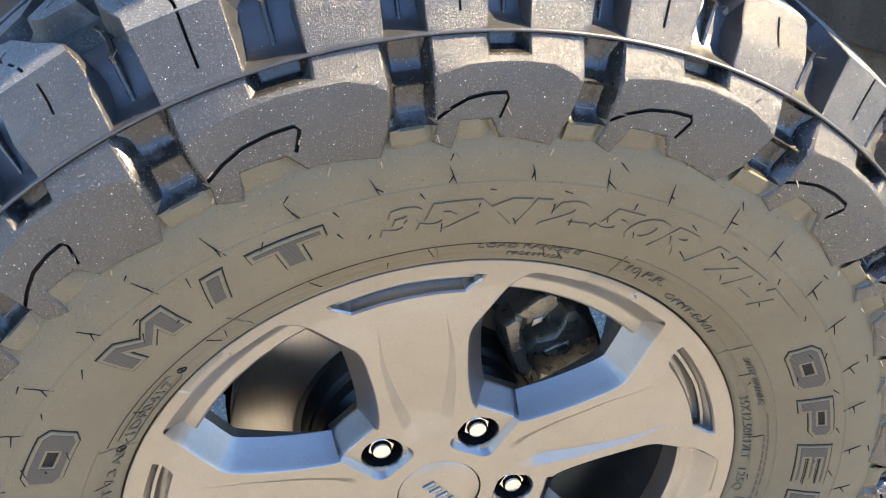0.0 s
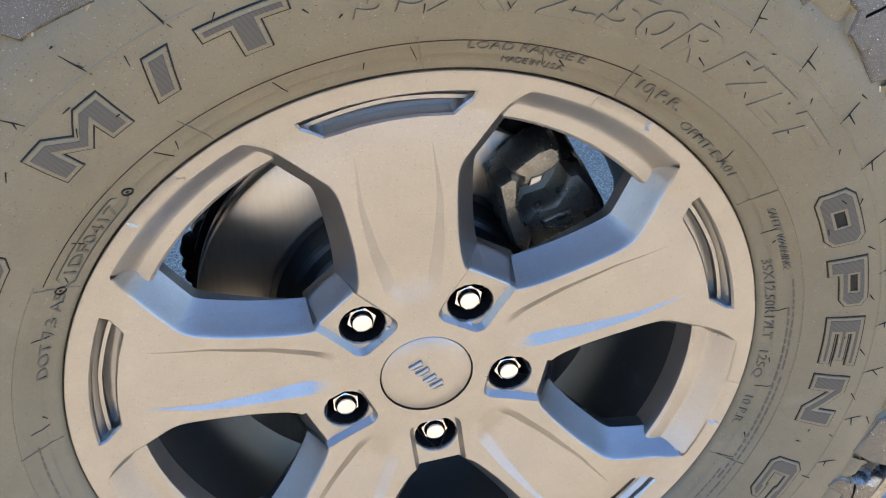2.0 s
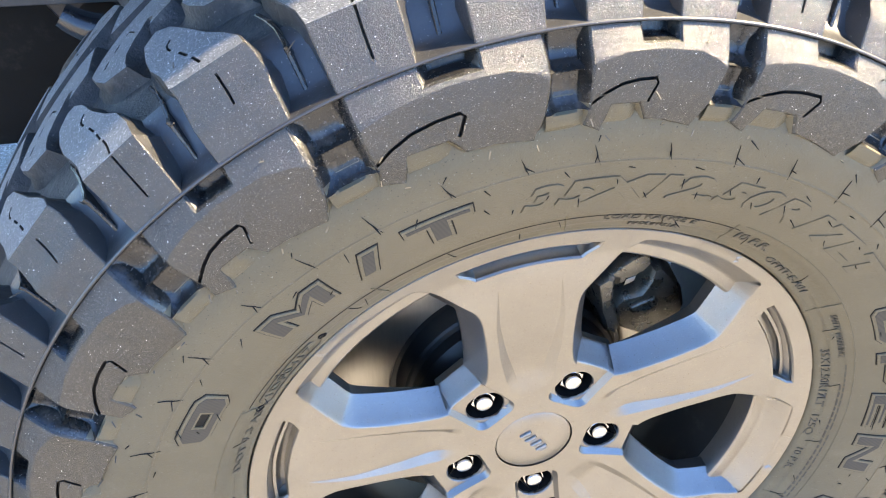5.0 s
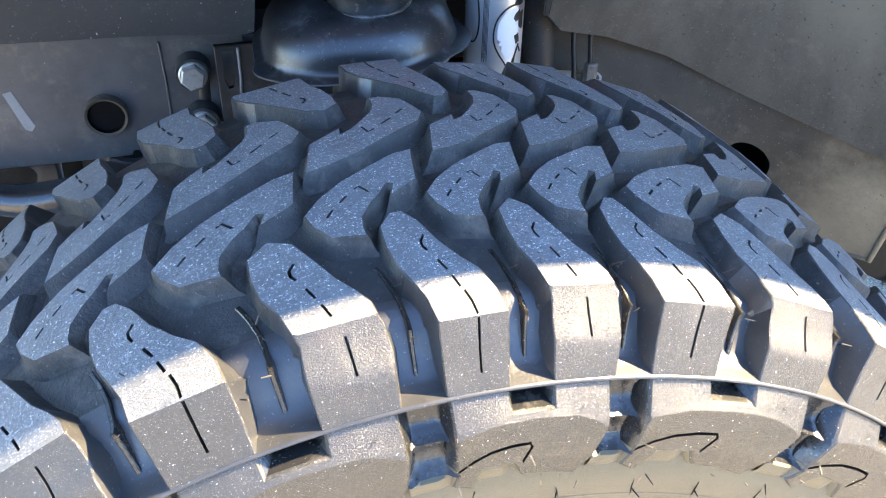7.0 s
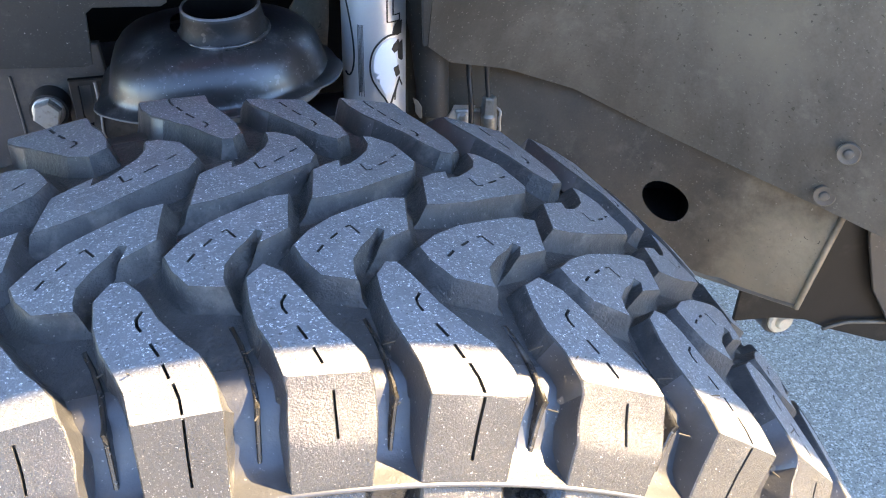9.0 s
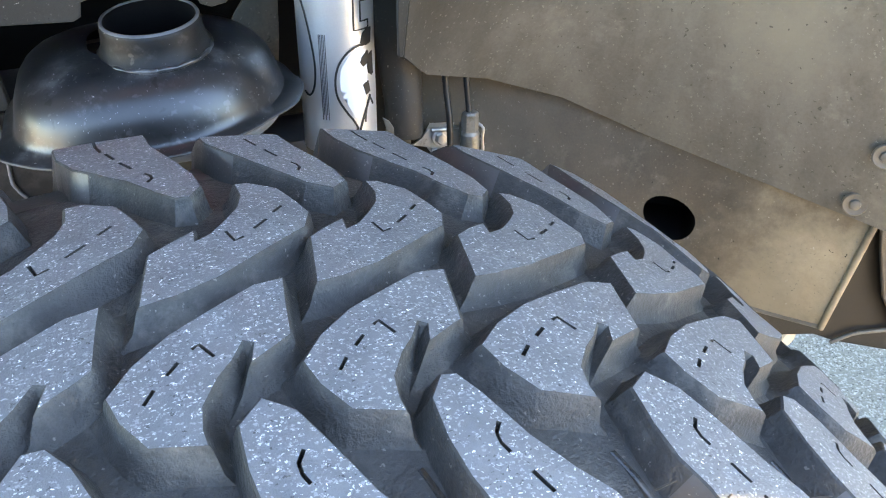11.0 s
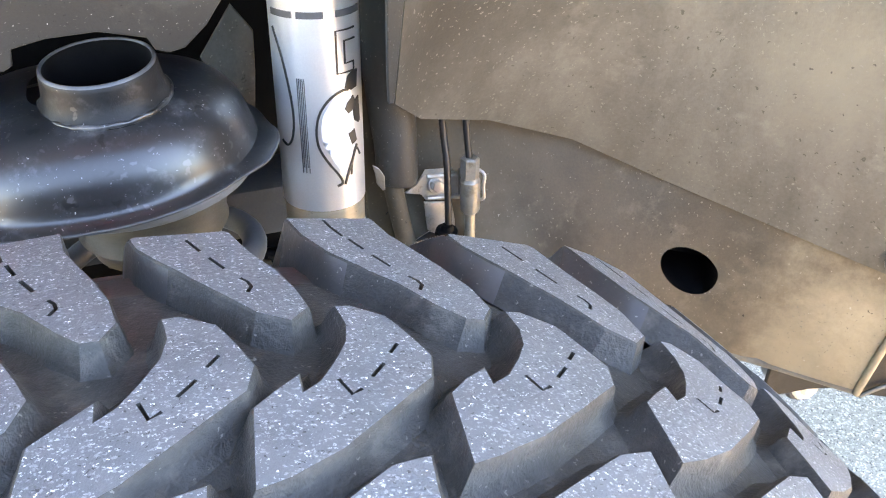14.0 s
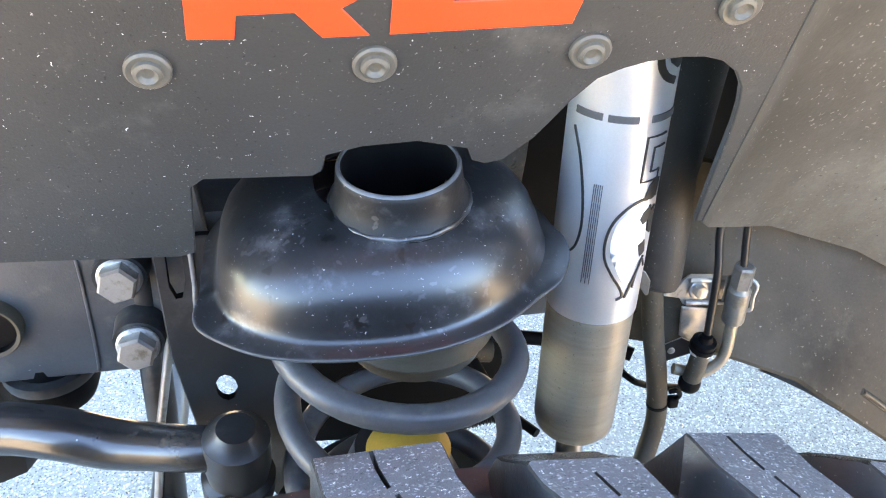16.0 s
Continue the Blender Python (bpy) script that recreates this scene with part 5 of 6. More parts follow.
# plain dark plate added for the dark clutter behind the spring
dark_clutter = thing("clutter_plate", None, "dark plate added behind the coil spring to cover bright ground", "bracket")
piece("plate", slab("plate", [(-0.066, 0.455), (0.096, 0.440), (0.104, 0.470), (0.134, 0.492), (0.146, 0.560), (0.128, 0.612), (-0.020, 0.612), (-0.052, 0.590), (-0.062, 0.540)], lambda x, z, h: Vector((x, 0.600 - h, z)), flat, lambda u, v: -0.010, [BLACK, BLACK], bevel=0.002, draft=0.0, grid=0.02, step=0.02,
      slits=[[(0.012 + 0.012 * math.cos(k * math.pi / 6), 0.556 + 0.010 * math.sin(k * math.pi / 6)) for k in range(12)]], slit_depth=0.01, through=True), dark_clutter)
piece("gusset", tube_mesh("gusset", [(-0.01, 0.585, 0.60), (0.05, 0.580, 0.575), (0.12, 0.585, 0.555)], 0.010, [FRAME_PAINT], 12), dark_clutter, "dusty bar across the plate")

# shock absorber
SHOCK_FOOT, SHOCK_DIR = Vector((0.1520, 0.4615, 0.590)), Vector((0.030, 0.062, 1.0)).normalized()
shock = thing("shock_absorber", None, "polished aluminium shock absorber with tan dusty lower tube", "shock absorber")
piece("body_tube", turned("body_tube", [(0.108, 0.0292), (0.109, 0.0296), (0.40, 0.0296), (0.405, 0.0285), (0.405, 0.0)], SHOCK_FOOT, SHOCK_DIR, [SHOCK_BODY], 64), shock, "polished aluminium body")
piece("lower_tube", turned("lower_tube", [(0.0, 0.0), (0.0, 0.0240), (0.004, 0.0272), (0.010, 0.0284), (0.108, 0.0288)], SHOCK_FOOT, SHOCK_DIR, [SHOCK_LOWER], 64), shock, "dusty tan lower tube")
piece("shaft", turned("shaft", [(-0.16, 0.0), (-0.16, 0.010), (0.002, 0.010)], SHOCK_FOOT, SHOCK_DIR, [STEEL], 24), shock)
side_x = Vector((1, 0, 0)) - SHOCK_DIR * SHOCK_DIR.x
side_x.normalize()
side_y = SHOCK_DIR.cross(side_x)


def on_shock(u, v, h):
    """u: length round the tube from its outer face (to the right), v: along it."""
    a = u / 0.0296 - math.pi / 2
    return SHOCK_FOOT + SHOCK_DIR * v + (side_x * math.cos(a) + side_y * math.sin(a)) * (0.0297 + h)


def print_line(points, width, mat, label="plain printed line", soft=True):
    fine = []
    for i in range(len(points) - 1):
        p0, p1, p2, p3 = [Vector(points[min(max(k, 0), len(points) - 1)]) for k in (i - 1, i, i + 1, i + 2)]
        for t in ((0, 0.25, 0.5, 0.75) if soft else (0,)):
            q = 0.5 * (2 * p1 + (p2 - p0) * t + (2 * p0 - 5 * p1 + 4 * p2 - p3) * t * t + (3 * p1 - p0 - 3 * p2 + p3) * t ** 3)
            fine.append((q.x, q.y))
    pts = slit(fine + [tuple(points[-1])], width)
    piece("print", slab("print", pts, on_shock, lambda u, v: 0.0007, lambda u, v: -0.0003, [mat, mat], bevel=0.00005, draft=0, grid=0.004, step=0.004), shock, label)


def print_patch(points, mat, label="plain printed shape"):
    piece("print", slab("print", points, on_shock, lambda u, v: 0.0007 if mat is PRINT else 0.0003, lambda u, v: -0.0003, [mat, mat], bevel=0.00005, draft=0, grid=0.004, step=0.004), shock, label)


for a0, a1 in ((-0.038, -0.020), (-0.017, 0.000), (0.008, 0.030)):
    print_line([(a0 + (a1 - a0) * q / 5, 0.246) for q in range(6)], 0.0042, COIL_PAINT)
tail = [(0.0155, 0.1950), (0.0095, 0.1950), (0.0015, 0.1910), (-0.0055, 0.1820), (-0.0085, 0.1700), (-0.0075, 0.1570), (-0.0015, 0.1450), (0.0045, 0.1360), (0.0075, 0.1290), (0.0035, 0.1270)]
print_patch([(0.0175, 0.1920), (0.0095, 0.1920), (0.0025, 0.1880), (-0.0035, 0.1800), (-0.0055, 0.1700), (-0.0045, 0.1590), (0.0015, 0.1470), (0.0065, 0.1380), (0.0115, 0.1420), (0.0155, 0.1510), (0.0185, 0.1640)], WHITE_PRINT)
print_line(tail, 0.0016, PRINT)
print_line([(0.0095, 0.1270), (0.0125, 0.1350), (0.0175, 0.1460), (0.0215, 0.1540)], 0.0016, PRINT)
print_patch([(0.0195, 0.2065), (0.0150, 0.2040), (0.0125, 0.1965), (0.0175, 0.1940), (0.0235, 0.1950), (0.0250, 0.2065)], PRINT)
print_patch([(0.0255, 0.1880), (0.0215, 0.1860), (0.0190, 0.1800), (0.0200, 0.1720), (0.0240, 0.1690), (0.0265, 0.1700)], PRINT)
print_line([(0.0250, 0.1450), (0.0205, 0.1520), (0.0165, 0.1430), (0.0150, 0.1330)], 0.0012, PRINT)
print_patch([(0.0130, 0.3060), (0.0105, 0.2960), (0.0110, 0.2860), (0.0150, 0.2770), (0.0220, 0.2730), (0.0270, 0.2740), (0.0270, 0.3080)], PRINT)
print_patch([(0.0135, 0.1860), (0.0195, 0.1900), (0.0225, 0.1820), (0.0145, 0.1780), (0.0115, 0.1820)], PRINT)
print_patch([(0.0135, 0.1640), (0.0195, 0.1660), (0.0215, 0.1570), (0.0165, 0.1550)], PRINT)
print_line([(0.0235, 0.2350), (0.0075, 0.2350), (0.0075, 0.2070), (0.0215, 0.2070), (0.0215, 0.2130), (0.0135, 0.2130), (0.0135, 0.2280), (0.0235, 0.2280)], 0.0012, PRINT, soft=False)
print_line([(0.0115, 0.3000), (0.0075, 0.2900), (0.0075, 0.2780), (0.0125, 0.2700), (0.0215, 0.2660)], 0.0045, PRINT)
print_line([(-0.038, 0.236), (-0.031, 0.220), (-0.026, 0.198), (-0.024, 0.178), (-0.026, 0.163), (-0.031, 0.156), (-0.037, 0.158)], 0.0014, PRINT)
for q in range(5):
    print_line([(-0.0195 + 0.0012 * q, 0.205), (-0.0195 + 0.0012 * q, 0.138 + 0.004 * (q % 2))], 0.0004, COIL_PAINT)

# hose, sleeve and brake lines beside the shock
def upright(y):
    return lambda x, z, h: Vector((x, y - h, z))


def sheet(outline, y, thick, mats, **more):
    return slab("sheet", outline, upright(y), more.pop("top", flat), lambda u, v: -thick, mats, bevel=more.pop("bevel", 0.0005), draft=0, grid=0.008, step=0.006, **more)


hose = thing("brake_hose", None, "dusty dark rubber hose hanging from a black sleeve", "hose")
piece("rubber_hose", tube_mesh("rubber_hose", [(0.216, 0.513, 0.70), (0.2195, 0.508, 0.662), (0.2255, 0.506, 0.626), (0.2340, 0.505, 0.588), (0.2400, 0.504, 0.552), (0.2395, 0.500, 0.536), (0.232, 0.490, 0.520), (0.215, 0.470, 0.506), (0.17, 0.43, 0.48)], 0.0081, [FRAME_PAINT], 16), hose)
piece("sleeve", tube_mesh("sleeve", [(0.216, 0.536, 0.98), (0.219, 0.532, 0.85), (0.222, 0.524, 0.755), (0.2232, 0.515, 0.705), (0.2235, 0.513, 0.676), (0.2230, 0.512, 0.669)], 0.018, [LINER], 28, radii=[0.036, 0.032, 0.0195, 0.0172, 0.0168, 0.0150]), hose, "dusty black protective sleeve")
piece("clip", slab("clip", [(0.1985, 0.6990), (0.2035, 0.6960), (0.2068, 0.6900), (0.2070, 0.6780), (0.2052, 0.6770), (0.2010, 0.6830), (0.2005, 0.6910)], lambda x, z, h: Vector((x, 0.490 + 0.5 * (0.207 - x) - h, z)), flat, lambda u, v: -0.0016, [DULL_ZINC, DULL_ZINC], bevel=0.0004, draft=0), hose, "bent zinc clip")
piece("cable_tie", turned("cable_tie", [(-0.0012, 0.0079), (-0.0012, 0.0088), (0.0012, 0.0088), (0.0012, 0.0079)], (0.2398, 0.5040, 0.5535), (0.12, 0.0, -1), [BLACK], 24), hose, "black cable tie")
tie_head = box_mesh("tie_head", (0.2465, 0.4960, 0.5530), (0.2545, 0.5040, 0.5620), [BLACK], 0.0015)
piece("tie_head", tie_head, hose, "black cable tie head")
piece("tie_tail", tube_mesh("tie_tail", [(0.2505, 0.500, 0.558), (0.2545, 0.498, 0.566), (0.2500, 0.497, 0.5725), (0.2455, 0.499, 0.5700)], 0.0022, [BLACK], 8, smooth=3), hose, "curled black tie end")

line_set = thing("brake_line_bracket", None, "zinc bracket holding steel brake lines and fittings", "brake line")
piece("plate", sheet([(0.2290, 0.6590), (0.2385, 0.6650), (0.2430, 0.6710), (0.2470, 0.6750), (0.2610, 0.6735), (0.2780, 0.6700), (0.2785, 0.6440), (0.2660, 0.6455), (0.2470, 0.6485), (0.2430, 0.6550)], 0.5100, 0.0022, [ZINC, ZINC]), line_set, "pale zinc plate with pressed ribs")
piece("side_ear", slab("side_ear", [(0.2715, 0.6790), (0.2900, 0.6780), (0.2910, 0.6510), (0.2725, 0.6550)], upright(0.5005), flat, lambda u, v: -0.0018, [DULL_ZINC, DULL_ZINC], bevel=0.0004, draft=0, grid=0.01), line_set, "folded zinc ear")
for z0, z1 in ((0.6722, 0.6690), (0.6515, 0.6485)):
    piece("pressed_rib", tube_mesh("pressed_rib", [(0.2475, 0.5088, z0), (0.2620, 0.5085, (z0 + z1) / 2), (0.2780, 0.5088, z1)], 0.0021, [ZINC], 10, smooth=2), line_set)
piece("top_lip", slab("top_lip", [(0.2430, 0.0), (0.2680, 0.0), (0.2672, 0.0095), (0.2440, 0.0095)], lambda x, d, h: Vector((x, 0.5090 - 0.55 * d, 0.6745 - 0.12 * (x - 0.243) + 0.85 * d + h * 0.4)), flat, lambda u, v: -0.002, [ZINC, ZINC], bevel=0.0006, draft=0, grid=0.01), line_set, "bent zinc lip")
hex_bolt("plate_bolt", (0.2555, 0.5085, 0.6630), (0.05, -1, 0.15), 0.0056, "small zinc bolt", line_set, 1.4, ZINC)
piece("tab", sheet([(0.2440, 0.6500), (0.2680, 0.6460), (0.2710, 0.6290), (0.2720, 0.6150), (0.2610, 0.6120), (0.2470, 0.6220), (0.2452, 0.6380)], 0.5055, 0.0018, [ZINC, ZINC]), line_set, "bright zinc tab")
piece("wing", slab("wing", [(0.2475, 0.6225), (0.2555, 0.6190), (0.2560, 0.6085), (0.2400, 0.5975), (0.2340, 0.6115)], lambda x, z, h: Vector((x, 0.4990 + 0.35 * (0.256 - x) - h, z)), flat, lambda u, v: -0.0016, [DARK_METAL, ZINC], bevel=0.0004, draft=0, grid=0.01), line_set, "dark folded bracket wing")
piece("wing_rivet", turned("wing_rivet", [(0.0, 0.0), (0.0, 0.0030), (0.0010, 0.0028), (0.0016, 0.0016), (0.0016, 0.0)], (0.2418, 0.5038, 0.6095), (0.0, -1, 0), [ZINC], 16), line_set, "small bright rivet")
piece("grommet", turned("grommet", [(-0.0050, 0.0), (-0.0050, 0.0072), (-0.0035, 0.0096), (0.0005, 0.0098), (0.0012, 0.0080), (0.0022, 0.0094), (0.0048, 0.0090), (0.0062, 0.0058), (0.0105, 0.0040), (0.0105, 0.0)], (0.2573, 0.4880, 0.6265), (0.05, -0.15, 1), [BLACK], 28), line_set, "black rubber grommet")
piece("collar", turned("collar", [(-0.0065, 0.0), (-0.0065, 0.0078), (-0.0045, 0.0088), (-0.0030, 0.0078), (-0.0030, 0.0)], (0.2573, 0.4880, 0.6250), (0.05, -0.15, 1), [ZINC], 24), line_set, "bright crimped collar")
piece("wire", tube_mesh("wire", [(0.2570, 0.509, 0.80), (0.2590, 0.505, 0.722), (0.2600, 0.496, 0.687), (0.2590, 0.4880, 0.633)], 0.0029, [HAT], 10), line_set, "black line sheath")
piece("wire", tube_mesh("wire", [(0.2745, 0.510, 0.80), (0.2770, 0.5000, 0.721), (0.2782, 0.4940, 0.690)], 0.0028, [HAT], 10), line_set, "black line sheath")
piece("fitting_nut", turned("fitting_nut", [(0, 0.0), (0, 0.0068), (0.001, 0.0078), (0.0170, 0.0078), (0.0185, 0.0064), (0.0185, 0.0)], (0.2790, 0.494, 0.6740), (0, 0, 1), [DULL_ZINC], 6, 20), line_set, "hexagonal line fitting")
piece("fitting_body", turned("fitting_body", [(-0.001, 0.0), (-0.001, 0.0064), (0.0005, 0.0078), (0.002, 0.0083), (0.029, 0.0083), (0.0305, 0.0072), (0.0335, 0.0066), (0.0335, 0.0)], (0.2800, 0.494, 0.6420), (-0.02, 0, 1), [DULL_ZINC], 28), line_set, "satin zinc sleeve")
piece("retaining_clip", tube_mesh("retaining_clip", [(0.2870, 0.496, 0.6790), (0.2912, 0.492, 0.6750), (0.2905, 0.492, 0.6640), (0.2915, 0.492, 0.6530), (0.2880, 0.495, 0.6500)], 0.0014, [ZINC], 8, smooth=3), line_set, "bent wire clip")
piece("steel_line", tube_mesh("steel_line", [(0.2800, 0.494, 0.650), (0.2796, 0.492, 0.630), (0.2788, 0.490, 0.617), (0.2748, 0.489, 0.606), (0.2665, 0.489, 0.599), (0.2580, 0.490, 0.5965), (0.2410, 0.494, 0.600)], 0.0045, [SHOCK_LOWER], 14), line_set, "curved dusty steel line")
piece("lower_line", tube_mesh("lower_line", [(0.2570, 0.4875, 0.6230), (0.2545, 0.4850, 0.608), (0.2515, 0.4840, 0.593)], 0.0070, [FRAME_PAINT], 14), line_set)
piece("end_collar", turned("end_collar", [(-0.004, 0.0), (-0.004, 0.0070), (-0.001, 0.0084), (0.003, 0.0084), (0.005, 0.0072), (0.005, 0.0)], (0.2512, 0.4840, 0.5920), (0.08, 0.0, 1), [BLACK], 24), line_set, "black end collar")
for points, thick in (([(0.09, 0.60, 0.572), (0.150, 0.590, 0.562), (0.216, 0.580, 0.555), (0.242, 0.565, 0.551)], 0.0062), ([(0.12, 0.590, 0.566), (0.170, 0.588, 0.555), (0.216, 0.580, 0.545), (0.242, 0.550, 0.533), (0.254, 0.500, 0.572)], 0.0030), ([(0.10, 0.56, 0.57), (0.12, 0.53, 0.543), (0.14, 0.50, 0.54)], 0.004)):
    thing("cable", tube_mesh("cable", points, thick, [BLACK], 10), "black cable behind the shock absorber", "cable")
ribbed = [(0.088 + 0.050 * q / 60, 0.592 - 0.006 * q / 60, 0.456 + 0.016 * q / 60 + 0.004 * math.sin(math.pi * q / 60)) for q in range(61)]
thing("ribbed_conduit", tube_mesh("ribbed_conduit", ribbed, 0.006, [HAT], 14, smooth=1, radii=[0.0062 if q % 4 < 2 else 0.0048 for q in range(61)]), "black ribbed plastic conduit behind the coil spring", "conduit")

# steering and sway-bar parts low behind the wheel
arm = thing("track_bar", None, "black tubular track bar with welded end bushing", "track bar")
piece("bar", tube_mesh("bar", [(-0.395, 0.516, 0.608), (-0.372, 0.514, 0.594), (-0.340, 0.512, 0.587), (-0.290, 0.510, 0.591), (-0.246, 0.508, 0.602), (-0.206, 0.496, 0.604), (-0.170, 0.488, 0.596), (-0.140, 0.478, 0.598), (-0.112, 0.468, 0.602), (-0.084, 0.462, 0.604)], 0.0185, [BAR_PAINT], 20, radii=[0.014, 0.017, 0.0185, 0.0185, 0.0185, 0.0185, 0.0180, 0.0165, 0.0160, 0.0150]), arm)
lug_line = [(-0.436, 0.625), (-0.420, 0.604), (-0.408, 0.584), (-0.396, 0.568), (-0.376, 0.557), (-0.350, 0.553), (-0.326, 0.557), (-0.314, 0.572), (-0.312, 0.595), (-0.318, 0.625)]
lug_hole = [(-0.362 + 0.026 * math.cos(k * math.pi / 8), 0.588 + 0.018 * math.sin(k * math.pi / 8)) for k in range(16)]
piece("mounting_lug", slab("mounting_lug", lug_line, lambda x, z, h: Vector((x, 0.562 - h, z)), flat, lambda u, v: -0.012, [DARK_METAL, DARK_METAL], bevel=0.003, draft=0.001, slits=[lug_hole], slit_depth=0.012, through=True, grid=0.012), arm, "black hanging bracket with a round opening")
piece("bushing", turned("bushing", [(-0.075, 0.0), (-0.075, 0.017), (-0.046, 0.018), (-0.044, 0.025), (-0.030, 0.0255), (-0.026, 0.021), (-0.012, 0.023), (0.012, 0.0225), (0.016, 0.017), (0.022, 0.013), (0.022, 0.0)], (-0.084, 0.462, 0.604), (0.08, -0.12, 1), [DARK_METAL], 32), arm, "black tapered end bushing")
link = thing("sway_bar_link", tube_mesh("sway_bar_link", [(-0.140, 0.560, 0.70), (-0.150, 0.560, 0.55), (-0.165, 0.560, 0.35)], 0.012, [DARK_METAL], 16, smooth=1), "dark upright sway-bar link", "sway bar link")
thing("steel_strap", tube_mesh("steel_strap", [(-0.128, 0.548, 0.640), (-0.150, 0.548, 0.55), (-0.178, 0.548, 0.40)], 0.0035, [ZINC], 8, smooth=1), "bright thin steel strap", "strap")
mount = thing("rail_bushing", None, "black rubber bushing under the frame rail", "bushing")
for nm, prof in (("rubber_cushion", [(-0.03, 0.0), (-0.03, 0.028), (-0.018, 0.033), (-0.006, 0.031), (-0.006, 0.0)]), ("steel_washer", [(-0.006, 0.0), (-0.006, 0.034), (-0.002, 0.035), (0.003, 0.034), (0.003, 0.0)]), ("upper_sleeve", [(0.003, 0.0), (0.003, 0.026), (0.026, 0.024), (0.03, 0.020), (0.03, 0.0)])):
    piece(nm, turned(nm, prof, (-0.225, 0.575, 0.600), (0, 0, 1), [BLACK if nm != "steel_washer" else DARK_METAL], 28), mount)
# plain dark boxes added to fill the dark space under the rail
cross = thing("dark_mass", None, "plain dark boxes filling the black space under the rail", "cross member")
piece("lower_block", box_mesh("lower_block", (-0.95, 0.66, 0.36), (-0.30, 0.90, 0.60), [SHADE_BLACK], 0.04), cross)
piece("upper_block", box_mesh("upper_block", (-0.95, 0.64, 0.603), (-0.30, 0.90, 0.66), [BLACK], 0.012), cross)

# control arm end far behind the wheel
control = thing("control_arm", None, "dark control arm with a pale dusty bolt at its bushing", "control arm")
piece("arm", tube_mesh("arm", [(0.716, 0.52, 0.313), (0.90, 0.56, 0.318), (1.30, 0.62, 0.33)], 0.022, [DARK_METAL], 20, smooth=2), control)
piece("hanger", tube_mesh("hanger", [(1.25, 0.61, 0.329), (1.25, 0.60, 0.45), (1.25, 0.60, 0.56)], 0.02, [DARK_METAL], 12, smooth=1), control)
piece("bushing", turned("bushing", [(-0.05, 0.0), (-0.05, 0.024), (-0.004, 0.025), (0.0, 0.022), (0.0, 0.0)], (0.714, 0.490, 0.312), (0, -1, 0.1), [DARK_METAL], 32), control, "dark bushing sleeve")
piece("bolt_head", turned("bolt_head", [(0, 0.0), (0, 0.019), (0.003, 0.0195), (0.006, 0.017), (0.0062, 0.011), (0.010, 0.010), (0.012, 0.008), (0.012, 0.0)], (0.714, 0.490, 0.312), (0, -1, 0.1), [DUSTY_BOLT], 28), control, "pale dusty bolt head")

# brake behind the spokes
brake = thing("disc_brake", None, "machined brake disc with a cast caliper", "brake")
brake.location = (0, 0, HUB_Z)
piece("disc", lathe("disc", [(0.073, 0.108), (0.0712, 0.1095), (0.0705, 0.111), (0.0705, 0.1585), (0.0718, 0.1605), (0.0805, 0.1605), (0.081, 0.159), (0.081, 0.118), (0.090, 0.118), (0.090, 0.159), (0.0905, 0.1605), (0.0985, 0.1605), (0.099, 0.159), (0.099, 0.09)], [DISC], 160), brake, "machined steel disc")
piece("disc_hat", lathe("disc_hat", [(0.078, 0.1090), (0.074, 0.1075), (0.0735, 0.1030), (0.070, 0.1010), (0.058, 0.0985), (0.056, 0.0965), (0.0545, 0.0930), (0.046, 0.0900), (0.042, 0.086), (0.038, 0.080), (0.036, 0.03), (0.034, 0.0)], [HAT], 96, sharp=20), brake, "dark disc hat")
piece("hub_block", lathe("hub_block", [(0.10, 0.0), (0.10, 0.05), (0.20, 0.06), (0.20, 0.0)], [DARK_METAL], 32), brake)


def ring_place(y0):
    def place(u, v, h):
        return Vector((u, y0 - h, v - HUB_Z))
    return place


def dome(cx, cz, rx, rz, high):
    return lambda u, v: high * max(0.0, 1 - ((u - cx) / rx) ** 2 - ((v - cz) / rz) ** 2)


caliper = piece("caliper", slab("caliper", [(0.080, 0.500), (0.088, 0.478), (0.116, 0.462), (0.146, 0.468), (0.150, 0.492), (0.143, 0.513), (0.134, 0.528), (0.122, 0.541), (0.112, 0.539), (0.109, 0.527), (0.103, 0.517), (0.088, 0.513)], ring_place(0.054), dome(0.118, 0.500, 0.040, 0.042, 0.007), lambda u, v: -0.05, [CAST, CAST], bevel=0.004, draft=0.003, grid=0.005, step=0.005), brake, "bronze-grey cast caliper")
piece("caliper_housing", slab("caliper_housing", [(0.060, 0.560), (0.070, 0.576), (0.090, 0.580), (0.108, 0.570), (0.122, 0.548), (0.140, 0.520), (0.150, 0.480), (0.130, 0.450), (0.085, 0.470), (0.066, 0.520)], ring_place(0.078), flat, lambda u, v: -0.05, [BLACK, BLACK], bevel=0.006, draft=0.003, grid=0.01), brake, "black piston housing")
piece("caliper_bracket", slab("caliper_bracket", [(0.066, 0.552), (0.074, 0.560), (0.083, 0.567), (0.093, 0.570), (0.100, 0.566), (0.102, 0.557), (0.096, 0.551), (0.091, 0.549), (0.089, 0.543), (0.079, 0.540), (0.074, 0.537), (0.0735, 0.546), (0.069, 0.548)], ring_place(0.038), dome(0.085, 0.556, 0.02, 0.02, 0.003), lambda u, v: -0.030, [CAST, CAST], bevel=0.0025, draft=0.002, grid=0.006, step=0.004), brake, "grey cast caliper bracket")
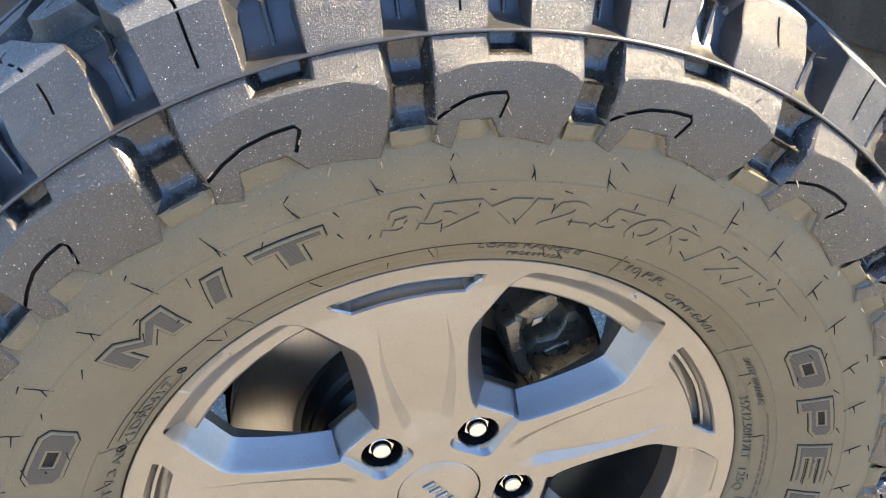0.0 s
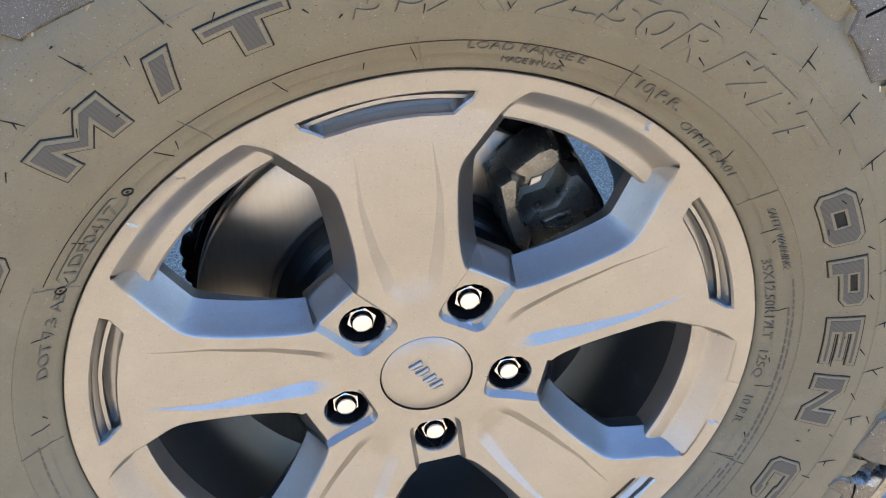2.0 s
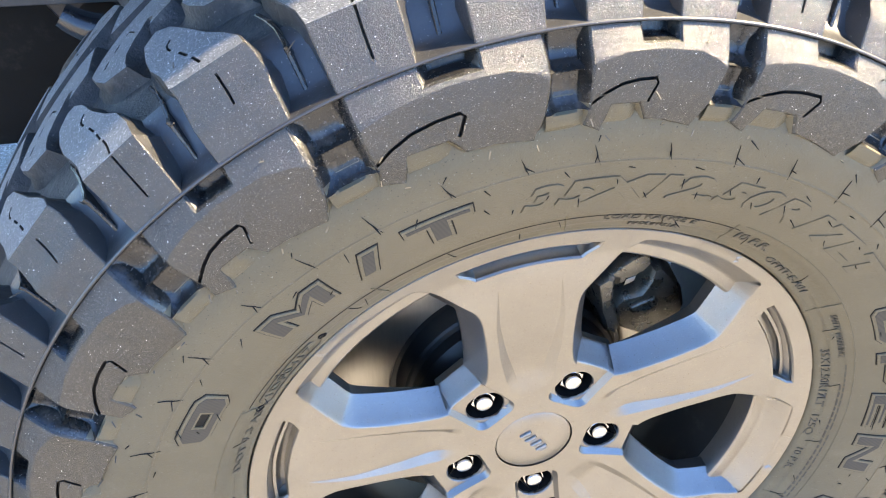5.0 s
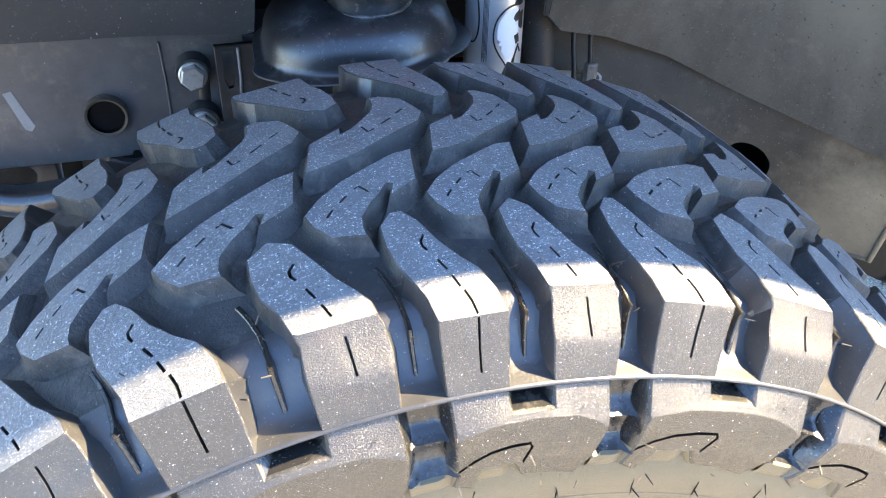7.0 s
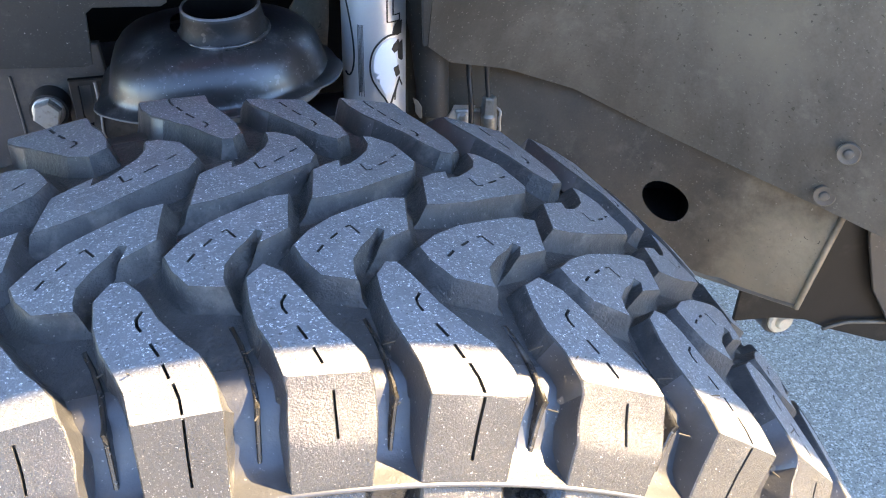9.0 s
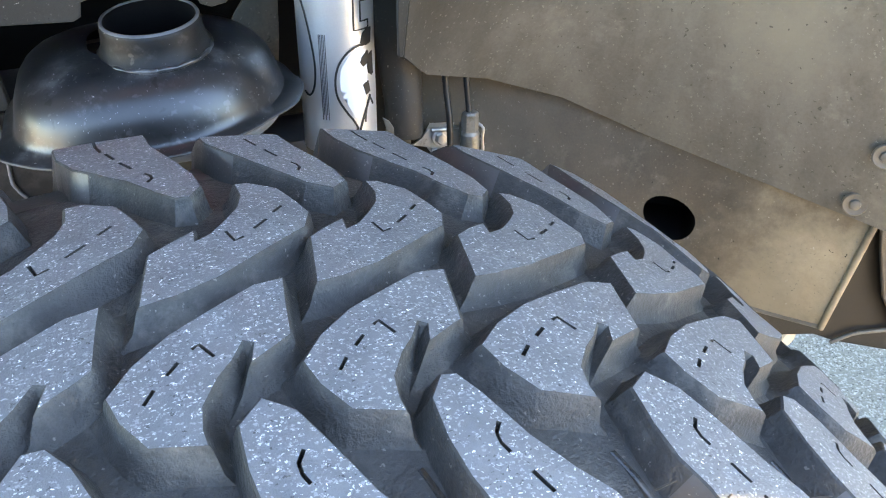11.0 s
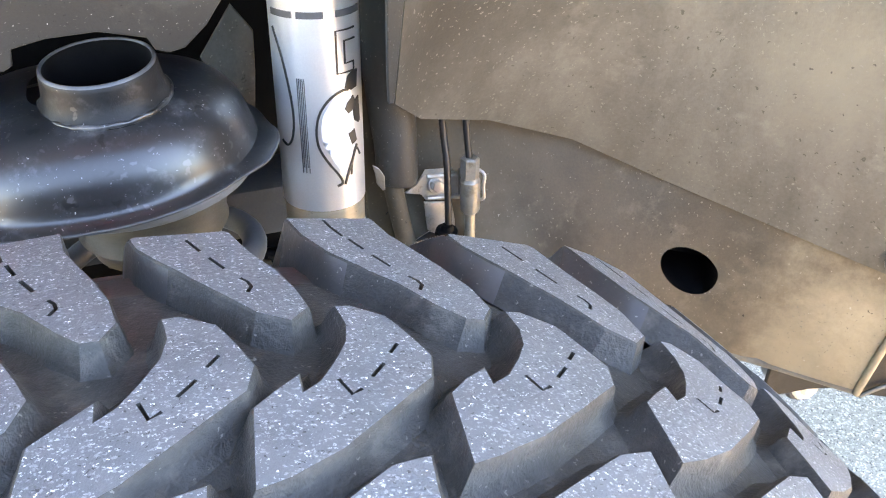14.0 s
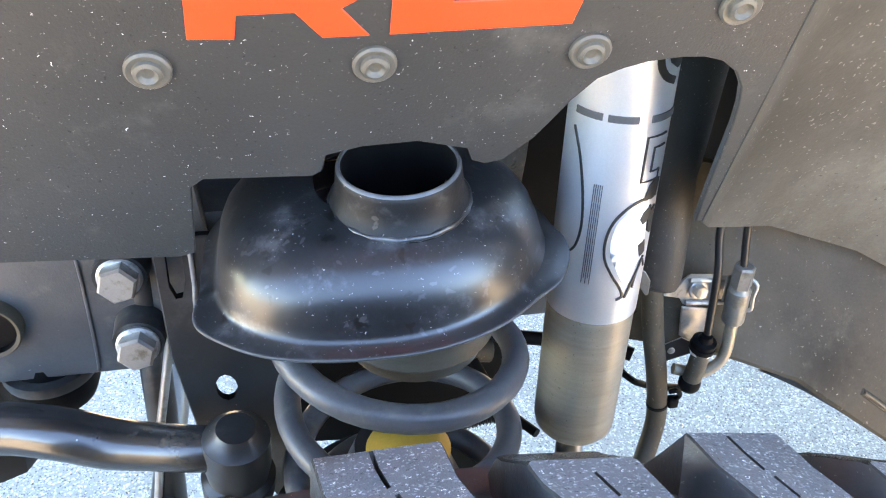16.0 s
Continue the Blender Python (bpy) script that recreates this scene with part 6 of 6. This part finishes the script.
piece("bracket_arm", slab("bracket_arm", [(0.0565, 0.541), (0.067, 0.548), (0.0735, 0.545), (0.0735, 0.524), (0.080, 0.508), (0.086, 0.495), (0.0845, 0.480), (0.072, 0.488), (0.063, 0.512), (0.060, 0.526)], ring_place(0.040), dome(0.070, 0.520, 0.02, 0.05, 0.003), lambda u, v: -0.034, [CAST, CAST], bevel=0.003, draft=0.002, grid=0.006, step=0.005), brake, "grey cast bracket arm")
piece("pad_clip", slab("pad_clip", [(0.0790, 0.5405), (0.0870, 0.5440), (0.0880, 0.5490), (0.0800, 0.5465)], ring_place(0.0345), flat, lambda u, v: -0.003, [STEEL, BLACK], bevel=0.0005, draft=0.0, grid=0.01), brake, "small bright pad clip")
piece("caliper_mark", slab("caliper_mark", [(0.095, 0.505), (0.106, 0.510), (0.116, 0.512), (0.120, 0.507), (0.119, 0.498), (0.108, 0.4955), (0.098, 0.498)], ring_place(0.047), lambda u, v: 0.0022, lambda u, v: -0.003, [CAST, CAST], bevel=0.0012, draft=0.001, grid=0.005, slits=[[(0.1000, 0.5045), (0.1075, 0.5075), (0.1140, 0.5080), (0.1155, 0.5040), (0.1145, 0.5005), (0.1080, 0.4990), (0.1015, 0.5005)]], slit_depth=0.0050), brake, "raised rounded casting mark")
piece("back_plate", lathe("back_plate", [(0.105, 0.06), (0.108, 0.165), (0.112, 0.165), (0.112, 0.06)], [BLACK], 64), brake)

knuckle = thing("steering_knuckle", None, "black cast steering knuckle with rubber ball-joint boots behind the disc", "steering knuckle")
piece("casting", tube_mesh("casting", [(-0.030, 0.155, 0.600), (-0.085, 0.160, 0.540), (-0.120, 0.160, 0.480), (-0.125, 0.160, 0.410), (-0.090, 0.160, 0.340)], 0.024, [BLACK], 14, radii=[0.020, 0.026, 0.030, 0.028, 0.020]), knuckle)
piece("ball_joint_boot", turned("ball_joint_boot", [(0, 0.0), (0, 0.012), (0.006, 0.017), (0.012, 0.014), (0.018, 0.019), (0.026, 0.016), (0.030, 0.020), (0.040, 0.018), (0.044, 0.0)], (-0.158, 0.150, 0.412), (0.1, 0, 1), [BLACK], 24), knuckle, "ribbed black rubber boot")
piece("tie_rod", tube_mesh("tie_rod", [(-0.150, 0.150, 0.458), (-0.160, 0.30, 0.455), (-0.165, 0.90, 0.450)], 0.013, [RAIL_PAINT], 16, smooth=2), knuckle, "grey steel tie rod")

# ---------------- writing and fine parts of the tyre ----------------
def ring_text(body, mid, base, size, degrees_wide, high, mat, shear=0.0, shrink=0.0, name="lettering", label=""):
    """Raised writing round the sidewall, its feet towards the hub, read clockwise."""
    cu = bpy.data.curves.new("writing", "FONT")
    cu.body, cu.size, cu.extrude, cu.shear, cu.offset, cu.resolution_u = body, 1.0, 0.5, shear, shrink / size, 3
    tmp = bpy.data.objects.new("writing", cu)
    scene.collection.objects.link(tmp)
    bpy.context.view_layer.update()
    src = tmp.evaluated_get(bpy.context.evaluated_depsgraph_get()).to_mesh()
    co = [v.co.copy() for v in src.vertices]
    faces = [tuple(p.vertices) for p in src.polygons]
    bpy.data.objects.remove(tmp)
    x0, x1 = min(c.x for c in co), max(c.x for c in co)
    verts = []
    for c in co:
        a = radians(mid) - ((c.x - x0) / (x1 - x0) - 0.5) * radians(degrees_wide)
        r = base + c.y * size / 0.70
        p, n = wall_point(r)
        q = p + n * (high if c.z > 0 else -0.0005)
        verts.append((q.y * math.cos(a), q.x, q.y * math.sin(a)))
    return piece(name, mesh_from(name, verts, faces, [mat], sharp=30), tyre, label)


GLYPHS = {
    "T": [[(0, 1), (0, .68), (.33, .68), (.33, 0), (.67, 0), (.67, .68), (1, .68), (1, 1)]],
    "M": [[(0, 0), (0, 1), (.28, 1), (.5, .58), (.72, 1), (1, 1), (1, 0), (.73, 0), (.73, .52), (.5, .12), (.27, .52), (.27, 0)]],
    "/": [[(0, 0), (.42, 1), (1, 1), (.58, 0)]],
    "O": [[(0, .18), (0, .82), (.14, 1), (.86, 1), (1, .82), (1, .18), (.86, 0), (.14, 0)], [(.36, .36), (.64, .36), (.64, .64), (.36, .64)]],
    "P": [[(0, 0), (0, 1), (.86, 1), (1, .85), (1, .42), (.86, .27), (.33, .27), (.33, 0)], [(.33, .54), (.68, .54), (.68, .74), (.33, .74)]],
    "E": [[(0, 0), (0, 1), (1, 1), (1, .73), (.34, .73), (.34, .63), (.9, .63), (.9, .37), (.34, .37), (.34, .27), (1, .27), (1, 0)]],
    "N": [[(0, 0), (0, 1), (.3, 1), (.69, .45), (.69, 1), (1, 1), (1, 0), (.7, 0), (.31, .55), (.31, 0)]],
    "C": [[(0, .18), (0, .82), (.14, 1), (.86, 1), (1, .82), (1, .64), (.66, .64), (.66, .7), (.35, .7), (.35, .3), (.66, .3), (.66, .36), (1, .36), (1, .18), (.86, 0), (.14, 0)]],
}


def big_letter(ch, mid, wide, base=0.2742, high=0.0226):
    """A bold moulded letter: flat dark rim, raised edge and ribbed face."""
    length = radians(wide) * 0.286
    outer, *holes = [[(x * length, y * high) for x, y in ring] for ring in GLYPHS[ch]]
    outer = outer if area(outer) > 0 else outer[::-1]

    def place(u, v, h):
        p, n = wall_point(base + v)
        q = p + n * h
        a = radians(mid + wide / 2 - u / length * wide)
        return Vector((q.y * math.cos(a), q.x, q.y * math.sin(a)))
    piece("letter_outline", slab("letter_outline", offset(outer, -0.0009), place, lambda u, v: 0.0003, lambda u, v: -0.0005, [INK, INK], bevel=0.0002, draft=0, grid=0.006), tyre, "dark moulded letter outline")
    piece("lettering", slab("lettering", outer, place, lambda u, v: 0.0012, lambda u, v: -0.0005, [SIDEWALL, SIDEWALL], bevel=0.0004, draft=0, grid=0.006, slits=holes, slit_depth=0.0010), tyre, "raised sidewall letter")
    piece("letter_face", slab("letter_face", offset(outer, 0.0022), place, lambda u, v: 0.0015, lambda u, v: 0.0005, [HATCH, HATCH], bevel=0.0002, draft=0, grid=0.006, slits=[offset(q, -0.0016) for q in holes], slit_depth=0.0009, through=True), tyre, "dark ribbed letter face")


for ch, mid, wide in (("M", 129.6, 9.9), ("/", 119.0, 4.4), ("T", 109.6, 8.6), ("O", 27.6, 8.8), ("P", 16.6, 8.2), ("E", 6.2, 8.4), ("N", -4.8, 9.2), ("C", -21.2, 8.4), ("O", -32.2, 8.8), ("O", 151.0, 9.4)):
    big_letter(ch, mid, wide)
ring_text("35X12.50R17LT", 69.5, 0.2747, 0.0190, 60.6, 0.0002, SIDE_MARK, shear=0.25, shrink=0.00105, name="letter_outline", label="dark moulded letter outline")
ring_text("35X12.50R17LT", 69.5, 0.2750, 0.0185, 60.3, 0.0008, SIDEWALL, shear=0.25, shrink=0.00085)
ring_text("LOAD RANGE E", 79.2, 0.2492, 0.0052, 15.2, 0.0005, SIDE_MARK)
ring_text("MADE IN U.S.A.", 77.7, 0.2412, 0.0040, 8.6, 0.0005, SIDE_MARK)
ring_text("10 P.R.", 59.6, 0.2470, 0.0070, 7.4, 0.0006, SIDE_MARK)
ring_text("OPMT-E-A01", 47.0, 0.2405, 0.0056, 12.8, 0.0005, SIDE_MARK)
ring_text("SAFETY WARNING:", 26.0, 0.2500, 0.0042, 12.4, 0.0005, SIDE_MARK)
ring_text("35X12.50R17LT", 13.6, 0.2388, 0.0062, 17.0, 0.0006, SIDE_MARK)
ring_text("125Q", -0.5, 0.2388, 0.0058, 6.0, 0.0006, SIDE_MARK)
ring_text("10 P.R.", -11.0, 0.2388, 0.0058, 6.6, 0.0006, SIDE_MARK)
ring_text("DOT 7.3 A5", 158.6, 0.2418, 0.0058, 15.0, 0.0006, SIDE_MARK)
ring_text("1DF0417", 141.8, 0.2420, 0.0062, 11.8, 0.0007, SIDE_MARK)


def wall_place(u, v, h):
    """u: degrees round the wheel, v: radius."""
    p, n = wall_point(v)
    q = p + n * h
    return Vector((q.y * math.cos(radians(u)), q.x, q.y * math.sin(radians(u))))


def wall_line(points, width, high=0.0007, mat=None, name="moulding_line"):
    """A fine raised line on the sidewall through (degrees, radius) points."""
    verts, faces = [], []
    for i, (a, r) in enumerate(points):
        a0, r0 = points[max(i - 1, 0)]
        a1, r1 = points[min(i + 1, len(points) - 1)]
        t = Vector((radians(a1 - a0) * r, r1 - r0)).normalized()
        n = Vector((-t.y, t.x)) * width / 2
        for s, h in ((-1, -0.0004), (-0.45, high), (0.45, high), (1, -0.0004)):
            verts.append(wall_place(a + math.degrees(n.x * s / r), r + n.y * s, h))
    for i in range(len(points) - 1):
        for k in range(3):
            faces.append((i * 4 + k, i * 4 + k + 1, (i + 1) * 4 + k + 1, (i + 1) * 4 + k))
    return piece(name, mesh_from(name, verts, faces, [mat or SIDEWALL], sharp=60), tyre)


frame_box = [(148.8, 0.2405), (135.0, 0.2405), (133.6, 0.2440), (135.0, 0.2500), (148.8, 0.2500), (150.0, 0.2440), (148.8, 0.2405)]
dense = []
for (a0, r0), (a1, r1) in zip(frame_box, frame_box[1:]):
    m = max(1, int(abs(a1 - a0) / 1.0))
    dense += [(a0 + (a1 - a0) * q / m, r0 + (r1 - r0) * q / m) for q in range(m)]
wall_line(dense + [frame_box[-1]], 0.0009, mat=SIDE_MARK)
for d in (133.2, 150.6):
    ring = [(d + math.degrees(0.0026 * math.cos(k * math.pi / 8) / 0.2455), 0.2455 + 0.0026 * math.sin(k * math.pi / 8)) for k in range(17)]
    wall_line(ring, 0.0012, 0.0008, INK, "mould_screw")
    wall_line([(d - 0.22, 0.2455), (d, 0.2455), (d + 0.22, 0.2455)], 0.0020, 0.0005, INK, "mould_screw")
for mid, low, high in ((92.0, 0.2370, 0.2585), (120.6, 0.2370, 0.2600), (64.5, 0.2370, 0.2600), (34.5, 0.2370, 0.2600), (149.8, 0.2370, 0.2585), (-22.0, 0.2370, 0.2600), (178.0, 0.2370, 0.2600)):
    wall_line([(mid + 1.0 * q / 4, low + (high - low) * q / 4) for q in range(5)], 0.0008)
wall_line([(64 + 86 * q / 120, 0.2548) for q in range(121)], 0.0007, 0.0003, INK)
for rad, a0, a1 in ((0.2590, 150, 300), (0.2600, -60, 64), (0.3060, 0, 360)):
    wall_line([(a0 + (a1 - a0) * q / 150, rad) for q in range(151)], 0.0026 if rad > 0.3 else 0.0010, 0.0004)
# fine print that cannot be read: plain bars
for rad, a0, a1 in ((0.2545, 18, 0), (0.2550, -2, -30), (0.2525, 12, -24), (0.2500, -24, -40), (0.2535, -42, -70), (0.2500, 195, 178)):
    a = a0
    rng = random.Random(int(rad * 1e5) + int(a0))
    while a > a1:
        w = rng.uniform(0.6, 2.0)
        wall_line([(a, rad), (a - w / 2, rad), (a - w, rad)], 0.0016, 0.0005, SIDE_MARK, "fine_print")
        a -= w + 0.5
# moulding hairs
rng = random.Random(7)
verts, faces = [], []


def hair(deg, rad, length, thick=0.00048):
    base = wall_place(deg, rad, -0.0003)
    out = (wall_place(deg, rad, 0.01) - base).normalized()
    tip = base + (out + Vector((rng.uniform(-0.9, 0.9), rng.uniform(-0.2, 0.2), rng.uniform(-0.9, 0.5)))).normalized() * length
    s = (tip - base).orthogonal().normalized()
    t = (tip - base).normalized().cross(s)
    k = len(verts)
    for j in range(4):
        verts.append(base + (s * math.cos(j * math.pi / 2) + t * math.sin(j * math.pi / 2)) * thick)
    for j in range(4):
        verts.append(tip + (s * math.cos(j * math.pi / 2) + t * math.sin(j * math.pi / 2)) * thick * 0.5)
    for j in range(4):
        faces.append((k + j, k + (j + 1) % 4, k + 4 + (j + 1) % 4, k + 4 + j))
    faces.append((k + 4, k + 5, k + 6, k + 7))


def vent_line(deg, rad, length, width=0.0005):
    """A fine radial moulding seam that tapers to both ends."""
    k = len(verts)
    for t, w in ((-0.5, 0.12), (-0.1, 1.0), (0.15, 0.8), (0.5, 0.10)):
        a, r = deg + math.degrees(rng.uniform(-0.0004, 0.0004) / rad) + 0.9 * t, rad + length * t
        off = math.degrees(width * w / rad)
        verts.extend([wall_place(a - off, r, 0.0), wall_place(a, r, 0.0006), wall_place(a + off, r, 0.0)])
    for i in range(3):
        for j in range(2):
            m = k + i * 3 + j
            faces.append((m, m + 1, m + 4, m + 3))


for q in range(44):
    d = q * 360 / 44 + 1.2
    near = d + rng.uniform(-0.5, 0.5)
    hair(near, 0.3112, rng.uniform(0.005, 0.008), 0.00055)
    vent_line(near, 0.3118, rng.uniform(0.012, 0.018))
    hair(d + 4.1 + rng.uniform(-0.7, 0.7), 0.3010 + rng.uniform(-0.003, 0.002), rng.uniform(0.004, 0.007))
    if q % 2:
        hair(d + rng.uniform(-1, 1), 0.3235 + rng.uniform(-0.002, 0.002), rng.uniform(0.004, 0.007))
        vent_line(d + 2.2, 0.2475, 0.010, 0.0003)
    for off, rad in ((1.4, 0.2795), (5.2, 0.2885)):
        if 35 < d < 105 or q % 3 == 0:
            hair(d + off + rng.uniform(-0.8, 0.8), rad + rng.uniform(-0.003, 0.003), rng.uniform(0.004, 0.007))
    if q % 3 == 0:
        hair(d, 0.2480 + rng.uniform(-0.004, 0.004), rng.uniform(0.003, 0.005))
tagged(piece("moulding_hairs", mesh_from("moulding_hairs", verts, faces, [INK]), tyre), "fine black rubber moulding hairs", kind="stuff")
# pale flash nubs at the corners of the flank lugs
verts, faces = [], []
for i in range(1, len(OUTER), 2):
    place = on_tyre(OUTER, i)
    for ph, r in ((-0.08, 0.340), (0.12, 0.329), (0.85, 0.334), (1.32, 0.330), (1.50, 0.365), (-0.04, 0.372), (0.70, 0.352), (1.25, 0.378), (0.02, 0.352)):
        b = place(ph * PITCH, v_at_radius(r), 0.0005)
        tip = place((ph + rng.uniform(-0.06, 0.06)) * PITCH, v_at_radius(r) + rng.uniform(-0.004, 0.003), rng.uniform(0.002, 0.005))
        s = (tip - b).orthogonal().normalized() * 0.0005
        t = (tip - b).normalized().cross(s)
        k = len(verts)
        verts += [b + s, b + t, b - s, b - t, tip + s * 0.8, tip + t * 0.8, tip - s * 0.8, tip - t * 0.8]
        faces += [(k + j, k + (j + 1) % 4, k + 4 + (j + 1) % 4, k + 4 + j) for j in range(4)] + [(k + 4, k + 5, k + 6, k + 7)]
for i in range(len(OUTER)):
    place = on_tyre(OUTER, i)
    for ph, v, h in ((0.735, -0.050, -0.009), (0.70, -0.012, -0.010), (-0.05, -0.020, -0.004)):
        b = place(ph * PITCH, v, h)
        tip = place((ph + rng.uniform(-0.05, 0.09)) * PITCH, v + rng.uniform(-0.003, 0.003), h + rng.uniform(0.003, 0.007))
        s = (tip - b).orthogonal().normalized() * 0.0004
        t = (tip - b).normalized().cross(s)
        k = len(verts)
        verts += [b + s, b + t, b - s, b - t, tip + s * 0.8, tip + t * 0.8, tip - s * 0.8, tip - t * 0.8]
        faces += [(k + j, k + (j + 1) % 4, k + 4 + (j + 1) % 4, k + 4 + j) for j in range(4)] + [(k + 4, k + 5, k + 6, k + 7)]
tagged(piece("flash_nubs", mesh_from("flash_nubs", verts, faces, [WORN_RIVET]), tyre), "pale rubber flash nubs", kind="stuff")

# the cap's raised badge as plain rounded shapes
def cap_shape(points, width):
    pts = [(Vector(p)) for p in points]
    spin = radians(-52)
    line = [(p.x * math.cos(spin) - p.y * math.sin(spin), -0.0098, p.x * math.sin(spin) + p.y * math.cos(spin)) for p in pts]
    piece("badge_shape", tube_mesh("badge_shape", line, width, [RIM_PAINT], 8, smooth=3), cap, "plain raised badge stroke")


for cx in (-0.0125, -0.0045, 0.0040, 0.0120):
    cap_shape([(cx - 0.0014, -0.0050), (cx - 0.0006, 0.0), (cx, 0.0050)], 0.0019)
    cap_shape([(cx + 0.0022, -0.0035), (cx + 0.0028, 0.0), (cx + 0.0034, 0.0030)], 0.0012)

# small raised triangle in one pocket of the flank
corner = [(79.40, 0.3680), (79.00, 0.3760), (78.00, 0.3676), (79.40, 0.3680)]
tri = [(r * math.cos(radians(a)), wall_point(r)[0].x - 0.0006, r * math.sin(radians(a))) for a, r in corner]
piece("moulded_triangle", tube_mesh("moulded_triangle", tri, 0.0008, [SHOULDER_WALL], 6, smooth=1), tyre, "small raised triangle mark")
